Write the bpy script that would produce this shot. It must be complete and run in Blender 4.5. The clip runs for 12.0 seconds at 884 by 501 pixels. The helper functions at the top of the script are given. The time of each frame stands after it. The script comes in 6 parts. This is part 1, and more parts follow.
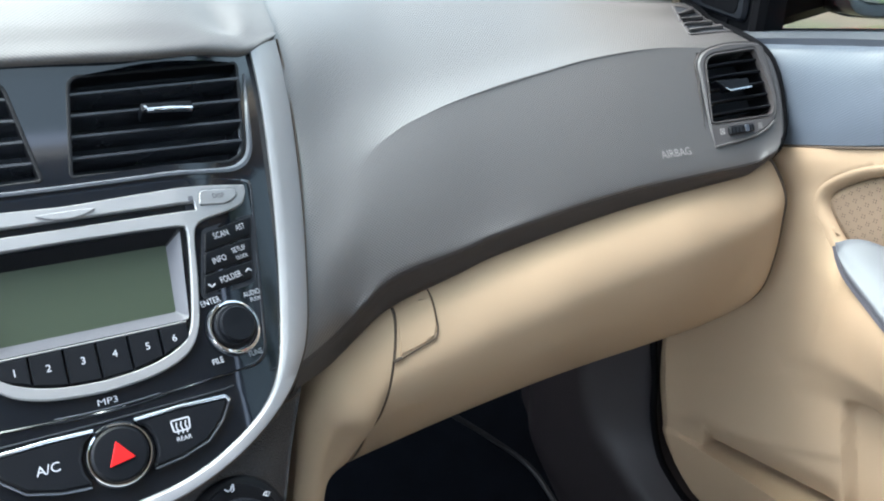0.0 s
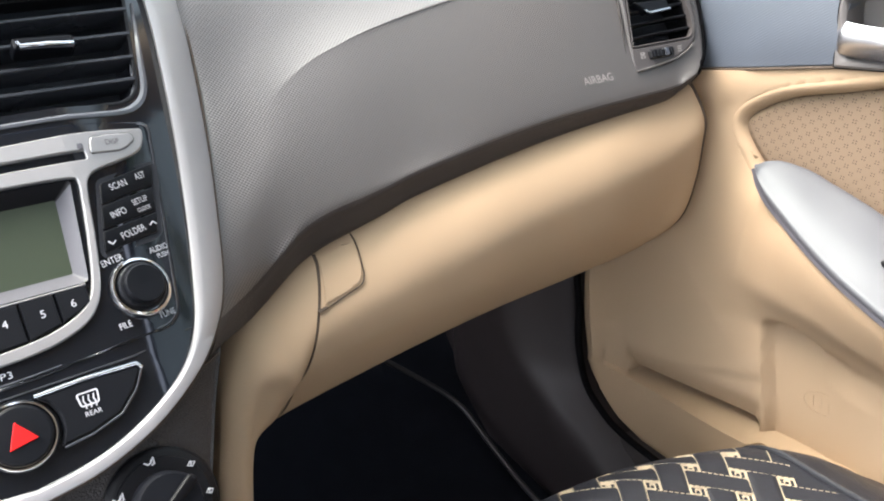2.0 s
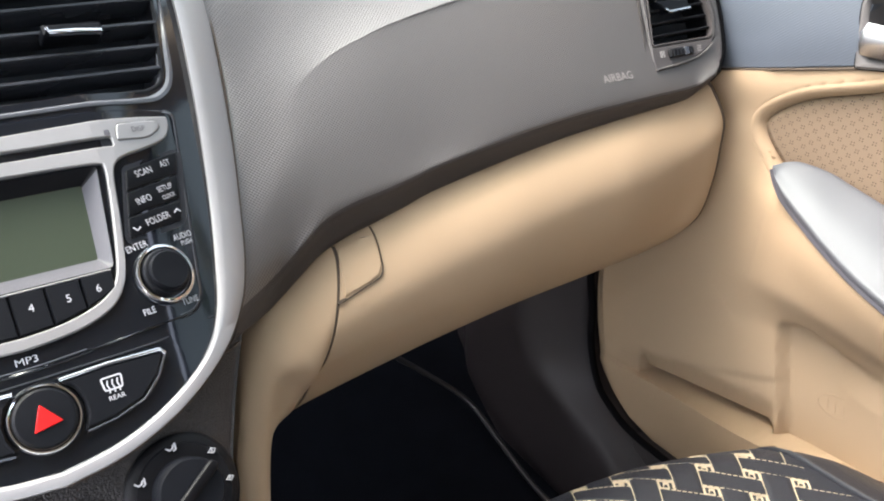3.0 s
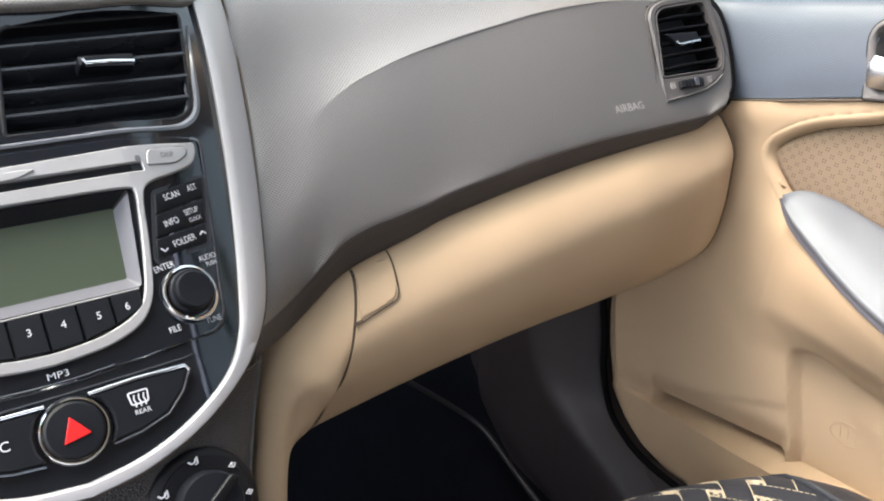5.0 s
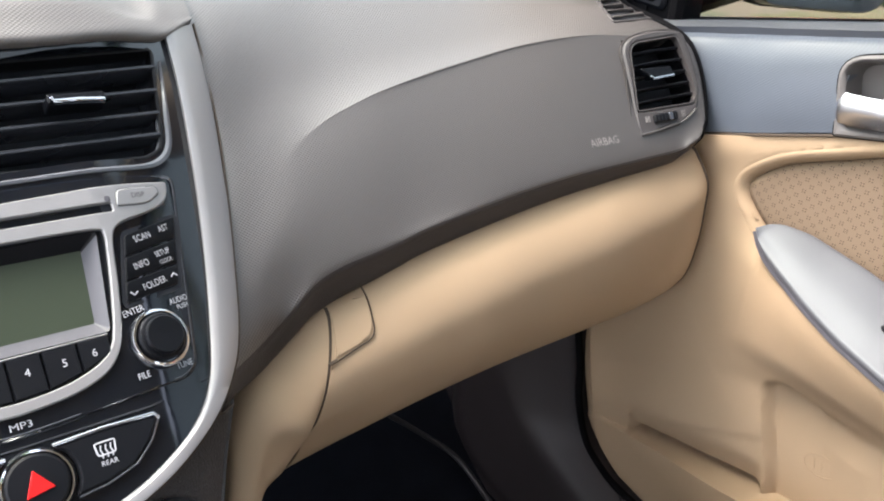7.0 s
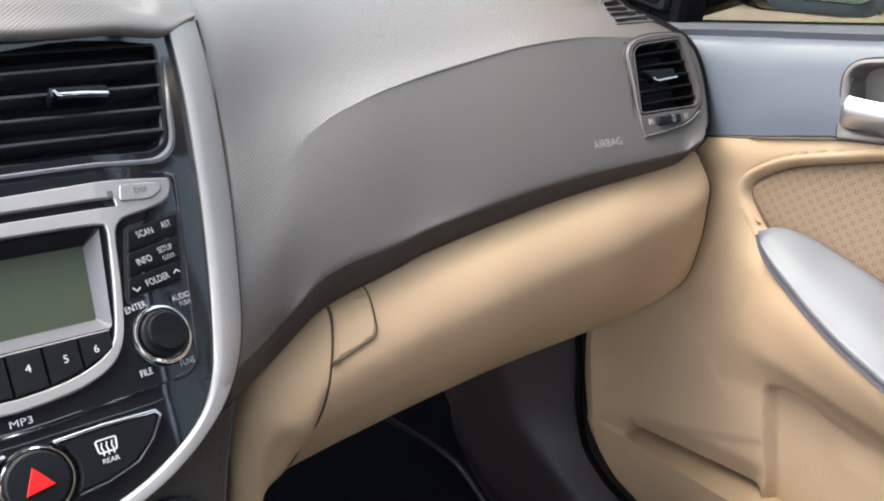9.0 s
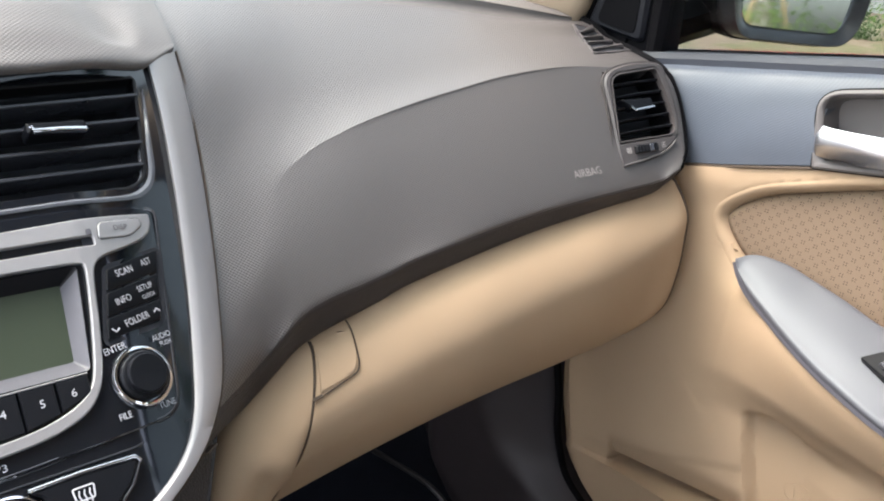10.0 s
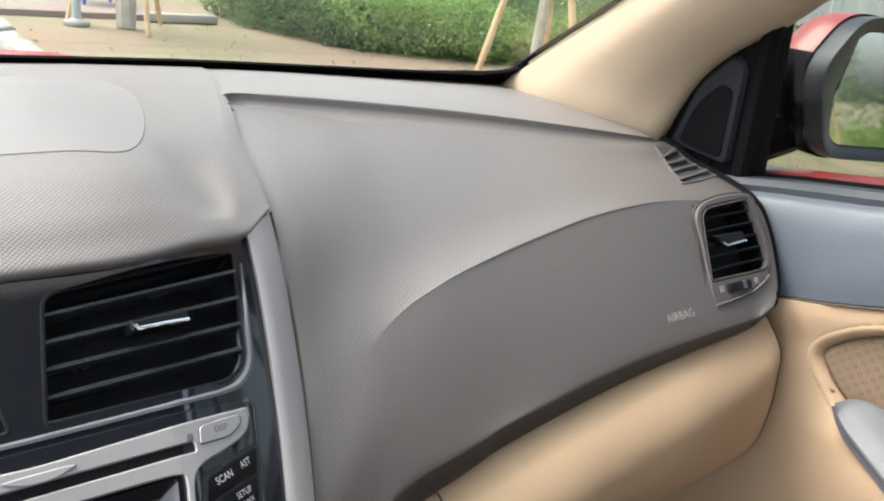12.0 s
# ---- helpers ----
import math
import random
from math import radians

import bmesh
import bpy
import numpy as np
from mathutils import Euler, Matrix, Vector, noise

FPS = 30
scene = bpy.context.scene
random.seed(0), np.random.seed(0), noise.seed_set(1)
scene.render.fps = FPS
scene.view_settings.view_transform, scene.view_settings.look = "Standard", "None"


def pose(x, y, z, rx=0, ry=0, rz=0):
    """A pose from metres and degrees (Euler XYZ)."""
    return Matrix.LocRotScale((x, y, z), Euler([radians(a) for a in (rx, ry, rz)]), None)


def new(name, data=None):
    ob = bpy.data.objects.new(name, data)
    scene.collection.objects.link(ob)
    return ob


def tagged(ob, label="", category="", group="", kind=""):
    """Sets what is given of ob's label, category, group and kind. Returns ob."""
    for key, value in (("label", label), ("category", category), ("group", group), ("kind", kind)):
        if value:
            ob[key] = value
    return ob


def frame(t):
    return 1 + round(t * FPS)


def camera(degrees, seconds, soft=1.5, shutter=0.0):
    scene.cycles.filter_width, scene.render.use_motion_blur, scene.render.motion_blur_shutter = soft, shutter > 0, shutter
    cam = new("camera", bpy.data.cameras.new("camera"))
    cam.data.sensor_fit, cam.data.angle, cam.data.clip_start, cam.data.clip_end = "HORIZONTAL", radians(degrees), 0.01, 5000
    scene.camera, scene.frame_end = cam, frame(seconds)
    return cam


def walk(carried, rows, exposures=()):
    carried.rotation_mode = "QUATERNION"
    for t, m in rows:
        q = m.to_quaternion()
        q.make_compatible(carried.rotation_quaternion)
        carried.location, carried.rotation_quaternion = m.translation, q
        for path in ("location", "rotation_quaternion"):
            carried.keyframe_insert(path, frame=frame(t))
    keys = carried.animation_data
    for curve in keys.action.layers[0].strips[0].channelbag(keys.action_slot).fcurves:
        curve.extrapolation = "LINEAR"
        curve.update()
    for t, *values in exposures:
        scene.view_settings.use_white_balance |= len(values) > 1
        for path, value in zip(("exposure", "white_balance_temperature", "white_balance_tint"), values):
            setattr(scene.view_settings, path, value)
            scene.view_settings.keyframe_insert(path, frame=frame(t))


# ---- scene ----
import itertools
from mathutils.bvhtree import BVHTree

# A car's dashboard seen from the driver's seat. x: to the car's right from its centre line, y: ahead, z: up;
# the street lies at z = -0.10.
cam = camera(57.6, 12.0, soft=2.0)
ROWS = [
    (0.0, -0.0464, -0.3586, 1.0395, 64.097, -4.053, -31.490),
    (0.5, -0.0501, -0.3446, 1.0243, 61.961, -5.433, -31.124),
    (1.0, -0.0402, -0.3396, 1.0295, 60.667, -4.202, -34.777),
    (1.5, -0.0359, -0.3261, 1.0206, 59.858, -4.963, -37.422),
    (2.0, -0.0366, -0.3309, 1.0268, 60.115, -4.423, -38.292),
    (2.5, -0.0404, -0.3319, 1.0272, 60.088, -4.583, -37.905),
    (3.0, -0.0447, -0.3286, 1.0219, 60.140, -4.948, -37.377),
    (5.0, -0.0544, -0.3400, 1.0266, 62.074, -4.843, -36.289),
    (5.5, -0.0627, -0.3406, 1.0365, 62.975, -4.213, -36.256),
    (6.0, -0.0385, -0.3289, 1.0390, 63.967, -4.283, -38.951),
    (6.5, -0.0509, -0.3312, 1.0352, 63.989, -5.613, -38.776),
    (7.0, -0.0502, -0.3289, 1.0347, 63.629, -5.776, -37.994),
    (9.0, -0.0530, -0.3245, 1.0289, 64.009, -6.264, -38.091),
    (9.5, -0.0498, -0.3253, 1.0294, 64.874, -6.572, -39.077),
    (10.0, -0.0546, -0.3125, 1.0354, 65.518, -6.934, -40.021),
    (10.2, -0.0576, -0.2922, 1.0577, 67.394, -6.120, -40.335),
    (10.5, -0.0717, -0.2285, 1.0721, 68.021, -7.884, -41.240),
    (11.0, -0.1213, -0.2127, 1.0827, 70.976, -9.081, -40.807),
    (11.4, -0.1352, -0.2156, 1.0732, 72.100, -9.777, -39.804),
    (11.5, -0.1290, -0.2259, 1.0645, 71.992, -10.230, -39.368),
    (12.0, -0.0593, -0.2389, 1.0910, 68.905, -6.859, -37.311),
]
walk(cam, [(t, pose(x, y, z, rx, ry, rz)) for t, x, y, z, rx, ry, rz in ROWS], [(0.0, 3.26, 5700, 5), (0.3, 3.22, 5900, 7), (0.55, 3.32, 6400, 13), (5.0, 3.27, 6450, 13), (6.1, 3.14, 6450, 14), (8.8, 3.13, 6350, 14), (9.8, 3.10, 6350, 14), (10.6, 2.79, 6450, 13), (12.0, 2.86, 6450, 13)])

# ---- sky and sun: a bright, hazy, overcast day
SUN_UP, SUN_TURN = radians(56), radians(320)
world = bpy.data.worlds.new("sky")
scene.world = world
world.use_nodes = True
wt = world.node_tree
sky = wt.nodes.new("ShaderNodeTexSky")
sky.sky_type, sky.sun_disc = "NISHITA", False
sky.sun_elevation, sky.sun_rotation = SUN_UP, SUN_TURN
sky.dust_density, sky.ozone_density, sky.air_density = 5.0, 0.6, 1.0
pale = wt.nodes.new("ShaderNodeHueSaturation")
pale.inputs["Saturation"].default_value = 0.5
wt.links.new(sky.outputs[0], pale.inputs["Color"])
wt.links.new(pale.outputs[0], wt.nodes["Background"].inputs["Color"])
wt.nodes["Background"].inputs["Strength"].default_value = 0.172
sun = new("sun", bpy.data.lights.new("sun", "SUN"))
sun.data.energy, sun.data.angle, sun.data.color = 0.15, radians(50), (1.0, 0.985, 0.96)
sun.rotation_euler = Vector((-math.sin(SUN_TURN) * math.cos(SUN_UP), -math.cos(SUN_TURN) * math.cos(SUN_UP), -math.sin(SUN_UP))).to_track_quat("-Z", "Y").to_euler()


# ---- materials
def material(name, colour, rough=0.5, metal=0.0, vary=0.06, grain=(900.0, 0.02), stain=(14.0, 0.05), coat=0.0, spec=0.5):
    """A principled surface with fine grain in its relief and slow changes in colour and gloss."""
    m = bpy.data.materials.new(name)
    m.use_nodes = True
    nt = m.node_tree
    b = nt.nodes["Principled BSDF"]
    b.inputs["Metallic"].default_value = metal
    b.inputs["Coat Weight"].default_value = coat
    b.inputs["Specular IOR Level"].default_value = spec
    tc = nt.nodes.new("ShaderNodeTexCoord")
    slow = nt.nodes.new("ShaderNodeTexNoise")
    slow.inputs["Scale"].default_value, slow.inputs["Detail"].default_value = stain[0], 5.0
    nt.links.new(tc.outputs["Object"], slow.inputs["Vector"])
    ramp = nt.nodes.new("ShaderNodeMix")
    ramp.data_type = "RGBA"
    c = Vector(colour)
    ramp.inputs["A"].default_value = (*(c * (1 - vary)), 1)
    ramp.inputs["B"].default_value = (*(c * (1 + vary)), 1)
    nt.links.new(slow.outputs["Fac"], ramp.inputs["Factor"])
    nt.links.new(ramp.outputs["Result"], b.inputs["Base Color"])
    gloss = nt.nodes.new("ShaderNodeMapRange")
    gloss.inputs["To Min"].default_value, gloss.inputs["To Max"].default_value = max(0.02, rough - stain[1]), rough + stain[1]
    nt.links.new(slow.outputs["Fac"], gloss.inputs["Value"])
    nt.links.new(gloss.outputs["Result"], b.inputs["Roughness"])
    if grain[1]:
        fine = nt.nodes.new("ShaderNodeTexNoise")
        fine.inputs["Scale"].default_value, fine.inputs["Detail"].default_value = grain[0], 2.0
        nt.links.new(tc.outputs["Object"], fine.inputs["Vector"])
        bump = nt.nodes.new("ShaderNodeBump")
        bump.inputs["Strength"].default_value, bump.inputs["Distance"].default_value = 1.0, grain[1] * 0.01
        nt.links.new(fine.outputs["Fac"], bump.inputs["Height"])
        nt.links.new(bump.outputs["Normal"], b.inputs["Normal"])
    return m


def weave(m, period, depth, tint=0.0):
    """Adds the moulded basket grain of soft-touch plastic: two crossing waves, period in metres; tint: shade painted
    into its hollows.
    """
    nt = m.node_tree
    b = nt.nodes["Principled BSDF"]
    tc = nt.nodes.new("ShaderNodeTexCoord")
    sep = nt.nodes.new("ShaderNodeSeparateXYZ")
    nt.links.new(tc.outputs["Object"], sep.inputs[0])

    def maths(op, p, q=0.0):
        n = nt.nodes.new("ShaderNodeMath")
        n.operation = op
        for i, v in enumerate((p, q)):
            if isinstance(v, (int, float)):
                n.inputs[i].default_value = v
            else:
                nt.links.new(v, n.inputs[i])
        return n.outputs[0]

    k = 2 * math.pi / period
    up = maths("ADD", maths("MULTIPLY", sep.outputs["Z"], 0.85), maths("MULTIPLY", sep.outputs["Y"], 0.75))
    one = maths("SINE", maths("MULTIPLY", maths("ADD", sep.outputs["X"], up), k))
    two = maths("SINE", maths("MULTIPLY", maths("SUBTRACT", sep.outputs["X"], up), k))
    height = maths("MULTIPLY", maths("ADD", one, two), 0.5)
    old = b.inputs["Normal"].links[0].from_node if b.inputs["Normal"].links else None
    bump = nt.nodes.new("ShaderNodeBump")
    bump.inputs["Strength"].default_value, bump.inputs["Distance"].default_value = 1.0, depth
    nt.links.new(height, bump.inputs["Height"])
    if old:
        nt.links.new(old.outputs["Normal"], bump.inputs["Normal"])
    nt.links.new(bump.outputs["Normal"], b.inputs["Normal"])
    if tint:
        # the relief's shading goes into the base colour: hollows darker, crests lighter
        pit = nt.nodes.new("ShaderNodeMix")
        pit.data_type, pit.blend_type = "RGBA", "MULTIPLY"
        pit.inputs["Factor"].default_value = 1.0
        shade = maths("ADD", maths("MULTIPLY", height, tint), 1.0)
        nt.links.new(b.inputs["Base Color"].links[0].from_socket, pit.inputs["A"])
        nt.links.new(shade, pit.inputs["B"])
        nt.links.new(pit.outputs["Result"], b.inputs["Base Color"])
    return m


def pane(name, tint, dull=0.0):
    """Thin glass: what lies behind shows through its tint, with a clear reflection."""
    m = bpy.data.materials.new(name)
    m.use_nodes = True
    nt = m.node_tree
    nt.nodes.remove(nt.nodes["Principled BSDF"])
    see, gloss, mix, fres, power, base = (nt.nodes.new("ShaderNode" + n) for n in ("BsdfTransparent", "BsdfGlossy", "MixShader", "LayerWeight", "Math", "Math"))
    see.inputs["Color"].default_value = (*tint, 1)
    gloss.inputs["Roughness"].default_value = dull
    power.operation, power.inputs[1].default_value = "POWER", 5.0
    base.operation, base.inputs[1].default_value, base.inputs[2].default_value = "MULTIPLY_ADD", 0.55, 0.02
    nt.links.new(fres.outputs["Facing"], power.inputs[0])
    nt.links.new(power.outputs[0], base.inputs[0])
    nt.links.new(base.outputs[0], mix.inputs[0])
    nt.links.new(see.outputs[0], mix.inputs[1])
    nt.links.new(gloss.outputs[0], mix.inputs[2])
    nt.links.new(mix.outputs[0], nt.nodes["Material Output"].inputs["Surface"])
    return m


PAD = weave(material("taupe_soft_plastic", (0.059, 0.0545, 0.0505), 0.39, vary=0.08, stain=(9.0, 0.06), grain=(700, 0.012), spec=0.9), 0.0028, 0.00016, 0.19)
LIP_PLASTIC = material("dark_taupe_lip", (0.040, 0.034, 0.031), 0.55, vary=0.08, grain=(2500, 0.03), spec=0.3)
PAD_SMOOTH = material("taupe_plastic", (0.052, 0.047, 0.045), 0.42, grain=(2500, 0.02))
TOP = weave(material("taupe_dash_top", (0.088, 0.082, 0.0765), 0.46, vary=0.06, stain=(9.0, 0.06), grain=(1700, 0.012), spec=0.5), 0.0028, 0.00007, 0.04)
CONSOLE = material("dark_taupe_plastic", (0.021, 0.0175, 0.016), 0.42, grain=(900, 0.12))
BEIGE = material("beige_plastic", (0.380, 0.276, 0.173), 0.66, vary=0.05, grain=(1800, 0.03), stain=(7.0, 0.07), spec=0.25)
CLOTH = material("perforated_beige_leather", (0.158, 0.112, 0.070), 0.7, vary=0.06, grain=(1500, 0.05))
DOOR_GREY = weave(material("slate_grey_plastic", (0.070, 0.083, 0.101), 0.44, grain=(700, 0.01)), 0.0026, 0.00004, 0.12)
GLOSS = material("piano_black", (0.0050, 0.0064, 0.0086), 0.08, vary=0.1, grain=(0, 0), stain=(30, 0.03), spec=0.6)
FRAME = material("glossy_charcoal", (0.085, 0.090, 0.100), 0.22, vary=0.1, grain=(0, 0), stain=(30, 0.06))
SILL = material("dark_slate_plastic", (0.030, 0.035, 0.044), 0.45, grain=(1500, 0.02))
BLACK = material("black_plastic", (0.004, 0.0042, 0.005), 0.42, grain=(1800, 0.02), spec=0.18)
BUTTON = material("black_key_plastic", (0.0035, 0.0042, 0.0056), 0.40, grain=(2500, 0.015), spec=0.18)
SLAT = material("black_slat_plastic", (0.019, 0.021, 0.025), 0.28, grain=(2500, 0.01), spec=0.5)
THROAT = material("dark_slate_hollow", (0.034, 0.040, 0.049), 0.8, grain=(900, 0.02))
VOID = material("black_hollow", (0.013, 0.015, 0.019), 0.9, grain=(0, 0))
RUBBER = material("black_rubber", (0.002, 0.002, 0.0026), 0.75, grain=(900, 0.03), spec=0.08)
SILVER = material("silver_paint", (0.27, 0.27, 0.268), 0.38, metal=0.5, vary=0.03, grain=(4000, 0.01), stain=(20, 0.04))
STRIP = material("warm_silver_paint", (0.345, 0.343, 0.340), 0.40, metal=0.45, vary=0.03, grain=(4000, 0.01), stain=(20, 0.04))
SATIN = material("satin_silver", (0.092, 0.096, 0.104), 0.46, metal=0.25, vary=0.03, grain=(4000, 0.008), stain=(15, 0.04))
CHROME = material("chrome", (0.82, 0.83, 0.85), 0.07, metal=1.0, vary=0.02, grain=(0, 0), stain=(40, 0.03))
SOFT_CHROME = material("brushed_chrome", (0.80, 0.81, 0.83), 0.26, metal=1.0, vary=0.03, grain=(0, 0), stain=(40, 0.05))
DARK_CHROME = material("dark_chrome", (0.18, 0.19, 0.21), 0.16, metal=0.9, vary=0.05, grain=(0, 0), stain=(40, 0.03))
LCD = material("lcd_green", (0.031, 0.042, 0.026), 0.35, vary=0.04, grain=(0, 0), stain=(20, 0.04))
LCD_RIM = material("grey_bezel", (0.065, 0.065, 0.074), 0.38, grain=(2500, 0.01))
INK = material("white_print", (0.40, 0.41, 0.43), 0.5, grain=(0, 0))
INK_DULL = material("grey_print", (0.27, 0.255, 0.24), 0.5, grain=(0, 0))
RED = material("red_lens", (0.45, 0.014, 0.014), 0.25, grain=(0, 0))
SEAM = material("dark_gap", (0.05, 0.034, 0.021), 0.8, grain=(0, 0))
BEZEL = material("grey_taupe_plastic", (0.115, 0.109, 0.104), 0.42, grain=(1800, 0.02))
LID = material("smooth_grey_plastic", (0.098, 0.093, 0.089), 0.36, vary=0.03, grain=(1500, 0.01))
CARPET = material("black_carpet", (0.0080, 0.0095, 0.0130), 0.95, vary=0.3, grain=(1400, 0.3), stain=(25, 0.02), spec=0.05)
CABLE = material("dark_cable", (0.009, 0.0085, 0.009), 0.5, grain=(900, 0.02))
KICK = material("charcoal_plastic", (0.021, 0.0168, 0.0172), 0.46, grain=(1500, 0.03), spec=0.4)
LEATHER = material("black_leather", (0.0130, 0.0145, 0.0180), 0.40, vary=0.15, grain=(1100, 0.06), spec=0.4)
THREAD = material("cream_thread", (0.62, 0.53, 0.36), 0.8, vary=0.1, grain=(3000, 0.1))
SAIL = material("black_trim", (0.0015, 0.0017, 0.0024), 0.6, grain=(1500, 0.02), spec=0.08)
MIRROR_TRIM = material("grey_mirror_plastic", (0.034, 0.036, 0.042), 0.35, grain=(900, 0.02))
SPEAKER = material("grey_blue_trim", (0.0035, 0.0045, 0.007), 0.5, grain=(1500, 0.03), spec=0.25)
PAINT = material("red_car_paint", (0.36, 0.045, 0.042), 0.34, vary=0.03, grain=(0, 0), coat=0.3)
PILLAR = material("pale_beige_trim", (0.325, 0.257, 0.178), 0.7, vary=0.03, grain=(1800, 0.02), stain=(7.0, 0.04))
LINER = material("beige_headliner", (0.28, 0.255, 0.21), 0.9, grain=(900, 0.1))
MIRROR = material("mirror_glass", (0.86, 0.88, 0.88), 0.03, metal=1.0, vary=0.01, grain=(0, 0), stain=(60, 0.02))
SCREEN = pane("windscreen_glass", (0.68, 0.71, 0.68))
SIDE = pane("window_glass", (0.50, 0.53, 0.51))


def dots(m, pitch, apart, radius):
    """Small dark punched holes in fours, the fours staggered on the door's face."""
    nt = m.node_tree
    b = nt.nodes["Principled BSDF"]
    tc, sep, cut, mix = (nt.nodes.new("ShaderNode" + n) for n in ("TexCoord", "SeparateXYZ", "Math", "Mix"))
    nt.links.new(tc.outputs["Object"], sep.inputs[0])

    def maths(op, p, q=0.0):
        n = nt.nodes.new("ShaderNodeMath")
        n.operation = op
        for i, v in enumerate((p, q)):
            if isinstance(v, (int, float)):
                n.inputs[i].default_value = v
            else:
                nt.links.new(v, n.inputs[i])
        return n.outputs[0]

    y, z = sep.outputs["Y"], sep.outputs["Z"]
    fu = maths("SUBTRACT", maths("FRACT", maths("DIVIDE", maths("ADD", y, z), pitch)), 0.5)
    fv = maths("SUBTRACT", maths("FRACT", maths("DIVIDE", maths("SUBTRACT", y, z), pitch)), 0.5)
    dy = maths("SUBTRACT", maths("ABSOLUTE", maths("MULTIPLY", maths("ADD", fu, fv), pitch / 2)), apart)
    dz = maths("SUBTRACT", maths("ABSOLUTE", maths("MULTIPLY", maths("SUBTRACT", fu, fv), pitch / 2)), apart)
    far = maths("SQRT", maths("ADD", maths("MULTIPLY", dy, dy), maths("MULTIPLY", dz, dz)))
    cut.operation = "LESS_THAN"
    cut.inputs[1].default_value = radius
    nt.links.new(far, cut.inputs[0])
    mix.data_type = "RGBA"
    mix.inputs["B"].default_value = (0.045, 0.028, 0.015, 1)
    old = b.inputs["Base Color"].links[0].from_socket
    nt.links.new(cut.outputs[0], mix.inputs["Factor"])
    nt.links.new(old, mix.inputs["A"])
    nt.links.new(mix.outputs["Result"], b.inputs["Base Color"])
    return m


dots(CLOTH, 0.0118, 0.0012, 0.00060)


# ---- building blocks
def thing(name, at, label, category, group="", kind=""):
    ob = new(name)
    ob.location = at
    ob.empty_display_size = 0.05
    return tagged(ob, label, category, group, kind)


def under(ob, parent):
    """Makes ob, whose mesh is in world places, a part of parent."""
    if parent is not None:
        ob.parent = parent
        ob.matrix_parent_inverse = Matrix.Translation(-parent.location)
    return ob


def part(name, bm, mat, parent=None, label="", smooth=True):
    me = bpy.data.meshes.new(name)
    bmesh.ops.recalc_face_normals(bm, faces=bm.faces)
    bm.to_mesh(me)
    bm.free()
    me.materials.append(mat)
    if smooth:
        me.shade_smooth()
        me.set_sharp_from_angle(angle=radians(42))
    ob = new(name, me)
    under(ob, parent)
    if label:
        ob["label"] = label
    return ob


def spline(points, n):
    """A smooth line through the points, n steps from each to the next."""
    p = [Vector(q) for q in points]
    p = [2 * p[0] - p[1]] + p + [2 * p[-1] - p[-2]]
    out = []
    for i in range(1, len(p) - 2):
        a, b, c, d = p[i - 1:i + 3]
        for s in range(n):
            t = s / n
            out.append(0.5 * (2 * b + (c - a) * t + (2 * a - 5 * b + 4 * c - d) * t * t + (3 * b - a - 3 * c + d) * t ** 3))
    return out + [p[-2]]


def surface(stations, na, nb):
    """A smooth grid of points through a coarse one."""
    rows = [spline(s, nb) for s in stations]
    cols = [spline([r[j] for r in rows], na) for j in range(len(rows[0]))]
    return [[cols[j][i] for j in range(len(cols))] for i in range(len(cols[0]))]


def shell(rows, back, skip=None):
    """A sheet of the thickness that the vector back gives, from a grid of points; skip(middle) leaves holes."""
    bm = bmesh.new()
    back = Vector(back)
    nr, nc = len(rows), len(rows[0])
    f = [[bm.verts.new(p) for p in r] for r in rows]
    g = [[bm.verts.new(Vector(p) + back) for p in r] for r in rows]
    here = [[not (skip and skip((Vector(rows[i][j]) + Vector(rows[i + 1][j + 1])) / 2)) for j in range(nc - 1)] for i in range(nr - 1)]

    def face(*v):
        if len(set(v)) > 2:
            try:
                bm.faces.new(v)
            except ValueError:
                pass

    for i in range(nr - 1):
        for j in range(nc - 1):
            if not here[i][j]:
                continue
            face(f[i][j], f[i + 1][j], f[i + 1][j + 1], f[i][j + 1])
            face(g[i][j], g[i][j + 1], g[i + 1][j + 1], g[i + 1][j])
            for di, dj, a, b in ((-1, 0, (i, j), (i, j + 1)), (1, 0, (i + 1, j), (i + 1, j + 1)), (0, -1, (i, j), (i + 1, j)), (0, 1, (i, j + 1), (i + 1, j + 1))):
                k, l = i + di, j + dj
                if not (0 <= k < nr - 1 and 0 <= l < nc - 1 and here[k][l]):
                    face(f[a[0]][a[1]], f[b[0]][b[1]], g[b[0]][b[1]], g[a[0]][a[1]])
    loose = [v for v in bm.verts if not v.link_faces]
    bmesh.ops.delete(bm, geom=loose, context="VERTS")
    return bm


def sweep(path, section, up=(0, 0, 1), closed=False):
    """A bar: the closed section (across, upward) carried along the path."""
    bm = bmesh.new()
    path = [Vector(p) for p in path]
    n = len(path)
    rings = []
    for i, p in enumerate(path):
        q, r = (path[(i + 1) % n], path[i - 1]) if closed else (path[min(i + 1, n - 1)], path[max(i - 1, 0)])
        way = (q - r).normalized()
        u = up[i] if isinstance(up, list) else up
        side = way.cross(Vector(u)).normalized()
        top = side.cross(way)
        rings.append([bm.verts.new(p + side * a + top * b) for a, b in section])
    m = len(section)
    for i in range(n if closed else n - 1):
        a, b = rings[i], rings[(i + 1) % n]
        for j in range(m):
            bm.faces.new((a[j], a[(j + 1) % m], b[(j + 1) % m], b[j]))
    if not closed:
        bm.faces.new(rings[0])
        bm.faces.new(rings[-1][::-1])
    return bm


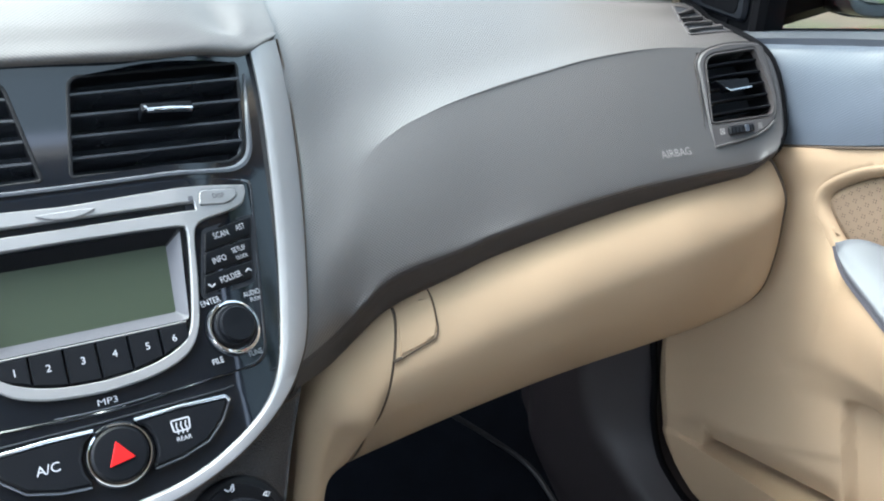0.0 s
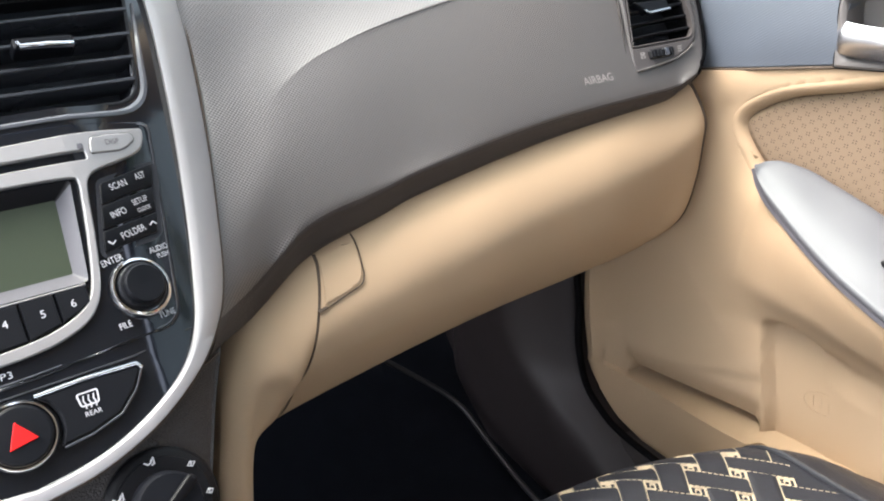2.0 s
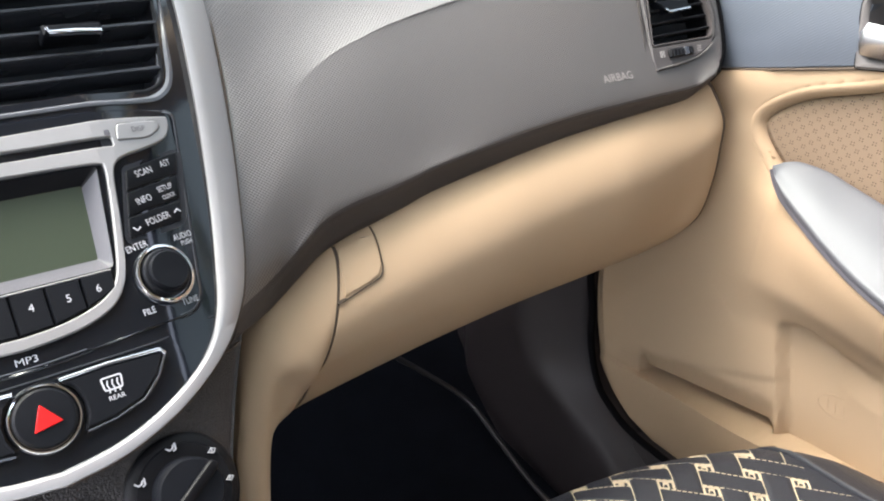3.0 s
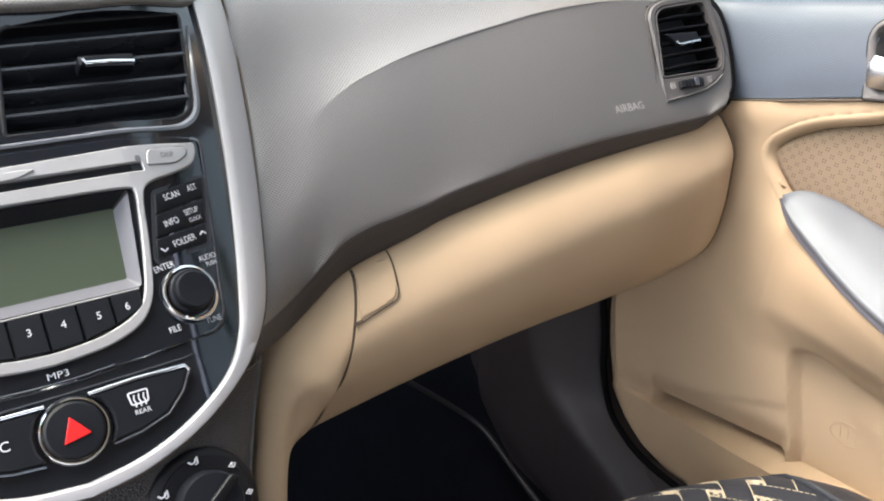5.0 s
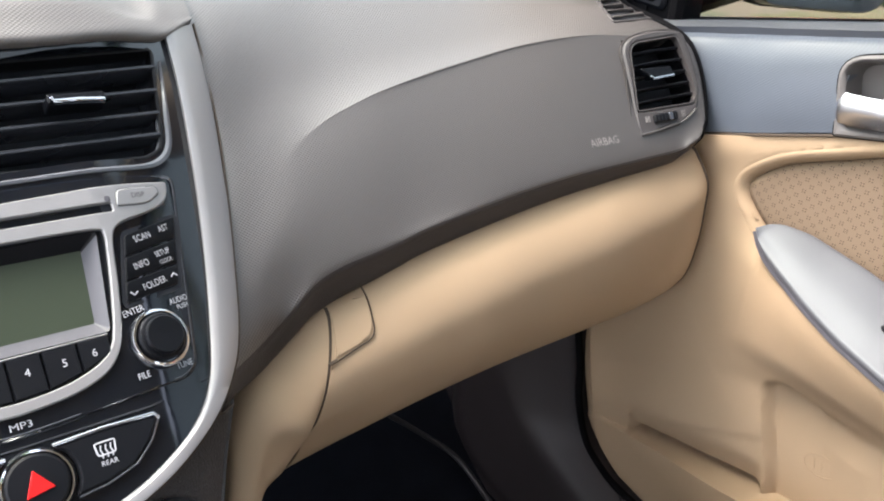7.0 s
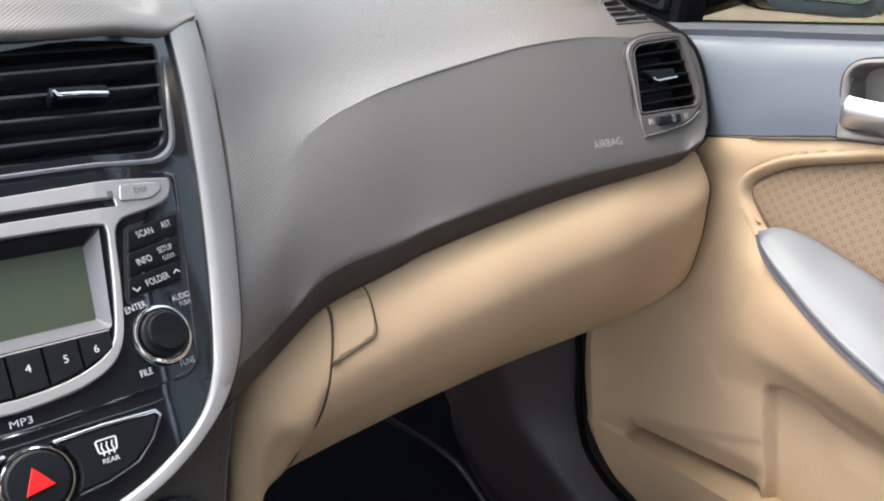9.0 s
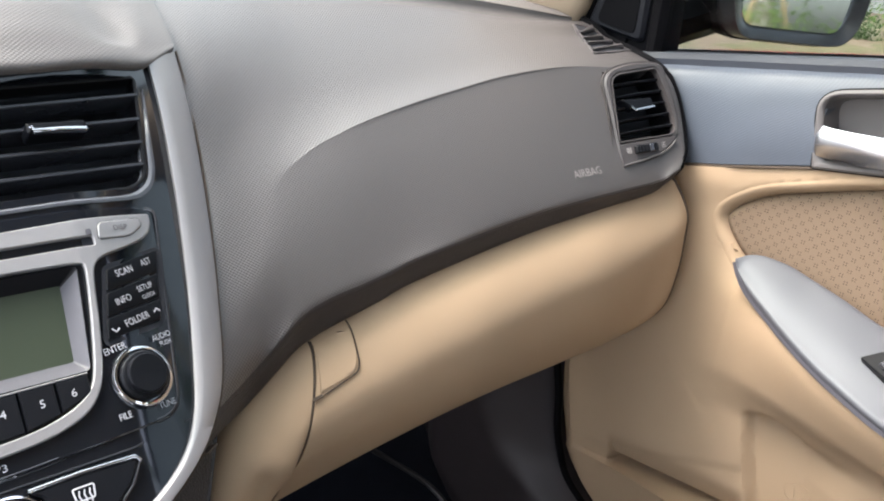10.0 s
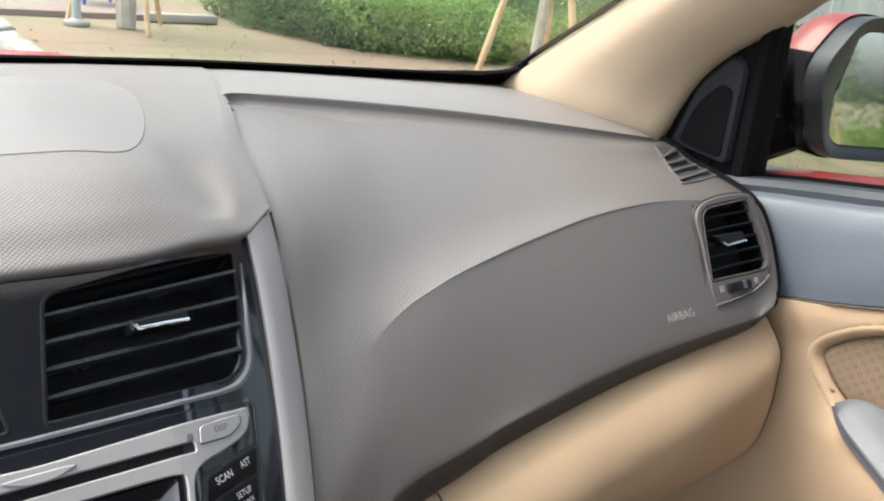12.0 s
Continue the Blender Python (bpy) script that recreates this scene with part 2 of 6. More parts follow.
def disc(r, n=12, flat=1.0):
    return [(r * math.cos(2 * math.pi * i / n), r * flat * math.sin(2 * math.pi * i / n)) for i in range(n)]


def bar(w, h, r=0.3):
    """A rectangular section with cut corners."""
    c = min(w, h) * r
    return [(-w / 2 + c, -h / 2), (w / 2 - c, -h / 2), (w / 2, -h / 2 + c), (w / 2, h / 2 - c), (w / 2 - c, h / 2), (-w / 2 + c, h / 2), (-w / 2, h / 2 - c), (-w / 2, -h / 2 + c)]


def rounded(corners, r, n=5):
    """A closed outline with its corners rounded; r: one radius, or one for each corner."""
    out = []
    m = len(corners)
    for i, c in enumerate(corners):
        c, a, b = Vector(c), Vector(corners[i - 1]), Vector(corners[(i + 1) % m])
        rr = r[i] if isinstance(r, (list, tuple)) else r
        d = min(rr, (a - c).length * 0.49, (b - c).length * 0.49)
        p, q = c + (a - c).normalized() * d, c + (b - c).normalized() * d
        for s in range(n + 1):
            t = s / n
            out.append(tuple((1 - t) ** 2 * p + 2 * t * (1 - t) * c + t * t * q))
    return out


def smooth_loop(points, n=6):
    p = [Vector(q) for q in points]
    m = len(p)
    out = []
    for i in range(m):
        a, b, c, d = p[i - 1], p[i], p[(i + 1) % m], p[(i + 2) % m]
        for s in range(n):
            t = s / n
            out.append(tuple(0.5 * (2 * b + (c - a) * t + (2 * a - 5 * b + 4 * c - d) * t * t + (3 * b - a - 3 * c + d) * t ** 3)))
    return out


def slab(outline, put, low, high, holes=(), cuts=(), edge=0.0):
    """A plate with the outline and holes, from height low to high over the surface that put(u, v, n) lays out; edge: its chamfer."""
    bm = bmesh.new()
    loops = []
    for loop in (outline, *holes):
        vs = [bm.verts.new((p[0], p[1], 0)) for p in loop]
        loops.append([bm.edges.new((vs[i - 1], vs[i])) for i in range(len(vs))])
    bmesh.ops.triangle_fill(bm, use_beauty=True, edges=[e for l in loops for e in l], normal=(0, 0, 1))
    for axis, value in cuts:
        co, no = ((value, 0, 0), (1, 0, 0)) if axis == "u" else ((0, value, 0), (0, 1, 0))
        bmesh.ops.bisect_plane(bm, geom=bm.verts[:] + bm.edges[:] + bm.faces[:], plane_co=co, plane_no=no, dist=1e-7)
    rim = [e for e in bm.edges if len(e.link_faces) == 1]
    flat = [f for f in bm.faces]
    inner = {}
    if edge:
        around = {}
        for e in rim:
            d = (e.verts[1].co - e.verts[0].co)
            n = Vector((-d.y, d.x, 0)).normalized()
            mid = e.link_faces[0].calc_center_median() - e.verts[0].co
            if n.dot(mid) < 0:
                n = -n
            for v in e.verts:
                around[v] = around.get(v, Vector()) + n
        inner = {v: v.co + n.normalized() * edge for v, n in around.items()}
    made = bmesh.new()
    top, side, bottom = {}, {}, {}
    for v in bm.verts:
        c = inner.get(v, v.co)
        top[v] = made.verts.new(put(c.x, c.y, high))
        bottom[v] = made.verts.new(put(v.co.x, v.co.y, low))
        if edge and v in inner:
            side[v] = made.verts.new(put(v.co.x, v.co.y, high - edge))
    for f in flat:
        made.faces.new([top[v] for v in f.verts])
        made.faces.new([bottom[v] for v in reversed(f.verts)])
    for e in rim:
        a, b = e.verts
        if edge:
            made.faces.new((top[a], top[b], side[b], side[a]))
            made.faces.new((side[a], side[b], bottom[b], bottom[a]))
        else:
            made.faces.new((top[a], top[b], bottom[b], bottom[a]))
    bm.free()
    return made


def lathe(profile, put, centre, n=40):
    """A turned piece: profile of (radius, height) round a centre on the surface put."""
    bm = bmesh.new()
    rings = []
    for r, h in profile:
        rings.append([bm.verts.new(put(centre[0] + r * math.cos(2 * math.pi * i / n), centre[1] + r * math.sin(2 * math.pi * i / n), h)) for i in range(n)])
    for a, b in zip(rings, rings[1:]):
        for i in range(n):
            bm.faces.new((a[i - 1], a[i], b[i], b[i - 1]))
    bm.faces.new(rings[0])
    bm.faces.new(rings[-1][::-1])
    return bm


def ribbon(points, width, put, low, high, closed=False):
    """A raised line of the width along points on a surface."""
    p = [Vector((q[0], q[1], 0)) for q in points]
    n = len(p)
    bm = bmesh.new()
    rings = []
    for i in range(n):
        q, r = (p[(i + 1) % n], p[i - 1]) if closed else (p[min(i + 1, n - 1)], p[max(i - 1, 0)])
        d = (q - r).normalized()
        s = Vector((-d.y, d.x, 0)) * width / 2
        rings.append([bm.verts.new(put(c.x, c.y, h)) for c, h in ((p[i] - s, low), (p[i] - s, high - width * 0.15), (p[i] - s * 0.55, high), (p[i] + s * 0.55, high), (p[i] + s, high - width * 0.15), (p[i] + s, low))])
    for i in range(n if closed else n - 1):
        a, b = rings[i], rings[(i + 1) % n]
        for j in range(6):
            bm.faces.new((a[j], a[(j + 1) % 6], b[(j + 1) % 6], b[j]))
    if not closed:
        bm.faces.new(rings[0])
        bm.faces.new(rings[-1][::-1])
    return bm


def chamfer(line, widths, side, put, high, low):
    """A sloping edge along a line: high along it, low at its inner edge, which lies to the given side."""
    p = [Vector((q[0], q[1], 0)) for q in line]
    bm = bmesh.new()
    rings = []
    for i, c in enumerate(p):
        d = (p[min(i + 1, len(p) - 1)] - p[max(i - 1, 0)]).normalized()
        s = Vector((d.y, -d.x, 0)) * side * widths[i]
        e = c + s
        m = c + s * 0.25
        rings.append([bm.verts.new(put(q.x, q.y, h)) for q, h in ((c, low - 0.004), (c, high - 0.0004), (m, high), (e, low), (e, low - 0.004))])
    for a, b in zip(rings, rings[1:]):
        for j in range(5):
            bm.faces.new((a[j], a[(j + 1) % 5], b[(j + 1) % 5], b[j]))
    bm.faces.new(rings[0])
    bm.faces.new(rings[-1][::-1])
    return bm


def lettering(name, body, size, put, u, v, mat, parent, turn=0.0, height=0.0006, wide=1.0, label=""):
    """Words laid on a surface, with their middle at (u, v)."""
    cu = bpy.data.curves.new(name, "FONT")
    cu.body, cu.size, cu.align_x, cu.align_y, cu.resolution_u = body, size, "CENTER", "CENTER", 3
    tmp = bpy.data.objects.new(name, cu)
    me = bpy.data.meshes.new_from_object(tmp)
    bpy.data.objects.remove(tmp)
    c, s = math.cos(radians(turn)), math.sin(radians(turn))
    for w in me.vertices:
        a, b = w.co.x * wide, w.co.y
        w.co = put(u + a * c - b * s, v + a * s + b * c, height)
    me.materials.clear()
    me.materials.append(mat)
    ob = under(new(name, me), parent)
    if label:
        ob["label"] = label
    return ob


def box(lo, hi):
    bm = bmesh.new()
    bmesh.ops.create_cube(bm, size=1.0)
    for v in bm.verts:
        v.co = [l + (c + 0.5) * (h - l) for c, l, h in zip(v.co, lo, hi)]
    return bm


def bevelled(bm, r, segments=2):
    bmesh.ops.bevel(bm, geom=bm.edges[:], offset=r, segments=segments, affect="EDGES", profile=0.5)
    return bm


def smoothstep(a, b, x):
    t = min(1.0, max(0.0, (x - a) / (b - a)))
    return t * t * (3 - 2 * t)


def table(pairs, x):
    """Linear reading of a table of (x, value), held at its ends."""
    if x <= pairs[0][0]:
        return pairs[0][1]
    for (a, p), (b, q) in zip(pairs, pairs[1:]):
        if x <= b:
            return p + (q - p) * (x - a) / (b - a)
    return pairs[-1][1]


def drop_on(rows, way):
    """A finder of the places where lines along the given way meet a grid of points."""
    n = len(rows[0])
    flat = [Vector(p) for r in rows for p in r]
    faces = [(i * n + j, (i + 1) * n + j, (i + 1) * n + j + 1, i * n + j + 1) for i in range(len(rows) - 1) for j in range(n - 1)]
    tree = BVHTree.FromPolygons(flat, faces, epsilon=1e-6)
    way = Vector(way).normalized()

    def find(p, n=0.0):
        place, normal, _, _ = tree.ray_cast(Vector(p) - way * 0.3, way)
        for k in range(8):
            if place is None:
                place, normal, _, _ = tree.ray_cast(Vector(p) - way * 0.3 + Vector((9e-5, 5e-5, 7e-5)) * (k + 1) * (-1) ** k, way)
        if place is None:
            sides = [Vector(e) for e in ((1, 0, 0), (0, 1, 0), (0, 0, 1)) if abs(Vector(e).dot(way)) < 0.5]
            for gap, e in itertools.product((0.0008, 0.0016, 0.003), sides):
                a, b = (tree.ray_cast(Vector(p) - way * 0.3 + e * g, way) for g in (gap, -gap))
                if place is None and a[0] and b[0]:
                    place, normal = (a[0] + b[0]) / 2, (a[1] + b[1]).normalized()
        if place is None:
            place, normal, _, _ = tree.find_nearest(Vector(p))
        if normal.dot(way) > 0:
            normal = -normal
        return place + normal * n
    return find


# ---- the leaning face of the centre stack: u to the right, v up along the slope, n out of it
FACE_O, FACE_V, FACE_N = Vector((0, 0, 0.75)), Vector((0, 0.664, 0.748)), Vector((0, -0.748, 0.664))


def face(u, v, n):
    bend = 1.5 * max(0.0, abs(u) - 0.06) ** 1.5
    p = FACE_O + FACE_V * v + FACE_N * (n - bend)
    return Vector((u, p.y, p.z))


# ---- dashboard
dash = thing("dashboard", (0.25, 0.2, 0.55), "taupe grained soft-plastic car dashboard above beige lower trim", "dashboard")


LEFT_EDGE = [face(0.100, 0.004, -0.03), face(0.104, 0.008, -0.010), face(0.110, 0.017, -0.004), face(0.113, 0.024, -0.003), face(0.119, 0.036, -0.003), face(0.130, 0.062, -0.003), face(0.1405, 0.095, -0.003), face(0.1450, 0.110, -0.003), face(0.1530, 0.137, -0.003), face(0.1635, 0.184, -0.003), face(0.1697, 0.262, -0.002), Vector((0.193, 0.312, 0.9305)), Vector((0.2265, 0.412, 0.938))]
LIP = [(0.11, 0.028), (0.20, 0.032), (0.27, 0.028), (0.35, 0.025), (0.50, 0.021), (0.60, 0.018), (0.66, 0.014)]


def lip(x, y, z):
    """The pad's under edge at x: a plain lip that leans out over the beige trim."""
    h = table(LIP, x)
    return [(x, y + 0.03, z - 0.002), (x, y, z), (x, y - 0.0070, z + 0.72 * h), (x, y - 0.0078, z + h)]


def station(x, seam, low, mid, crease, ledge, top, high, step, sharp):
    """The pad's section at x: under edge, lip, face, crease, ledge, top and the foot of the step; sharp: how hard the crease is."""
    y, z = seam
    xs = x if isinstance(x, tuple) else (x,) * 9
    c, m, l = Vector(crease), Vector(mid), Vector(ledge)
    before, after = c.lerp(m, 0.5 - 0.45 * sharp), c.lerp(l, 0.5 - 0.45 * sharp)
    edge = lip(xs[0], y, z)
    edge[2:] = [(xs[1], *p[1:]) for p in edge[2:]]
    if low[1] < edge[3][2] + 0.007:
        low = tuple(Vector(low).lerp(m, (edge[3][2] + 0.007 - low[1]) / (mid[1] - low[1])))
    pts = edge + [(xs[2], *low), (xs[3], *mid), (xs[4], *before), (xs[4], *after), (xs[5], *ledge), (xs[6], *top), (xs[7], *high)]
    a, b = Vector(pts[-1]), Vector((xs[8], step[0], step[1] + 0.003))
    return pts + [tuple(a.lerp(b, 0.55) + Vector((0, 0, 0.002))), tuple(b)]


def near_strip(share, seam, low, crease, sharp):
    """A section between the silver strip and the air-bag panel, where the crease runs out."""
    right = PAD_STATIONS[1]
    edge = lip(*seam)
    low = (low[0], edge[3][1] + 0.0045 + 0.003 * share, edge[3][2] + 0.010 - 0.002 * share)
    pts = [Vector(a).lerp(Vector(b), share) for a, b in zip(LEFT_EDGE, right)]
    c = Vector(crease)
    lift = c - (Vector(LEFT_EDGE[6]) + Vector(LEFT_EDGE[7])).lerp(Vector(right[6]) + Vector(right[7]), share) / 2
    pts[5] = ((Vector(low) + c) / 2 + Vector((0, -0.0035, 0))).lerp(pts[5], 0.4 * (1 - share) ** 3)
    pts[8] += lift * 0.5
    pts[9] += lift * 0.15
    even = min(1.0, 1.35 * (1 - share))
    pts[8], pts[9] = pts[8].lerp(c.lerp(pts[10], 0.30), even), pts[9].lerp(c.lerp(pts[10], 0.62), even)
    pts[6], pts[7] = c.lerp(pts[5], 0.5 - 0.45 * sharp), c.lerp(pts[8], 0.5 - 0.45 * sharp)
    return edge + [low] + [tuple(p) for p in pts[5:]]


PAD_STATIONS = [
    LEFT_EDGE,
    station((0.30,) * 8 + (0.325,), (0.101, 0.7560), (0.096, 0.783), (0.129, 0.823), (0.1695, 0.865), (0.200, 0.8720), (0.230, 0.885), (0.290, 0.910), (0.385, 0.927), 0.92),
    station((0.35,) * 8 + (0.370,), (0.1035, 0.7625), (0.0975, 0.7915), (0.1335, 0.8315), (0.176, 0.873), (0.208, 0.877), (0.238, 0.889), (0.295, 0.910), (0.374, 0.926), 1.0),
    station((0.40,) * 8 + (0.415,), (0.106, 0.768), (0.100, 0.797), (0.137, 0.839), (0.181, 0.880), (0.212, 0.883), (0.240, 0.893), (0.295, 0.911), (0.360, 0.924), 1.0),
    station((0.45,) * 8 + (0.460,), (0.107, 0.773), (0.102, 0.802), (0.140, 0.845), (0.184, 0.887), (0.213, 0.889), (0.240, 0.897), (0.290, 0.911), (0.345, 0.921), 1.0),
    station((0.50,) * 8 + (0.510,), (0.107, 0.777), (0.106, 0.808), (0.142, 0.851), (0.183, 0.892), (0.210, 0.895), (0.237, 0.901), (0.278, 0.911), (0.328, 0.918), 1.0),
    station((0.55,) * 8 + (0.560,), (0.107, 0.780), (0.110, 0.815), (0.144, 0.856), (0.179, 0.895), (0.202, 0.899), (0.228, 0.903), (0.264, 0.909), (0.312, 0.914), 0.9),
    station((0.60,) * 8 + (0.605,), (0.105, 0.784), (0.109, 0.819), (0.138, 0.857), (0.167, 0.895), (0.189, 0.900), (0.214, 0.904), (0.250, 0.908), (0.298, 0.912), 0.8),
    station((0.608, 0.615, 0.634, 0.645, 0.647, 0.648, 0.650, 0.652, 0.653), (0.101, 0.791), (0.105, 0.822), (0.1315, 0.857), (0.156, 0.890), (0.178, 0.897), (0.207, 0.901), (0.250, 0.905), (0.293, 0.912), 0.6),
    station((0.624, 0.634, 0.652, 0.665, 0.668, 0.670, 0.676, 0.683, 0.685), (0.104, 0.797), (0.108, 0.826), (0.131, 0.856), (0.154, 0.885), (0.174, 0.892), (0.207, 0.897), (0.250, 0.901), (0.293, 0.911), 0.5),
    station((0.627, 0.638, 0.658, 0.674, 0.679, 0.682, 0.690, 0.699, 0.702), (0.122, 0.800), (0.126, 0.826), (0.147, 0.853), (0.168, 0.879), (0.186, 0.886), (0.212, 0.890), (0.250, 0.894), (0.293, 0.904), 0.5),
]
PAD_STATIONS[1:1] = [
    near_strip(0.09, (0.150, 0.070, 0.718), (0.154, 0.070, 0.752), (0.1585, 0.1065, 0.8075), 0.0),
    near_strip(0.24, (0.178, 0.080, 0.730), (0.180, 0.079, 0.764), (0.1806, 0.1205, 0.8195), 0.30),
    near_strip(0.351, (0.198, 0.0875, 0.7375), (0.198, 0.086, 0.771), (0.1980, 0.1345, 0.8315), 0.55),
    near_strip(0.499, (0.221, 0.092, 0.743), (0.221, 0.090, 0.776), (0.2212, 0.1490, 0.8430), 0.78),
    near_strip(0.672, (0.248, 0.0955, 0.7465), (0.248, 0.093, 0.779), (0.2484, 0.1595, 0.8525), 0.90),
    near_strip(0.844, (0.2755, 0.0985, 0.751), (0.2755, 0.0945, 0.783), (0.2755, 0.1655, 0.8595), 0.90),
]

# the passenger's air vent: a flat, leaning face at the dashboard's outer end
VENT_O, VENT_U, VENT_V = Vector((0.618, 0.131, 0.852)), Vector((0.9933, -0.1100, 0.0350)), Vector((0.0370, 0.5903, 0.8064))
VENT_N = VENT_U.cross(VENT_V).normalized()


def vent_face(u, v, n):
    return VENT_O + VENT_U * u + VENT_V * v + VENT_N * n


def in_vent(p):
    d = p - VENT_O
    u, v = d.dot(VENT_U), d.dot(VENT_V)
    return abs(d.dot(VENT_N)) < 0.03 and -0.0510 + 0.14 * v < u < 0.033 - 0.6 * max(0.0, -0.005 - v) and -0.024 < v < 0.0530


def faired(rows, free, steps=900):
    """Evens out a grid of points where free is set, holding all the others."""
    grid = np.array([[tuple(p) for p in r] for r in rows])

    def bend(a):
        b = np.zeros_like(a)
        b[1:-1, 1:-1] = (a[:-2, 1:-1] + a[2:, 1:-1] + a[1:-1, :-2] + a[1:-1, 2:]) / 4 - a[1:-1, 1:-1]
        return b

    for _ in range(steps):
        grid[free] -= 0.22 * bend(bend(grid))[free]
    return [[Vector(p) for p in r] for r in grid]


# the sections stand half as far apart beside the strip as further out: every second row there keeps the rows evenly spaced
pad_rows = surface(PAD_STATIONS, 8, 6)
pad_rows = pad_rows[:56:2] + pad_rows[56:]
loose = np.zeros((len(pad_rows), len(pad_rows[0])), bool)
loose[1:72, 20:70] = True
loose[15:, 37:42] = False
pad_rows = faired(pad_rows, loose)
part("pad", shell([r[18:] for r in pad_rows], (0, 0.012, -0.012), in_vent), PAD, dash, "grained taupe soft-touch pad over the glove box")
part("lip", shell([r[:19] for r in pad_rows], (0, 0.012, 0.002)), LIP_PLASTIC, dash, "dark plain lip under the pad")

# centre hood over the vents, and the shelf under the windscreen
HOOD = []
for x, lift in ((-0.60, 0.010), (-0.40, 0.010), (-0.20, 0.004), (-0.08, 0.0), (0.0, 0.0), (0.06, 0.0), (0.10, -0.003), (0.128, -0.008)):
    a = face(x, 0.2255 + max(0.0, x - 0.06) * 0.19, -0.012) if x > -0.15 else face(-0.15, 0.226, -0.012)
    b = face(x, 0.2255 + max(0.0, x - 0.06) * 0.19, 0.004) if x > -0.15 else face(-0.15, 0.226, 0.004)
    HOOD.append([(x, a.y, a.z), (x, b.y, b.z), (x, b.y + 0.011, b.z + 0.0080), (x, b.y + 0.030, b.z + 0.0185 + lift), (x, b.y + 0.070, b.z + 0.0300 + lift), (x, 0.30, 0.957 + lift), (x * 1.1, 0.42, 0.953), (x * 1.2, 0.53, 0.945), (x * 1.3, 0.66, 0.930)])
HOOD.append([(0.142, 0.196, 0.905), (0.142, 0.1845, 0.9125), (0.1435, 0.1965, 0.9185), (0.146, 0.215, 0.925), (0.152, 0.245, 0.9315), (0.172, 0.310, 0.9405), (0.203, 0.395, 0.9455), (0.245, 0.52, 0.944), (0.28, 0.645, 0.930)])
HOOD.append([(0.157, 0.210, 0.907), (0.157, 0.2005, 0.9135), (0.1585, 0.209, 0.9170), (0.161, 0.223, 0.9215), (0.167, 0.250, 0.9275), (0.184, 0.311, 0.9375), (0.2125, 0.392, 0.944), (0.252, 0.519, 0.9435), (0.285, 0.644, 0.9295)])
HOOD.append([(0.171, 0.225, 0.906), (0.171, 0.2168, 0.9138), (0.1725, 0.2225, 0.9160), (0.175, 0.233, 0.9190), (0.180, 0.256, 0.9240), (0.1935, 0.312, 0.9335), (0.2175, 0.386, 0.9418), (0.257, 0.518, 0.943), (0.29, 0.643, 0.929)])
hood_rows = surface(HOOD, 7, 6)
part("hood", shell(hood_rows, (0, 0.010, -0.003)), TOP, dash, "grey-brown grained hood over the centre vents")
SHELF = [
    [(0.236, 0.436, 0.905), (0.228, 0.421, 0.934), (0.232, 0.428, 0.9445), (0.240, 0.455, 0.9440), (0.257, 0.52, 0.942), (0.29, 0.643, 0.929)],
    [(0.266, 0.420, 0.905), (0.260, 0.405, 0.934), (0.264, 0.413, 0.946), (0.272, 0.44, 0.9465), (0.29, 0.51, 0.944), (0.32, 0.635, 0.929)],
    [(0.35, 0.394, 0.903), (0.35, 0.379, 0.931), (0.353, 0.388, 0.943), (0.36, 0.42, 0.944), (0.375, 0.50, 0.942), (0.40, 0.61, 0.929)],
    [(0.45, 0.362, 0.900), (0.45, 0.347, 0.926), (0.453, 0.356, 0.938), (0.46, 0.39, 0.940), (0.475, 0.47, 0.939), (0.50, 0.58, 0.929)],
    [(0.56, 0.325, 0.896), (0.56, 0.312, 0.917), (0.563, 0.322, 0.929), (0.57, 0.36, 0.932), (0.585, 0.44, 0.934), (0.60, 0.555, 0.929)],
    [(0.662, 0.292, 0.893), (0.662, 0.284, 0.908), (0.664, 0.294, 0.919), (0.667, 0.33, 0.923), (0.672, 0.41, 0.928), (0.68, 0.535, 0.928)],
]
SHELF.insert(0, [(0, 0, 0), (0, 0, 0), (0.2205, 0.396, 0.9432), (0.227, 0.425, 0.9438), (0.254, 0.52, 0.942), (0.287, 0.643, 0.929)])
SHELF[1][2] = (0.230, 0.424, 0.9448)
# the foot of the step sweeps out in a hollow, and turns round its end
for row, (dx, dy), h in zip(SHELF, ((0.90, -0.43), (0.70, -0.71), (0.25, -0.97), (0.06, -1), (0, -1), (0, -1), (0, -1)), (0.55, 0.62, 0.9, 1.0, 1.0, 0.9, 0.45)):
    x, y, z = row[2]
    row[:3] = [(x + dx * a * h, y + dy * a * h, z + b * h) for a, b in ((0.032, -0.0200), (0.019, -0.0152), (0.0085, -0.0118), (0.0030, -0.0075), (0.0012, -0.0030), (0.0002, -0.0008), (-0.004, 0.0004))]
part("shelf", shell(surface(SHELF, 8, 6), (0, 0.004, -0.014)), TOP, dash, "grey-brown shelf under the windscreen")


on_hood = drop_on(hood_rows, (0, 0, -1))


def hood_top(u, v, n):
    """On the hood's flat top, u and v being x and y."""
    return on_hood((u, v, 0.96), n)


cover = smooth_loop([(-0.13, 0.47), (-0.05, 0.475), (0.06, 0.472), (0.118, 0.455), (0.140, 0.40), (0.124, 0.315), (0.092, 0.245), (0.05, 0.237), (-0.03, 0.236), (-0.13, 0.236)], 6)
part("cover", slab(cover, hood_top, -0.004, 0.0006, cuts=[("v", 0.245 + 0.02 * i) for i in range(12)] + [("u", -0.12 + 0.02 * i) for i in range(13)], edge=0.0008), LID, dash, "pale smooth lid in the dashboard's top")

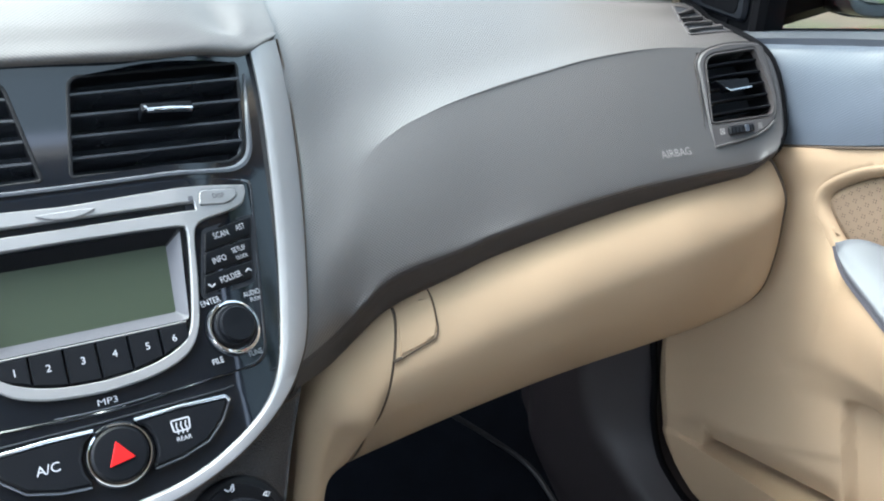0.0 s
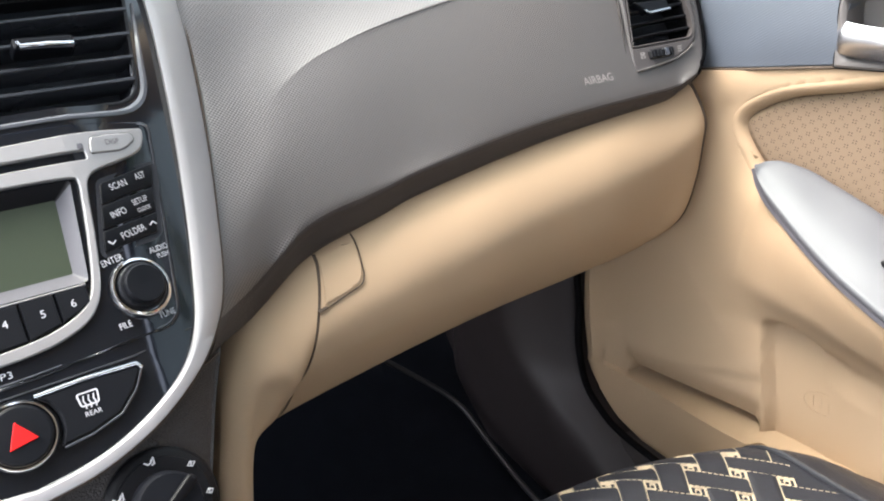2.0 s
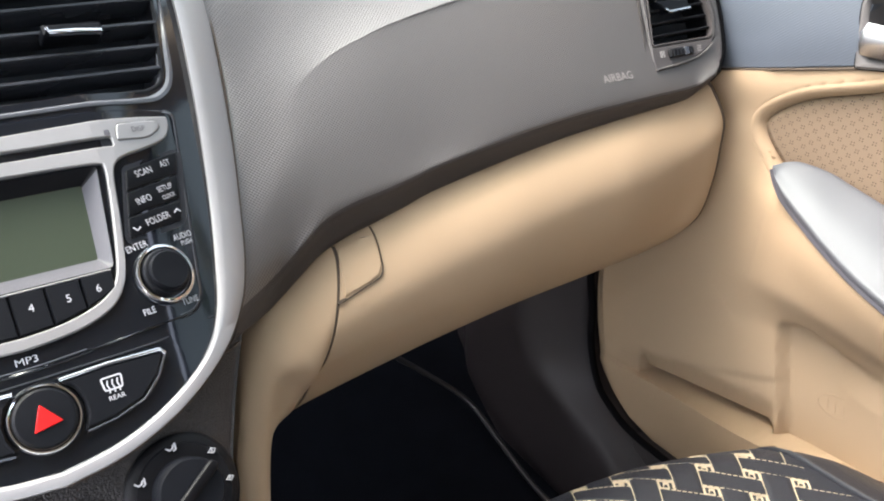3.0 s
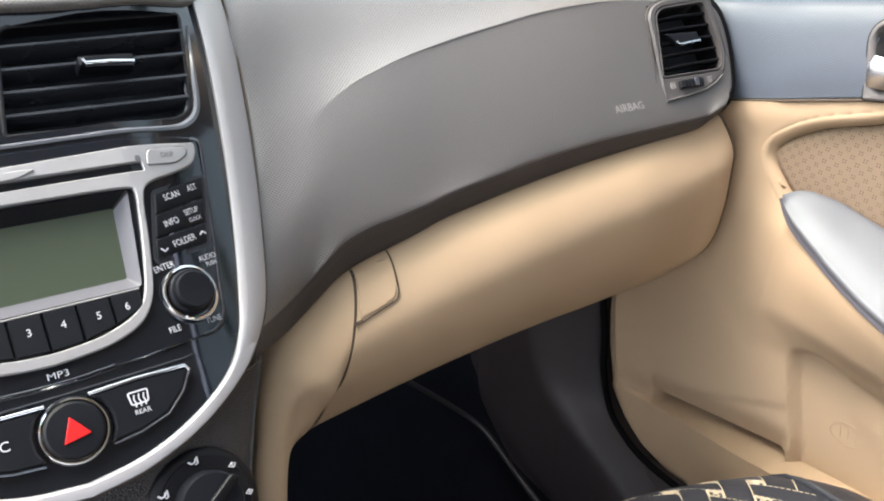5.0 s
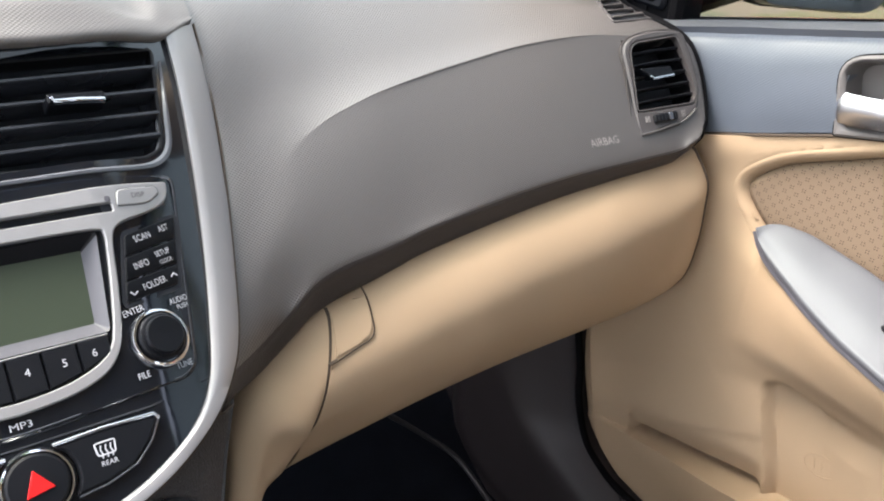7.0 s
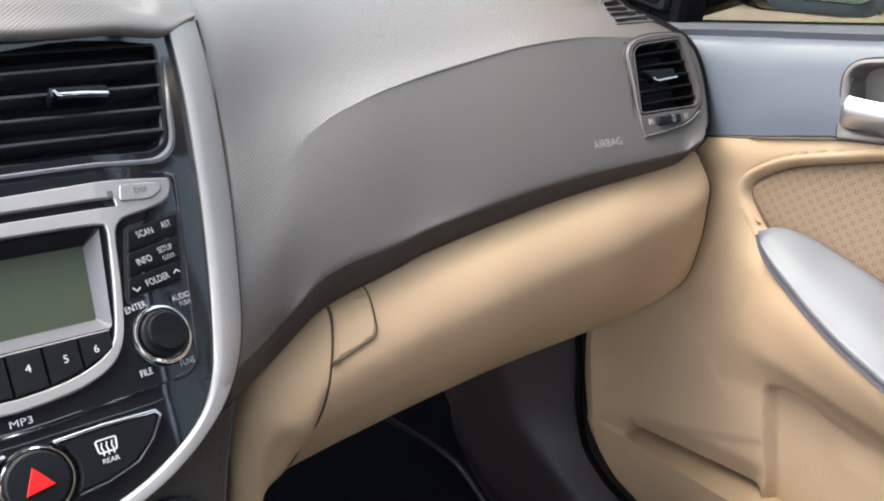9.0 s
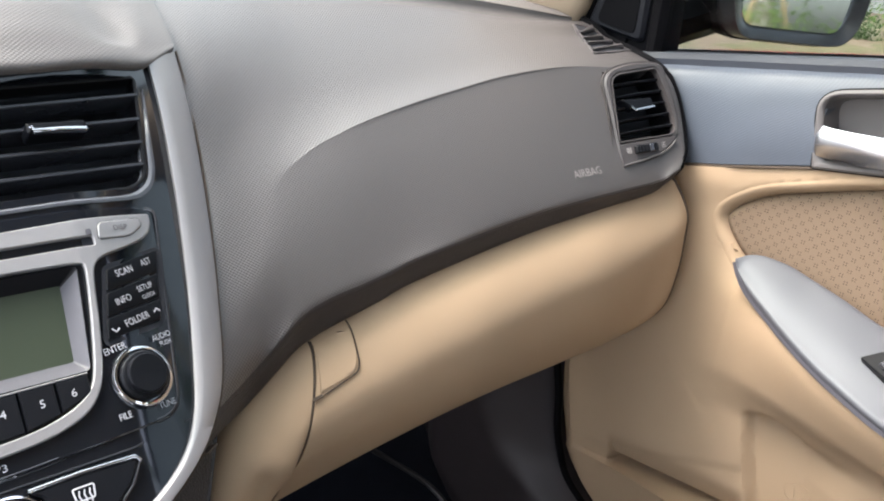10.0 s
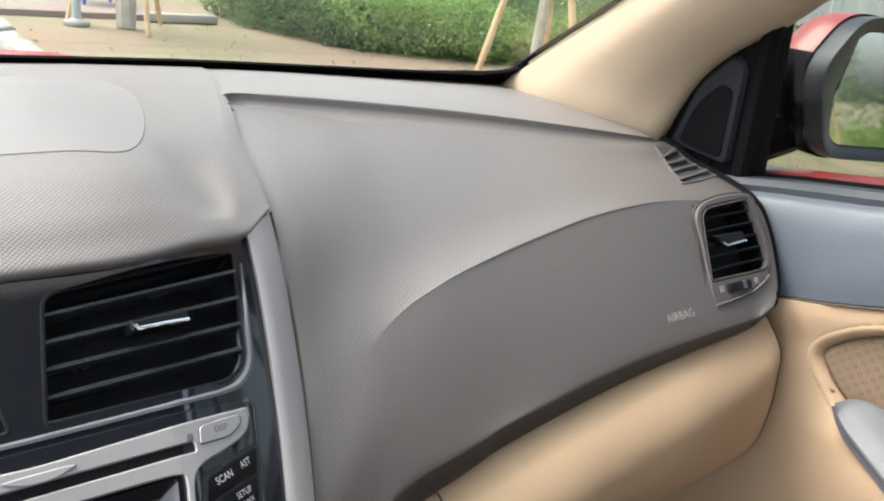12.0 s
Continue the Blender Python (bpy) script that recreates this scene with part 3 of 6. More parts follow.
# defroster outlet for the side window
on_top = drop_on(pad_rows, (0, 0, -1))


def grille_face(u, v, n):
    """u and v being x and y on the pad's top."""
    return on_top((u, v, 0.91), n)


tri = [(0.650, 0.278), (0.673, 0.272), (0.678, 0.244), (0.672, 0.212), (0.622, 0.199), (0.594, 0.198), (0.614, 0.226)]
outlet = part("side_defroster", slab(rounded(tri, 0.003, 3), grille_face, -0.004, 0.0008, cuts=[("v", 0.205 + 0.012 * i) for i in range(7)], edge=0.0005), VOID, dash, "black triangular outlet in the dashboard's top")
inner, outer = (Vector((0.640, 0.268)), Vector((0.594, 0.200))), (Vector((0.672, 0.274)), Vector((0.662, 0.208)))
for k in range(4):
    t = k / 4
    tip, a, b = inner[0].lerp(inner[1], t + 0.22), outer[0].lerp(outer[1], t + 0.02), outer[0].lerp(outer[1], t + 0.14)
    part("fin", slab(rounded([tuple(tip), tuple(a), tuple(b)], 0.0008, 2), grille_face, -0.003, 0.0046, edge=0.0016), PAD_SMOOTH, outlet)
part("surround", ribbon(rounded(tri, 0.003, 3), 0.0026, grille_face, -0.003, 0.0016, closed=True), PAD_SMOOTH, outlet)

# passenger's vent
vent_out = smooth_loop([(-0.0574, -0.0423), (-0.030, -0.0400), (-0.003, -0.0364), (0.0231, -0.0248), (0.0342, -0.0070), (0.0375, 0.0161), (0.0368, 0.0396), (0.0310, 0.0560), (-0.0051, 0.0588), (-0.0367, 0.0538), (-0.0505, 0.0425), (-0.0530, 0.0252), (-0.0555, -0.0050)], 4)
vent_in = rounded([(-0.0530, -0.0193), (0.0250, -0.0180), (0.0308, -0.0030), (0.0290, 0.0220), (0.0245, 0.0512), (-0.0320, 0.0475), (-0.0415, 0.0415)], [0.003, 0.008, 0.012, 0.012, 0.006, 0.010, 0.008], 5)
side_vent = part("side_vent", slab(vent_out, vent_face, -0.014, 0.0024, holes=[vent_in], edge=0.0026), PAD_SMOOTH, dash, "air vent with black slats in a taupe surround")
part("rim", ribbon(vent_out, 0.0016, vent_face, -0.004, 0.0006, closed=True), CONSOLE, side_vent)
part("inner_edge", ribbon(vent_in, 0.0014, vent_face, -0.004, 0.0026, closed=True), PAD_SMOOTH, side_vent)
part("duct", slab(vent_out, vent_face, -0.034, -0.030), VOID, side_vent)
bm = bmesh.new()
a = [bm.verts.new(vent_face(u, v, 0.0005)) for u, v in vent_in]
b = [bm.verts.new(vent_face(u * 0.98, v, -0.031)) for u, v in vent_in]
for i in range(len(a)):
    bm.faces.new((a[i - 1], a[i], b[i], b[i - 1]))
part("throat", bm, BLACK, side_vent)
for i in range(5):
    v = -0.0095 + i * 0.0120
    l, r = -0.0495 + i * 0.0018, 0.0285 - i * 0.0006
    part("slat", sweep([vent_face(l, v - 0.001, -0.007), vent_face(-0.01, v + 0.001, -0.006), vent_face(r, v + 0.002, -0.007)], [(-0.0008, -0.006), (0.0008, -0.006), (0.0012, 0.005), (0, 0.0062), (-0.0012, 0.005)], up=tuple(VENT_N)), BUTTON, side_vent)
tab = part("slider", slab(rounded([(-0.0390, 0.0210), (-0.0250, 0.0098), (0.0030, 0.0115), (0.0026, 0.0205)], 0.0018), vent_face, -0.004, 0.0050, edge=0.0012), BUTTON, side_vent, "black sliding tab with a chrome edge")
part("chrome_edge", ribbon([(-0.0290, 0.0128), (-0.0246, 0.0096), (-0.0120, 0.0104), (0.0026, 0.0113)], 0.0018, vent_face, 0.002, 0.0062), CHROME, tab)
bar_in = rounded([(-0.0545, -0.0392), (-0.004, -0.0345), (0.0190, -0.0250), (0.0240, -0.0205), (-0.0530, -0.0218)], 0.002)
part("plate", slab(bar_in, vent_face, -0.002, 0.0020, edge=0.0006), PAD_SMOOTH, side_vent)
part("underline", ribbon([(-0.0570, -0.0418), (-0.030, -0.0394), (-0.0030, -0.0358), (0.0120, -0.0305), (0.0226, -0.0244)], 0.0014, vent_face, 0.0, 0.0036), BEZEL, side_vent)
wheel = part("thumbwheel", slab(rounded([(-0.0378, -0.0332), (-0.0062, -0.0324), (-0.0058, -0.0242), (-0.0370, -0.0248)], 0.002), vent_face, 0, 0.0055, edge=0.0015), BLACK, side_vent, "black ribbed thumbwheel")
for u in (-0.0340, -0.0295, -0.0250, -0.0115):
    part("rib", slab(rounded([(u, -0.0326), (u + 0.0015, -0.0326), (u + 0.0018, -0.0252), (u + 0.0003, -0.0252)], 0.0005), vent_face, 0.005, 0.0063, edge=0.0004), BUTTON, wheel)
part("tab", slab(rounded([(-0.0200, -0.0326), (-0.0148, -0.0326), (-0.0145, -0.0250), (-0.0197, -0.0250)], 0.0012), vent_face, 0.005, 0.0070, edge=0.0006), DARK_CHROME, wheel)
part("mark", ribbon([(-0.0470, -0.0310), (-0.0420, -0.0308), (-0.0416, -0.0256), (-0.0466, -0.0258)], 0.0007, vent_face, 0.0015, 0.0026, closed=True), INK_DULL, side_vent)
for a, b in (((-0.0466, -0.0304), (-0.0420, -0.0262)), ((-0.0464, -0.0262), (-0.0422, -0.0304))):
    part("mark", ribbon([a, b], 0.0007, vent_face, 0.0015, 0.0027), INK_DULL, side_vent)
for k in range(3):
    part("mark", ribbon([(0.0006 + 0.0003 * k, -0.0300 + 0.0022 * k), (0.0024 + 0.0003 * k, -0.0290 + 0.0022 * k), (0.0042 + 0.0003 * k, -0.0300 + 0.0022 * k), (0.0060 + 0.0003 * k, -0.0290 + 0.0022 * k)], 0.0007, vent_face, 0.0015, 0.0026), INK_DULL, side_vent)
part("groove", ribbon([(-0.0722, -0.0564), (-0.0640, -0.0313), (-0.0590, -0.0050), (-0.0540, 0.0220)], 0.0012, vent_face, -0.006, 0.0012), CONSOLE, side_vent)


# AIRBAG, moulded into the pad
AB_U, AB_V = Vector((0.0265, -0.0015, 0.0002)).normalized(), Vector((-0.10, 0.50, 0.86)).normalized()


on_pad = drop_on(pad_rows, (0, 1, 0))


def airbag_face(u, v, n):
    return on_pad(Vector((0.5095, 0.05, 0.8165)) + AB_U * u + AB_V * v, n)


lettering("lettering", "AIRBAG", 0.0094, airbag_face, 0, 0, INK_DULL, dash, wide=1.15, label="pale grey moulded lettering")

# ---- beige lower trim and glove box
SEAM_YZ = [(0.118, 0.050, 0.652), (0.124, 0.055, 0.678), (0.132, 0.060, 0.703), (0.150, 0.070, 0.717), (0.170, 0.079, 0.728), (0.200, 0.089, 0.739), (0.25, 0.096, 0.747), (0.30, 0.1015, 0.7560), (0.35, 0.1045, 0.7628), (0.40, 0.107, 0.768), (0.45, 0.108, 0.773), (0.50, 0.108, 0.777), (0.55, 0.109, 0.780), (0.60, 0.110, 0.785), (0.640, 0.109, 0.795)]


SLANT = (0.010, 0.010, 0.004, -0.009, -0.018, -0.0245, -0.028, -0.029, -0.029, -0.029)


def beige_station(x, y, z, out=0.0, slant=0.0):
    """The trim's section at x under the pad's edge at (y, z)."""
    low = 0.592
    h = z - low
    return [(p[0] + slant * s, p[1], p[2]) for s, p in zip(SLANT, _section(x, y, z, out, low, h))]


def _section(x, y, z, out, low, h):
    return [(x, y + 0.05, z + 0.004), (x, y + 0.004, z + 0.003), (x, y - 0.018 - out, z - 0.008), (x, y - 0.038 - out, z - 0.034), (x, y - 0.041 - out, z - 0.058), (x, y - 0.035 - out, low + 0.48 * h), (x, y - 0.017, low + 0.225 * h), (x, y + 0.012, low + 0.055 * h), (x, y + 0.05, low - 0.004), (x, y + 0.14, low - 0.006)]


GLOVE = [beige_station(x, table([(p[0], p[1]) for p in SEAM_YZ], x), table([(p[0], p[2]) for p in SEAM_YZ], x), table([(0.2, 0.0), (0.35, 0.006), (0.5, 0.004), (0.62, -0.006)], x), smoothstep(0.30, 0.21, x)) for x in (0.2005, 0.215, 0.25, 0.30, 0.35, 0.40, 0.45, 0.50, 0.55, 0.60)]
GLOVE.append([(0.636, 0.15, 0.80), (0.638, 0.110, 0.796), (0.641, 0.097, 0.786), (0.643, 0.082, 0.765), (0.643, 0.078, 0.742), (0.645, 0.077, 0.700), (0.645, 0.084, 0.655), (0.637, 0.112, 0.619), (0.622, 0.150, 0.597), (0.612, 0.235, 0.588)])
GLOVE.append([(0.652, 0.16, 0.80), (0.652, 0.128, 0.793), (0.654, 0.118, 0.782), (0.657, 0.104, 0.764), (0.658, 0.100, 0.742), (0.659, 0.098, 0.700), (0.658, 0.104, 0.655), (0.649, 0.130, 0.620), (0.632, 0.165, 0.600), (0.62, 0.24, 0.592)])
glove_rows = surface(GLOVE, 7, 6)
glove_box = thing("glove_box", (0.42, 0.12, 0.59), "closed beige plastic glove box with rounded lid", "glove box")
part("lid", shell(glove_rows, (0, 0.02, 0.0)), BEIGE, glove_box, "smooth beige lid with a rolled face")


on_lid = drop_on(glove_rows, (0, 1, 0))


def glove_face(u, v, n):
    """On the lid's face: u is x, v is z."""
    return on_lid((u, -0.05, v), n)


latch_out = rounded([(0.2090, 0.7400), (0.2393, 0.7448), (0.2345, 0.7240), (0.2010, 0.7182)], [0.001, 0.002, 0.011, 0.001], 6)
latch = part("latch", slab(latch_out, glove_face, -0.003, 0.0012, cuts=[("v", 0.7205 + 0.0045 * i) for i in range(6)] + [("u", 0.2075 + 0.0055 * i) for i in range(5)], edge=0.0006), BEIGE, glove_box, "beige push latch")
gap_line = [(0.2412, 0.7462), (0.2395, 0.7405), (0.2374, 0.7330), (0.2362, 0.7280), (0.2332, 0.7240), (0.2285, 0.7221), (0.2180, 0.7199), (0.2040, 0.7169), (0.1988, 0.7160)]
part("gap", ribbon([(p[0], p[1]) for p in spline([Vector((*p, 0)) for p in gap_line], 4)], 0.0007, glove_face, -0.002, 0.0012), SEAM, glove_box)
part("gap", sweep([Vector(p) + Vector((-0.0011, 0.0012, 0)) for p in spline(GLOVE[0], 5)[6:32]], bar(0.0008, 0.0030), up=(1, 0, 0)), SEAM, glove_box)
part("gap", sweep([(0.2015, 0.0572, 0.7178), (0.1975, 0.0572, 0.7170), (0.1945, 0.0572, 0.7162)], bar(0.0008, 0.0030), up=(0, 1, 0)), SEAM, glove_box)
part("edge_gap", sweep([Vector(p) + Vector((0.004, 0.004, 0)) for p in spline(GLOVE[-2], 5)[6:44]], bar(0.006, 0.006), up=(1, 0, 0)), SEAM, glove_box)
part("end_seal", sweep([Vector(p) + Vector((0.0045, 0.006, 0)) for p in spline(PAD_STATIONS[-2], 4)[6:]], disc(0.0055, 8), up=(1, 0, 0)), RUBBER, dash, "black seal at the dashboard's end")

# the side piece and the leg that runs down beside the console
SIDE_STATIONS = [
    [(0.096, 0.075, 0.50), (0.099, 0.042, 0.50), (0.104, 0.033, 0.50), (0.111, 0.030, 0.50), (0.117, 0.038, 0.50), (0.120, 0.06, 0.50), (0.121, 0.09, 0.50), (0.121, 0.13, 0.50), (0.121, 0.16, 0.50), (0.121, 0.20, 0.50)],
    [(0.106, 0.085, 0.60), (0.107, 0.050, 0.60), (0.1105, 0.039, 0.60), (0.1175, 0.034, 0.598), (0.1235, 0.040, 0.596), (0.1275, 0.060, 0.590), (0.129, 0.09, 0.585), (0.129, 0.13, 0.58), (0.129, 0.16, 0.58), (0.129, 0.20, 0.58)],
    [(0.1155, 0.095, 0.652), (0.1155, 0.053, 0.652), (0.1195, 0.040, 0.650), (0.1265, 0.034, 0.645), (0.1325, 0.038, 0.638), (0.137, 0.056, 0.626), (0.140, 0.085, 0.616), (0.141, 0.115, 0.610), (0.141, 0.15, 0.606), (0.141, 0.20, 0.604)],
    [(0.125, 0.10, 0.690), (0.125, 0.060, 0.688), (0.131, 0.044, 0.682), (0.139, 0.035, 0.672), (0.145, 0.034, 0.661), (0.150, 0.047, 0.647), (0.154, 0.067, 0.633), (0.156, 0.095, 0.620), (0.156, 0.14, 0.612), (0.156, 0.20, 0.610)],
    [(0.140, 0.11, 0.714), (0.141, 0.069, 0.712), (0.146, 0.050, 0.704), (0.152, 0.037, 0.690), (0.156, 0.035, 0.674), (0.1595, 0.049, 0.653), (0.162, 0.070, 0.630), (0.163, 0.097, 0.613), (0.163, 0.14, 0.604), (0.163, 0.20, 0.602)],
    [(0.165, 0.12, 0.729), (0.166, 0.082, 0.727), (0.169, 0.060, 0.716), (0.170, 0.043, 0.696), (0.169, 0.040, 0.677), (0.167, 0.054, 0.653), (0.167, 0.077, 0.625), (0.167, 0.104, 0.606), (0.167, 0.14, 0.597), (0.167, 0.20, 0.594)],
    [(x - 0.0022, y, z) for x, y, z in beige_station(0.2, 0.089, 0.739, 0.0, 1.0)],
]
for st, share, proud in zip(SIDE_STATIONS, (1.0, 1.0, 1.0, 0.6, 0.2), (0.085, 0.055, 0.030, 0.014, 0.005)):
    edge = Vector(st[1])
    for k, way in ((0, (0.0, 0.005, 0.0)), (2, (0.004, -0.0045, -0.001)), (3, (0.013, -0.0075, -0.006)), (4, (0.020, -0.003, -0.014))):
        st[k] = tuple(Vector(st[k]).lerp(edge + Vector(way), share))
    for k in range(8):
        st[k] = tuple(Vector(st[k]) + Vector((-0.17, -0.72, 0.66)) * proud * min(1.0, (8 - k) / 3))
leg_rows = surface(SIDE_STATIONS, 7, 6)
loose = np.zeros((len(leg_rows), len(leg_rows[0])), bool)
loose[4:-2, 8:-6] = True
leg_rows = faired(leg_rows, loose, 260)
part("side_trim", shell(leg_rows, (0.0, 0.02, -0.004)), BEIGE, dash, "beige plastic trim running down beside the console")

# the console under the stack, dark grained plastic
console = thing("centre_console", (0, 0.1, 0.18), "dark taupe grained plastic console below the radio", "console")
rows = []
for v, half in ((0.030, 0.122), (0.014, 0.116), (0.0, 0.1085), (-0.018, 0.0985), (-0.035, 0.0905), (-0.053, 0.0825), (-0.070, 0.0745), (-0.11, 0.070), (-0.20, 0.070), (-0.3, 0.070)):
    r = []
    for s in (-1, -0.98, -0.93, -0.8, -0.6, -0.3, 0, 0.3, 0.6, 0.8, 0.93, 0.98, 1):
        p = face(s * half, v, -0.010 - 0.006 * abs(s) ** 6)
        if v < -0.1:
            p.y, p.z = face(0, -0.1, -0.01).y - (v + 0.1) * -0.15, 0.675 + (v + 0.1) * 1.6
        r.append(p)
    l, e = r[0], r[-1]
    rows.append([Vector((l.x - 0.006, l.y + 0.16, l.z - 0.03)), Vector((l.x - 0.001, l.y + 0.02, l.z - 0.004))] + r + [Vector((e.x + 0.001, e.y + 0.02, e.z - 0.004)), Vector((e.x + 0.006, e.y + 0.16, e.z - 0.03))])
part("shroud", shell(surface(rows, 4, 3), (0, 0.012, -0.006)), CONSOLE, console)
part("pad_seam", ribbon([(0.092, 0.0035), (0.100, 0.004), (0.108, 0.007)], 0.0012, face, -0.03, -0.003), SEAM, console)

# climate dials, half in view
def climate_dial(hv, label):
    dial = part("climate_dial", lathe([(0.0295, -0.018), (0.0295, -0.008), (0.0275, -0.006), (0.0245, -0.0055), (0.024, -0.0045)], face, hv, 48), BLACK, console, label)
    part("knob", lathe([(0.0172, -0.006), (0.0168, 0.006), (0.0155, 0.0085), (0.0, 0.009)], face, hv, 36), BUTTON, dial)
    part("grip", slab(rounded([(hv[0] - 0.0160, hv[1] - 0.0075), (hv[0] - 0.0125, hv[1] - 0.0120), (hv[0] + 0.0160, hv[1] + 0.0075), (hv[0] + 0.0125, hv[1] + 0.0120)], 0.003), face, 0.006, 0.012, edge=0.0008), BLACK, dial)
    return dial


hv = (0.0515, -0.0575)
dial = climate_dial(hv, "black air-flow dial with white symbols")
for ang in (148, 92, 38, -6):
    a = radians(ang)
    u, v = hv[0] + 0.0232 * math.cos(a), hv[1] + 0.0232 * math.sin(a)
    if ang > 60:
        part("symbol", ribbon([(u - 0.0028, v + 0.0006), (u - 0.0012, v - 0.0010), (u + 0.0004, v - 0.0006), (u + 0.0014, v + 0.0012)], 0.0008, face, -0.0052, -0.0034), INK, dial)
        part("symbol", ribbon([(u + 0.0006, v - 0.0018), (u + 0.0020, v - 0.0014), (u + 0.0022, v + 0.0020)], 0.0007, face, -0.0052, -0.0034), INK, dial)
    else:
        part("symbol", ribbon([(u - 0.0020, v - 0.0002), (u, v + 0.0014), (u + 0.0022, v + 0.0004), (u + 0.0004, v - 0.0014)], 0.0007, face, -0.0052, -0.0034, closed=True), INK, dial)
        part("symbol", ribbon([(u - 0.0004, v - 0.0008), (u + 0.0004, v + 0.0010)], 0.0006, face, -0.0052, -0.0034), INK, dial)
fan = climate_dial((0.0, -0.0725), "black fan dial with white numerals")
lettering("numeral", "2", 0.0048, face, 0.0015, -0.0485, INK, fan, height=-0.0042)
part("symbol", ribbon([(0.0120, -0.0530), (0.0135, -0.0515), (0.0145, -0.0530), (0.0130, -0.0545)], 0.0008, face, -0.0052, -0.0034, closed=True), INK, fan)

# ---- centre stack
stack = thing("centre_stack", (0, 0.1, 0.72), "glossy black centre panel with silver surround and two air vents", "dashboard panel")
STRIP_IN = [(0.1415, 0.246), (0.1385, 0.206), (0.1290, 0.147), (0.1180, 0.096), (0.1070, 0.055), (0.0965, 0.025), (0.0800, 0.0035), (0.0535, -0.0130), (0.0275, -0.0225), (0.0, -0.0262)]
STRIP_OUT = [(0.1735, 0.266), (0.1715, 0.237), (0.1655, 0.195), (0.1525, 0.137), (0.1377, 0.084), (0.1260, 0.048), (0.1130, 0.0245), (0.0915, 0.0020), (0.0600, -0.0180), (0.0290, -0.0295), (0.0, -0.0335)]


def mirrored(line):
    """A line from the right side, carried on round to the left side."""
    return list(line) + [(-u, v) for u, v in reversed(line[:-1])]


inner_line = [tuple(p) for p in spline([Vector((*p, 0)) for p in STRIP_IN], 6)]
inner_line = [(p[0], p[1]) for p in inner_line]
outer_line = [(p[0], p[1]) for p in (tuple(q) for q in spline([Vector((*p, 0)) for p in STRIP_OUT], 6))]
DISPLAY_OUT = rounded([(-0.0502, 0.0618), (0.0502, 0.0618), (0.0572, 0.1152), (-0.0572, 0.1152)], 0.002, 2)
VENT_HOLE = rounded([(0.0072, 0.1545), (0.0170, 0.2155), (0.1275, 0.2325), (0.1135, 0.1650), (0.100, 0.1565)], [0.003, 0.007, 0.004, 0.012, 0.02], 5)
LEFT_HOLE = [(-u, v) for u, v in reversed(VENT_HOLE)]
top_edge = [(0.1415 - 0.283 * i / 24, 0.2265 + 0.19 * max(0, abs(0.1415 - 0.283 * i / 24) - 0.06)) for i in range(1, 24)]
panel_line = mirrored(inner_line) + [(u, v) for u, v in [(-p[0], p[1]) for p in top_edge]]
part("fascia", slab(panel_line, face, -0.010, 0.0, holes=[VENT_HOLE, LEFT_HOLE, DISPLAY_OUT], cuts=[("u", s * x) for x in (0.03, 0.06, 0.075, 0.09, 0.105, 0.12, 0.13) for s in (-1, 1)]), GLOSS, stack, "piano-black panel")
strip = bmesh.new()
rings = []
n_in, n_out = len(inner_line), len(outer_line)
for k in range(n_out):
    t = k / (n_out - 1)
    j = t * (n_in - 1)
    i0 = min(int(j), n_in - 2)
    a = Vector(inner_line[i0]).lerp(Vector(inner_line[i0 + 1]), j - i0)
    b = Vector(outer_line[k])
    lean = 0.0040 * smoothstep(0.09, 0.21, b.y)
    rings.append([strip.verts.new(face(*(a.lerp(b, s)), h + lean * (0.45 - s) * (h > 0))) for s, h in ((0, -0.006), (0, 0.0014), (0.05, 0.0024), (0.20, 0.0036), (0.27, 0.0038), (0.93, 0.0024), (1.0, 0.0004), (1.0, -0.008))])
for a, b in zip(rings, rings[1:]):
    for j in range(8):
        strip.faces.new((a[j], a[(j + 1) % 8], b[(j + 1) % 8], b[j]))
strip.faces.new(rings[0])
strip.faces.new(rings[-1][::-1])
trim_right = part("surround", strip, STRIP, stack, "matt silver strip")
part("gap", ribbon([(u + 0.0004, v) for u, v in outer_line], 0.0014, face, -0.004, 0.0009), SEAM, stack)
me = trim_right.data.copy()
for w in me.vertices:
    w.co.x = -w.co.x
me.flip_normals()
other = under(new("surround", me), stack)
other["label"] = "matt silver strip"

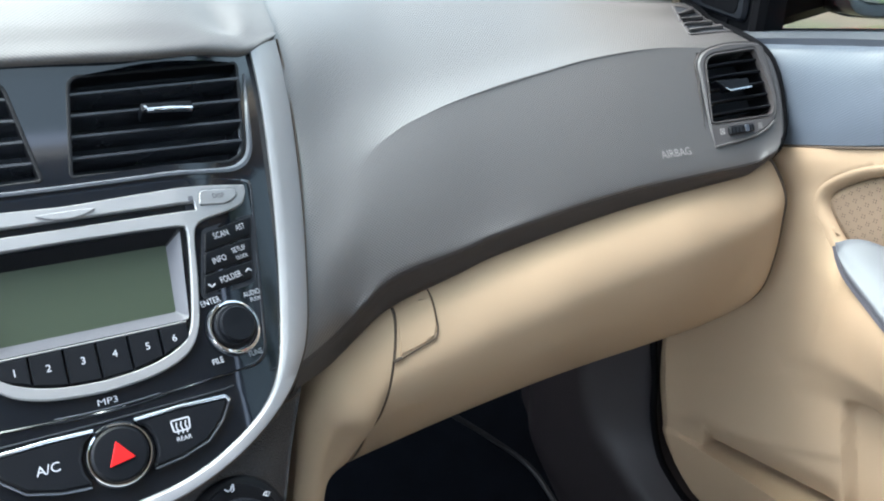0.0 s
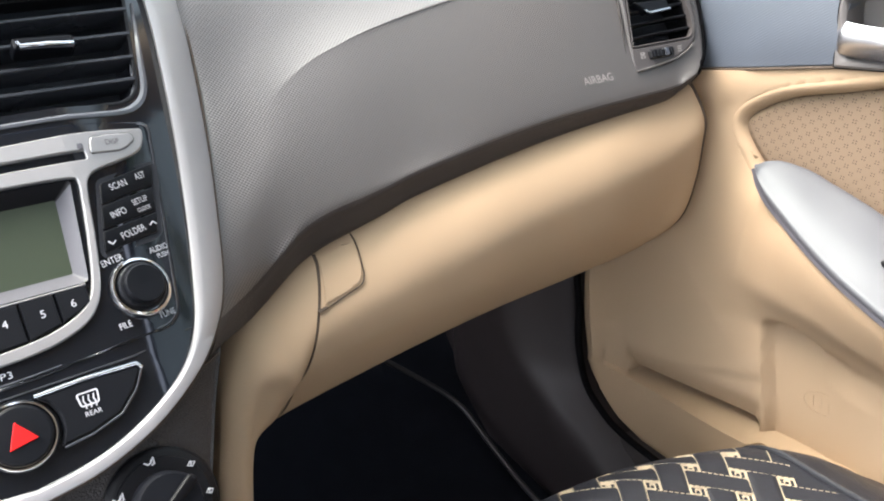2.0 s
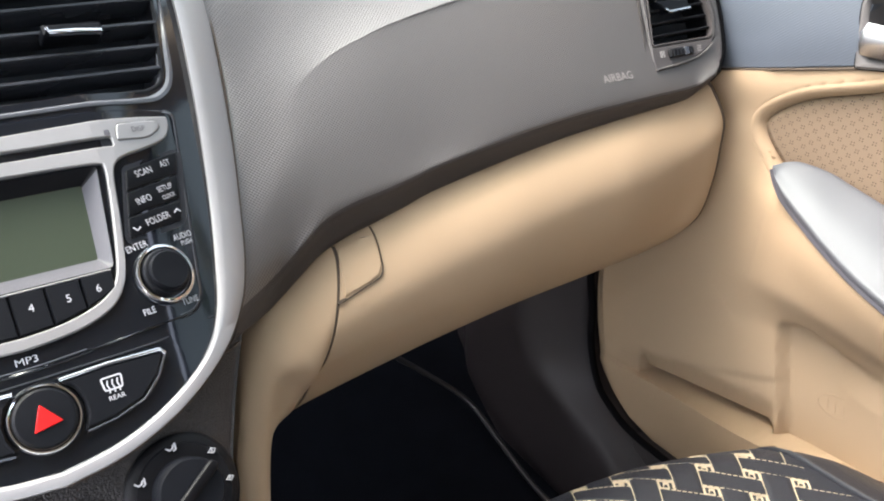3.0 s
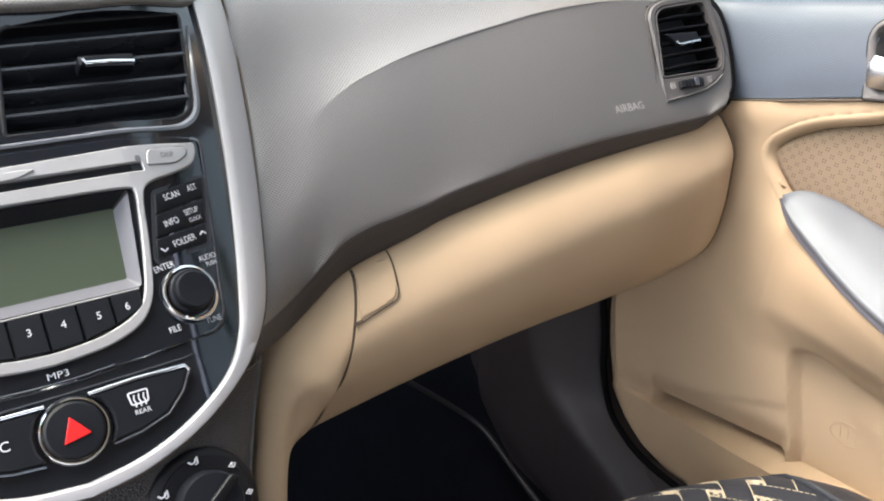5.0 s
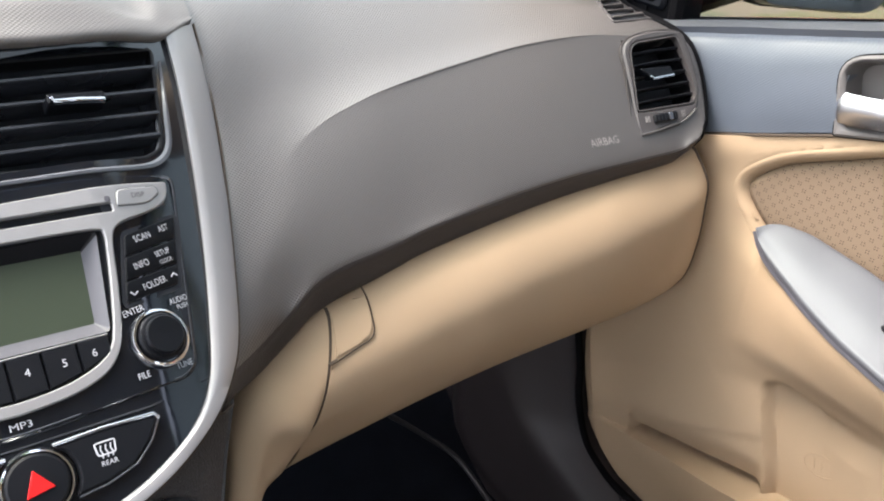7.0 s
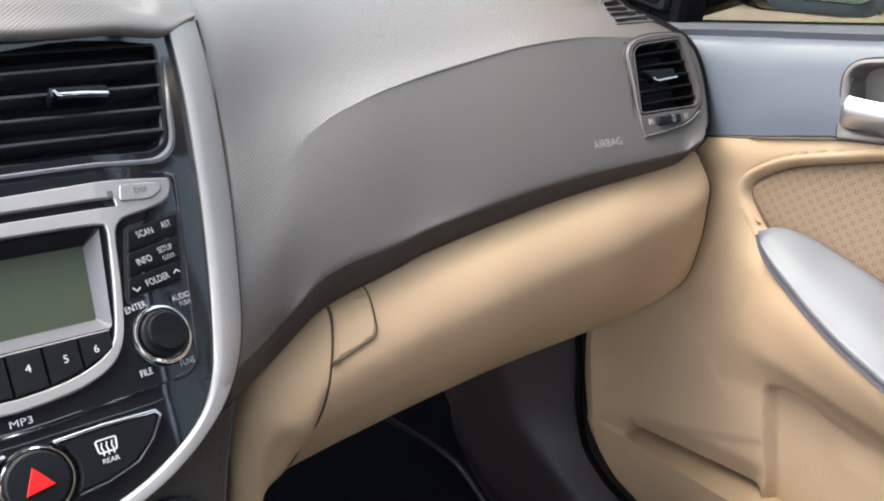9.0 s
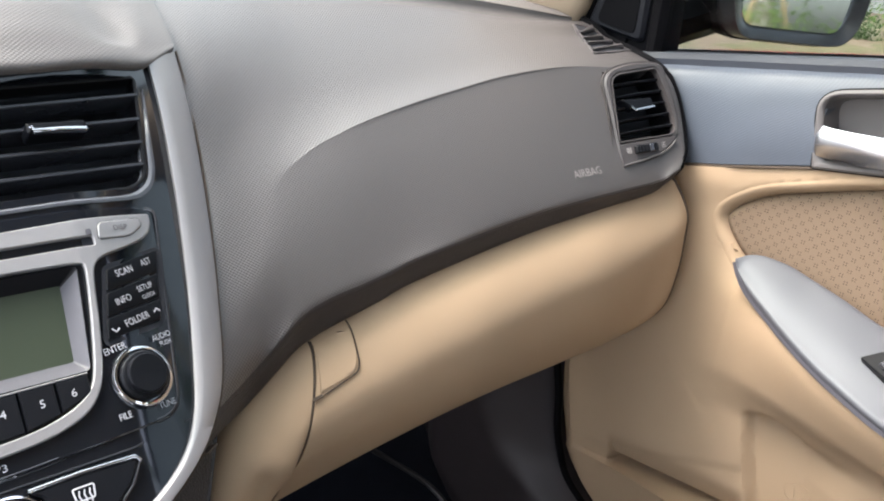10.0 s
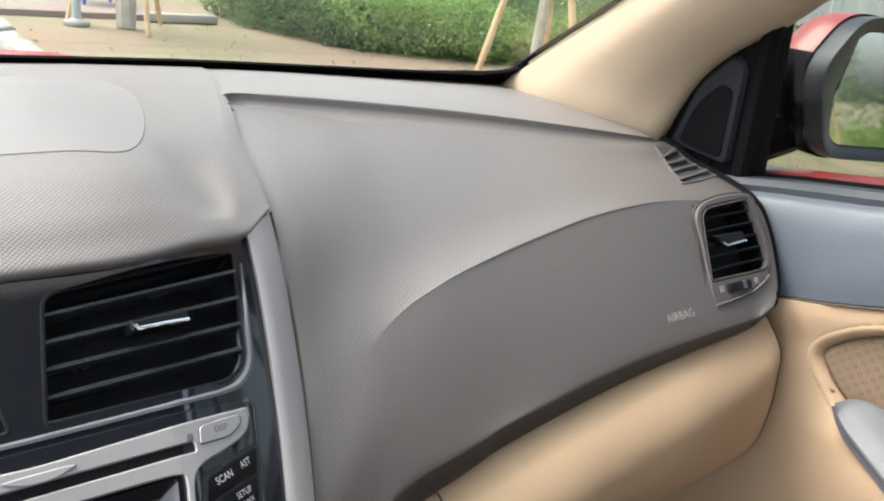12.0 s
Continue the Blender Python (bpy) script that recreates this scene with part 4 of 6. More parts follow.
# vents of the stack
for side in (1, -1):
    hole = VENT_HOLE if side > 0 else LEFT_HOLE
    vent = part("air_vent", ribbon(hole, 0.0024, face, -0.012, 0.0002, closed=True), BLACK, stack, "wide air vent with black slats")
    bm = bmesh.new()
    a = [bm.verts.new(face(u, v, -0.001)) for u, v in hole]
    b = [bm.verts.new(face(u, v, -0.045)) for u, v in hole]
    for i in range(len(a)):
        bm.faces.new((a[i - 1], a[i], b[i], b[i - 1]))
    bm.faces.new(b)
    part("throat", bm, THROAT, vent)
    for k, (l, vl, r, vr) in enumerate(((0.0150, 0.2062, 0.1240, 0.2200), (0.0130, 0.1930, 0.1205, 0.2035), (0.0108, 0.1800, 0.1170, 0.1880), (0.0088, 0.1668, 0.1130, 0.1735))):
        line = [face(side * l, vl, -0.010).lerp(face(side * r, vr, -0.007), t) for t in (0, 0.25, 0.5, 0.75, 1)]
        part("slat", sweep(line, [(-0.0010, -0.012), (0.0010, -0.012), (0.0016, 0.006), (0.0007, 0.0075), (-0.0007, 0.0075), (-0.0016, 0.006)], up=tuple(FACE_N)), SLAT, vent)
    kn = [(0.0530, 0.1892), (0.0845, 0.1910), (0.0845, 0.1972), (0.0530, 0.1950)]
    tab = part("slider", slab(rounded([(side * u, v) for u, v in kn][::side], 0.0012), face, -0.012, 0.003, edge=0.0012), BUTTON, vent, "black sliding tab with a chrome edge")
    part("chrome_edge", ribbon([(side * u, v) for u, v in ((0.0548, 0.1928), (0.0560, 0.1902), (0.0700, 0.1908), (0.0838, 0.1916))], 0.0017, face, 0.0, 0.0042), CHROME, tab)
    low = [(side * u, v) for u, v in ((0.1315, 0.225), (0.1255, 0.192), (0.1195, 0.166), (0.108, 0.1535), (0.09, 0.1495), (0.05, 0.1485), (0.0, 0.1480))]
    sm = [(p[0], p[1]) for p in spline([Vector((*p, 0)) for p in low], 5)]
    wide = [min(0.0082, 0.0016 + 0.0115 * k / 12) if k < 12 else 0.0082 - 0.0026 * smoothstep(14, 24, k) for k in range(len(sm))]
    part("frame", chamfer(sm, wide, side, face, 0.0014, -0.0030), FRAME, vent, "glossy charcoal edge")


# ---- radio
radio = thing("car_radio", (0, 0.08, 0.78), "black car radio in a silver frame with a blank green display", "radio")
face_line = rounded([(-0.090, 0.0285), (0, 0.0225), (0.090, 0.0285), (0.1125, 0.1455), (-0.1125, 0.1455)], [0.012, 0.02, 0.012, 0.006, 0.006], 6)
part("faceplate", slab(face_line, face, -0.004, 0.0016, holes=[DISPLAY_OUT], cuts=[("u", s * x) for x in (0.03, 0.06, 0.075, 0.09, 0.105) for s in (-1, 1)], edge=0.0008), GLOSS, radio, "glossy black faceplate")
part("gap", ribbon(face_line, 0.0012, face, -0.002, 0.0006, closed=True), VOID, radio)
# a thin charcoal line stands in for the highlight beside the faceplate's groove
part("rim", ribbon([(u * 0.986, 0.085 + (v - 0.085) * 0.975) for u, v in face_line], 0.0005, face, 0.001, 0.0020, closed=True), FRAME, radio)


def both(line):
    """A rounded half outline and its mirror image."""
    for _ in range(2):
        cut_line = [line[0]]
        for (a, b), (c, d) in zip(line, line[1:]):
            cut_line += [(0.75 * a + 0.25 * c, 0.75 * b + 0.25 * d), (0.25 * a + 0.75 * c, 0.25 * b + 0.75 * d)]
        line = cut_line + [line[-1]]
    return line + [(-u, v) for u, v in reversed(line)]


frame_out = both([(0.0, 0.1372), (0.004, 0.1372), (0.010, 0.1374), (0.022, 0.1379), (0.060, 0.1390), (0.1010, 0.1404), (0.1046, 0.1406), (0.1052, 0.1392), (0.1046, 0.1345), (0.1000, 0.1268), (0.0850, 0.1215), (0.0720, 0.1185), (0.0665, 0.1150), (0.0638, 0.1080), (0.0610, 0.088), (0.0570, 0.066), (0.0525, 0.051), (0.0445, 0.0415), (0.0300, 0.0360), (0.0150, 0.0338), (0.0, 0.0330)])
opening = both([(0.0, 0.1170), (0.0590, 0.1165), (0.0612, 0.1140), (0.0588, 0.098), (0.0556, 0.080), (0.0518, 0.0620), (0.0480, 0.0525), (0.0402, 0.0465), (0.0280, 0.0420), (0.0150, 0.0398), (0.0, 0.0390)])
slot = [(-0.069, 0.1245), (0.069, 0.1245), (0.069, 0.1295), (-0.069, 0.1295)]


def clean(line):
    out = []
    for p in line:
        if not out or (Vector(p) - Vector(out[-1])).length > 1e-5:
            out.append(p)
    if (Vector(out[0]) - Vector(out[-1])).length < 1e-5:
        out.pop()
    return out


bezel = part("bezel", slab(clean(frame_out), face, 0.001, 0.0046, holes=[clean(opening), rounded(slot, 0.001, 2)], cuts=[("u", s * x) for x in (0.03, 0.06, 0.075, 0.09) for s in (-1, 1)], edge=0.0007), SILVER, radio, "matt silver frame", smooth=False)
part("disc_slot", slab(slot, face, 0.0005, 0.0022), VOID, radio)
part("disp_key", slab(rounded([(0.0715, 0.1270), (0.0900, 0.1275), (0.0985, 0.1335), (0.0975, 0.1378), (0.0735, 0.1362)], [0.002, 0.006, 0.004, 0.003, 0.003]), face, 0.004, 0.0053, edge=0.0005), SILVER, radio, "silver display key", smooth=False)
part("slot_slope", slab(rounded([(-0.0690, 0.1300), (0.0690, 0.1300), (0.0690, 0.1335), (-0.0690, 0.1330)], 0.0008, 2), face, 0.004, 0.0049, edge=0.0003), LCD_RIM, radio, "grey slope above the disc slot")
part("finger_lip", slab(smooth_loop([(-0.0150, 0.1335), (-0.0085, 0.1303), (0.0, 0.1293), (0.0085, 0.1303), (0.0150, 0.1335), (0.0, 0.1340)], 4), face, 0.004, 0.0056, edge=0.0006), SILVER, radio, "silver finger lip over the slot")
part("key_line", ribbon([(-0.0480, 0.0607), (-0.016, 0.0606), (0.016, 0.0606), (0.0480, 0.0607)], 0.0008, face, 0.001, 0.0044), SILVER, radio)
lettering("lettering", "DISP", 0.0042, face, 0.085, 0.1325, LCD_RIM, radio, turn=4, height=0.0056)
part("gap", ribbon(rounded([(0.0715, 0.1270), (0.0900, 0.1275), (0.0985, 0.1335), (0.0975, 0.1378), (0.0735, 0.1362)], [0.002, 0.006, 0.004, 0.003, 0.003]), 0.0006, face, 0.004, 0.0048, closed=True), BLACK, radio)
inner_edge = rounded([(-0.0455, 0.0690), (0.0455, 0.0690), (0.0488, 0.1082), (-0.0488, 0.1082)], 0.001, 2)
# the surround's upper wall faces down: its shade is put in as black
for name, upper, mat, label in (("display_top_shade", True, BLACK, "upper wall of the display surround, its shade painted black"), ("display_surround", False, LCD_RIM, "grey sloping display surround")):
    bm = bmesh.new()
    a = [bm.verts.new(face(u, v, 0.0032)) for u, v in DISPLAY_OUT]
    b = [bm.verts.new(face(u, v, -0.0048)) for u, v in inner_edge]
    for i in range(len(a)):
        if (DISPLAY_OUT[i][1] + DISPLAY_OUT[i - 1][1] > 0.226) == upper:
            bm.faces.new((a[i - 1], a[i], b[i], b[i - 1]))
    bmesh.ops.delete(bm, geom=[v for v in bm.verts if not v.link_faces], context="VERTS")
    part(name, bm, mat, radio, label)
part("display", slab([(-0.047, 0.0675), (0.047, 0.0675), (0.0502, 0.1095), (-0.0502, 0.1095)], face, -0.0075, -0.0046), LCD, radio, "blank olive-green liquid crystal display")
edges = (-0.0485, -0.0325, -0.0160, 0.0, 0.0160, 0.0325, 0.0485)
for i in range(6):
    l, r = edges[i] + 0.0004, edges[i + 1] - 0.0004
    lo = lambda u: 0.0400 + 9.0 * abs(u) ** 2.2
    key = [(l + (r - l) * k / 6, lo(l + (r - l) * k / 6)) for k in range(7)] + [(r, 0.0600), (l, 0.0600)]
    if i in (0, 5):
        key = [(max(-0.0478, min(0.0478, u)), v) for u, v in key]
    k = part("preset_key", slab(clean(key), face, 0.001, 0.0046, edge=0.0007), BUTTON, radio)
    lettering("numeral", str(i + 1), 0.0055, face, (-0.0395, -0.0240, -0.0075, 0.0083, 0.0252, 0.0397)[i], 0.0515 + (0.0012 if i in (0, 5) else 0), INK, k, height=0.0049)


rows3 = (((0.0712, 0.1105), (0.1035, 0.1195), (0.1040, 0.1185), (0.1005, 0.1068), (0.0683, 0.0990)), ((0.0680, 0.0980), (0.1000, 0.1056), (0.0972, 0.0922), (0.0650, 0.0856)), ((0.0646, 0.0846), (0.0968, 0.0910), (0.0938, 0.0800), (0.0620, 0.0738)))
outer = [(0.0700, 0.1130), (0.1045, 0.1215), (0.1075, 0.1175), (0.0965, 0.0785), (0.0905, 0.0758), (0.0610, 0.0712), (0.0600, 0.0750)]
part("key_well", slab(rounded(outer, 0.003), face, 0.001, 0.0021), VOID, radio)
words = (("SCAN", 0.0806, 0.1085, 0.0058), ("AST", 0.0945, 0.1125, 0.0056)), (("INFO", 0.0757, 0.0932, 0.0058), ("SETUP", 0.0895, 0.0985, 0.0050), ("CLOCK", 0.0905, 0.0938, 0.0036)), (("FOLDER", 0.0800, 0.0818, 0.0058),)
for quad, ws in zip(rows3, words):
    k = part("key", slab(rounded(list(quad), 0.0012), face, 0.001, 0.0036, edge=0.0004), BUTTON, radio)
    for w, u, v, size in ws:
        lettering("lettering", w, size * 0.9, face, u, v, INK, k, turn=13, height=0.0038, wide=0.78)
for u, v, s in ((0.0672, 0.0785, -1), (0.0925, 0.0848, 1)):
    part("arrow", ribbon([(u - 0.0020, v - 0.0008 * s), (u, v + 0.0012 * s), (u + 0.0020, v - 0.0004 * s)], 0.0008, face, 0.0034, 0.0040), INK, radio)
kc = (0.0742, 0.0520)
knob = part("tuning_knob", lathe([(0.0166, 0.001), (0.0165, 0.003), (0.0160, 0.0048), (0.0151, 0.0060), (0.0141, 0.0062), (0.0133, 0.0054), (0.0130, 0.0035)], face, kc, 48), CHROME, radio, "round black tuning knob in a chrome ring")
part("skirt", lathe([(0.0129, 0.003), (0.0127, 0.0075), (0.0118, 0.0095), (0.0104, 0.0100)], face, kc, 48), BUTTON, knob)
part("cap", lathe([(0.0104, 0.009), (0.0102, 0.0130), (0.0096, 0.0143), (0.0082, 0.0143), (0.0, 0.0138)], face, kc, 48), BUTTON, knob, "soft black cap")
for w, u, v, size in (("ENTER", 0.0640, 0.0690, 0.0050), ("AUDIO", 0.0908, 0.0708, 0.0046), ("PUSH", 0.0922, 0.0670, 0.0038), ("TUNE", 0.0830, 0.0352, 0.0048), ("FILE", 0.0600, 0.0348, 0.0048)):
    lettering("lettering", w, size, face, u, v, INK, radio, turn=9 if w not in ("FILE", "TUNE") else 5, height=0.0030, wide=0.80)
lettering("lettering", "MP3", 0.0048, face, 0.0, 0.0283, INK, radio, height=0.0021, wide=1.25)

# ---- hazard switch and the two keys beside it
hz = part("hazard_switch", lathe([(0.0170, -0.002), (0.0169, 0.0025), (0.0165, 0.0040), (0.0158, 0.0048), (0.0150, 0.0046), (0.0145, 0.0036), (0.0143, 0.0020)], face, (0, 0), 56), CHROME, stack, "round black hazard switch in a chrome ring")
part("button", lathe([(0.0142, 0.0), (0.0140, 0.0052), (0.0128, 0.0064), (0.0, 0.0070)], face, (0, 0), 56), BUTTON, hz)
part("triangle", slab(rounded([(-0.0064, -0.0056), (0.0068, -0.0036), (-0.0012, 0.0068)], 0.0006, 2), face, 0.0055, 0.0076, edge=0.0003), RED, hz, "red warning triangle")
for side in (1, -1):
    line = [(0.0105, 0.0142), (0.0330, 0.0148), (0.0580, 0.0140), (0.0596, 0.0120), (0.0540, 0.0030), (0.0440, -0.0058), (0.0300, -0.0100), (0.0150, -0.0115), (0.0182, -0.0045), (0.0184, 0.0030), (0.0155, 0.0102)]
    line = [(side * u, v) for u, v in line][::side]
    key = part("long_key", slab(rounded(line, 0.0016, 3), face, -0.002, 0.0042, edge=0.0012), BUTTON, stack, "long black key with chrome edge")
    edge_line = [(side * u, v) for u, v in ((0.0102, 0.0150), (0.0330, 0.0157), (0.0585, 0.0149), (0.0606, 0.0120), (0.0548, 0.0024), (0.0450, -0.0066), (0.0300, -0.0110), (0.0160, -0.0125))]
    part("chrome_edge", ribbon(edge_line[:4], 0.0016, face, -0.001, 0.0046), CHROME, key)
    part("chrome_edge", ribbon(edge_line[3:], 0.0010, face, -0.001, 0.0032), DARK_CHROME, key)
    if side < 0:
        lettering("lettering", "A/C", 0.0068, face, -0.0335, 0.0022, INK, key, height=0.0046)
    else:
        lettering("lettering", "REAR", 0.0034, face, 0.0325, -0.0012, INK, key, height=0.0046)
        part("symbol", ribbon(rounded([(0.0282, 0.0030), (0.0365, 0.0030), (0.0372, 0.0092), (0.0275, 0.0092)], 0.001, 2), 0.0008, face, 0.004, 0.0047, closed=True), INK, key)
        for i in range(3):
            u = 0.0300 + i * 0.0024
            part("symbol", ribbon([(u, 0.0014), (u + 0.0004, 0.0035), (u - 0.0003, 0.0055), (u + 0.0003, 0.0078)], 0.0006, face, 0.004, 0.0047), INK, key)
part("fascia_seam", ribbon([(-0.095, 0.0200), (-0.06, 0.0190), (0.0, 0.0185), (0.06, 0.0190), (0.095, 0.0245)], 0.0009, face, -0.001, 0.0006), VOID, stack)


# ---- passenger's door
door = thing("passenger_door", (0.69, -0.2, 0.2), "closed car door with slate upper panel and beige lower panel", "car door")


def door_x(y, z):
    """The door's plain inner face."""
    return 0.686 - 0.12 * max(-0.35, y) + 0.05 * max(0.0, 0.45 - z)


FRONT = [(0.20, 0.02), (0.326, 0.063), (0.346, 0.129), (0.37, 0.161), (0.401, 0.184), (0.415, 0.183), (0.506, 0.207), (0.60, 0.22), (0.9, 0.22)]
Z_LINE = [(-0.60, 0.935), (-0.30, 0.903), (-0.059, 0.856), (0.018, 0.833), (0.105, 0.807), (0.25, 0.765)]
TRIM_LOW = [(-0.45, 0.640), (-0.30, 0.658), (-0.155, 0.679), (-0.121, 0.685), (-0.089, 0.691), (-0.053, 0.701), (-0.012, 0.7145), (0.008, 0.7225), (0.019, 0.7295), (0.024, 0.7375)]
TRIM_X = [(-0.45, 0.600), (-0.30, 0.602), (-0.155, 0.608), (-0.121, 0.614), (-0.089, 0.622), (-0.053, 0.632), (-0.012, 0.645), (0.024, 0.655)]
TRIM_UP = [(-0.45, 0.690), (-0.30, 0.700), (-0.103, 0.727), (-0.072, 0.734), (-0.043, 0.738), (-0.014, 0.7435), (0.008, 0.7440), (0.019, 0.7425), (0.024, 0.7385)]
CREASE = [(-0.5, 0.575), (-0.15, 0.584), (-0.056, 0.588), (0.005, 0.586), (0.035, 0.577), (0.096, 0.541), (0.2, 0.48)]
INSERT = smooth_loop([(0.024, 0.722), (0.047, 0.740), (0.061, 0.757), (0.062, 0.770), (0.050, 0.785), (0.025, 0.803), (-0.015, 0.820), (-0.067, 0.840), (-0.15, 0.861), (-0.30, 0.872), (-0.40, 0.86), (-0.42, 0.78), (-0.40, 0.690), (-0.30, 0.695), (-0.17, 0.700), (-0.100, 0.708), (-0.045, 0.716), (0.005, 0.720)], 6)


def inside(loop, p):
    hit = False
    for i in range(len(loop)):
        (a, b), (c, d) = loop[i - 1], loop[i]
        if (b > p[1]) != (d > p[1]) and p[0] < (c - a) * (p[1] - b) / (d - b) + a:
            hit = not hit
    return hit


def away(loop, p):
    best = 9.0
    q = Vector(p)
    for i in range(len(loop)):
        a, b = Vector(loop[i - 1]), Vector(loop[i])
        t = max(0.0, min(1.0, (q - a).dot(b - a) / max(1e-12, (b - a).length_squared)))
        best = min(best, (a + (b - a) * t - q).length)
    return best if inside(loop, p) else -best


ARCH = smooth_loop([(-0.060, 0.40), (-0.0524, 0.455), (-0.0353, 0.508), (-0.0205, 0.562), (-0.0320, 0.577), (-0.0543, 0.580), (-0.079, 0.571), (-0.1000, 0.552), (-0.1200, 0.523), (-0.136, 0.490), (-0.148, 0.450), (-0.155, 0.40), (-0.14, 0.34), (-0.07, 0.34)], 4)
POCKET_RIM = [(-0.5, 0.455), (-0.081, 0.4395), (-0.037, 0.4355), (0.03, 0.427), (0.115, 0.416), (0.20, 0.404)]


def panel_x(y, z, groove=True):
    x = door_x(y, z)
    zl, xl, zc, zu = table(TRIM_LOW, y), table(TRIM_X, y), table(CREASE, y), table(TRIM_UP, y)
    swell = smoothstep(0.095, -0.03, y)
    if z < zl:
        x -= (door_x(y, zl) - xl) * swell * (0.42 * smoothstep(zc - 0.030, zc + 0.032, z) + 0.58 * smoothstep(zc - 0.010, zl, z)) * (1 - smoothstep(0.012, 0.030, y) * smoothstep(zl - 0.050, zl, z))
    elif z < zu:
        t = (z - zl) / max(1e-6, zu - zl)
        x -= (door_x(y, zl) - xl) * swell * (1 - min(1.0, 1.7 * t)) - 0.012 * t
    else:
        x -= 0.004 * smoothstep(0.02, 0.0, z - zu) * swell
    if groove:
        x += 0.013 * smoothstep(-0.006, 0.0, away(INSERT, (y, z)))
    x -= 0.001 * smoothstep(-0.010, 0.010, zc - z)
    x += 0.0145 * smoothstep(-0.004, 0.006, away(ARCH, (y, z)))
    lip = table(POCKET_RIM, y)
    fade = smoothstep(0.185, 0.11, y)
    mouth = smoothstep(0.1165, 0.1125, y - 0.25 * (z - lip)) * smoothstep(-0.050, -0.036, y)
    if z > lip:
        x += mouth * 0.050 * smoothstep(lip + 0.012, lip + 0.003, z)
        x += fade * 0.0018 * smoothstep(lip + 0.026 + 0.32 * max(0.0, 0.12 - y), lip + 0.016 + 0.30 * max(0.0, 0.12 - y), z) * smoothstep(-0.045, -0.028, y) + mouth * 0.010 * smoothstep(lip + 0.045, lip + 0.004, z)
    else:
        x -= (0.006 + 0.022 * smoothstep(0.13, -0.05, y)) * fade * smoothstep(0.25, lip - 0.02, z)
    # a faint fold from under the glove box down to the crease
    x -= 0.0012 * smoothstep(-0.006, 0.004, y - 0.055 - 0.0475 * (z - 0.573) / 0.045) * smoothstep(0.66, 0.62, z) * smoothstep(0.50, 0.57, z)
    # the upper rim leans out under the slate panel
    x -= 0.006 * smoothstep(0.05, 0.01, table(Z_LINE, y) - z)
    # round the front edge away
    x += 0.010 * smoothstep(0.014, 0.0, table(FRONT, z) - y)
    return x


rows = []
zs = sorted({round(0.22 + 0.008 * i, 4) for i in range(20)} | {round(0.38 + 0.0035 * i, 4) for i in range(62)} | {round(0.59 + 0.006 * i, 4) for i in range(50)})
for z0 in zs:
    row = []
    front = table(FRONT, z0)
    ys = [front - 0.002 * i for i in range(8)] + [front - 0.016 - 0.0031 * i for i in range(90)] + [front - 0.30 - 0.03 * i for i in range(15)]
    for y in ys:
        top = table(Z_LINE, y) - 0.0015
        z = min(z0, top)
        if z0 < 0.60:
            z += (table(POCKET_RIM, y) - 0.4195) * smoothstep(0.28, 0.38, z0) * smoothstep(0.58, 0.46, z0)
        row.append((panel_x(y, z), y, z))
    rows.append(row)
part("lower_panel", shell(rows, (0.02, 0, 0)), BEIGE, door, "beige moulded plastic panel with a map pocket")


def on_panel(u, v, n):
    """On the lower panel: u is y, v is z."""
    return Vector((panel_x(u, v) - n, u, v))


emblem = [(-0.092 + 0.0175 * math.cos(k * math.pi / 12), 0.500 + 0.0125 * math.sin(k * math.pi / 12)) for k in range(24)]
part("emblem", ribbon(emblem, 0.0012, on_panel, -0.001, 0.0007, closed=True), BEIGE, door, "moulded oval mark")
for k in range(3):
    part("emblem", ribbon([(-0.102 + 0.008 * k, 0.494), (-0.099 + 0.008 * k, 0.506)], 0.0014, on_panel, -0.001, 0.0007), BEIGE, door)
# dark bar added behind the front edge, so the gap there reads as shade
part("edge_filler", sweep([Vector((0.715, table(FRONT, z) - 0.004, z)) for z in [0.24 + 0.03 * i for i in range(14)]], bar(0.040, 0.05), up=(1, 0, 0)), RUBBER, door, "black filler added to darken the gap at the door's front edge")


def insert_face(u, v, n):
    return Vector((door_x(u, v) + 0.009 - n, u, v))


def shrink(loop, by):
    out = []
    for i, p in enumerate(loop):
        a, b, p = Vector(loop[i - 1]), Vector(loop[(i + 1) % len(loop)]), Vector(p)
        d = (b - a).normalized()
        n = Vector((-d.y, d.x))
        out.append(tuple(p + (n if inside(loop, p + n * 0.002) else -n) * by))
    return out


def ring_mesh(rings):
    bm = bmesh.new()
    rings = [[bm.verts.new(p) for p in r] for r in rings]
    for a, b in zip(rings, rings[1:]):
        for i in range(len(a)):
            bm.faces.new((a[i - 1], a[i], b[i], b[i - 1]))
    return bm


groove = ((-0.0105, 0.0006), (-0.0085, -0.0003), (-0.0060, -0.0006), (-0.0035, 0.0001), (-0.0010, 0.0026), (0.0010, 0.0056), (0.0026, 0.0088), (0.0034, 0.0120))
part("insert_rim", ring_mesh([[Vector((panel_x(u, v, False) + deep, u, v)) for u, v in shrink(INSERT, by)] for by, deep in groove]), BEIGE, door, "rolled beige edge round the insert")
pads = ((0.0030, -0.004), (0.0030, 0.0005), (0.0040, 0.0028), (0.0060, 0.0046), (0.0090, 0.0058))
insert = part("insert", ring_mesh([[insert_face(u, v, n) for u, v in shrink(INSERT, by)] for by, n in pads]), CLOTH, door, "perforated tan leather insert")
cuts = [("u", 0.05 - 0.012 * i) for i in range(30)] + [("v", 0.74 + 0.012 * i) for i in range(10)]
part("cushion", slab(shrink(INSERT, 0.0088), insert_face, 0.002, 0.0060, cuts=cuts, edge=0.0004), CLOTH, insert)

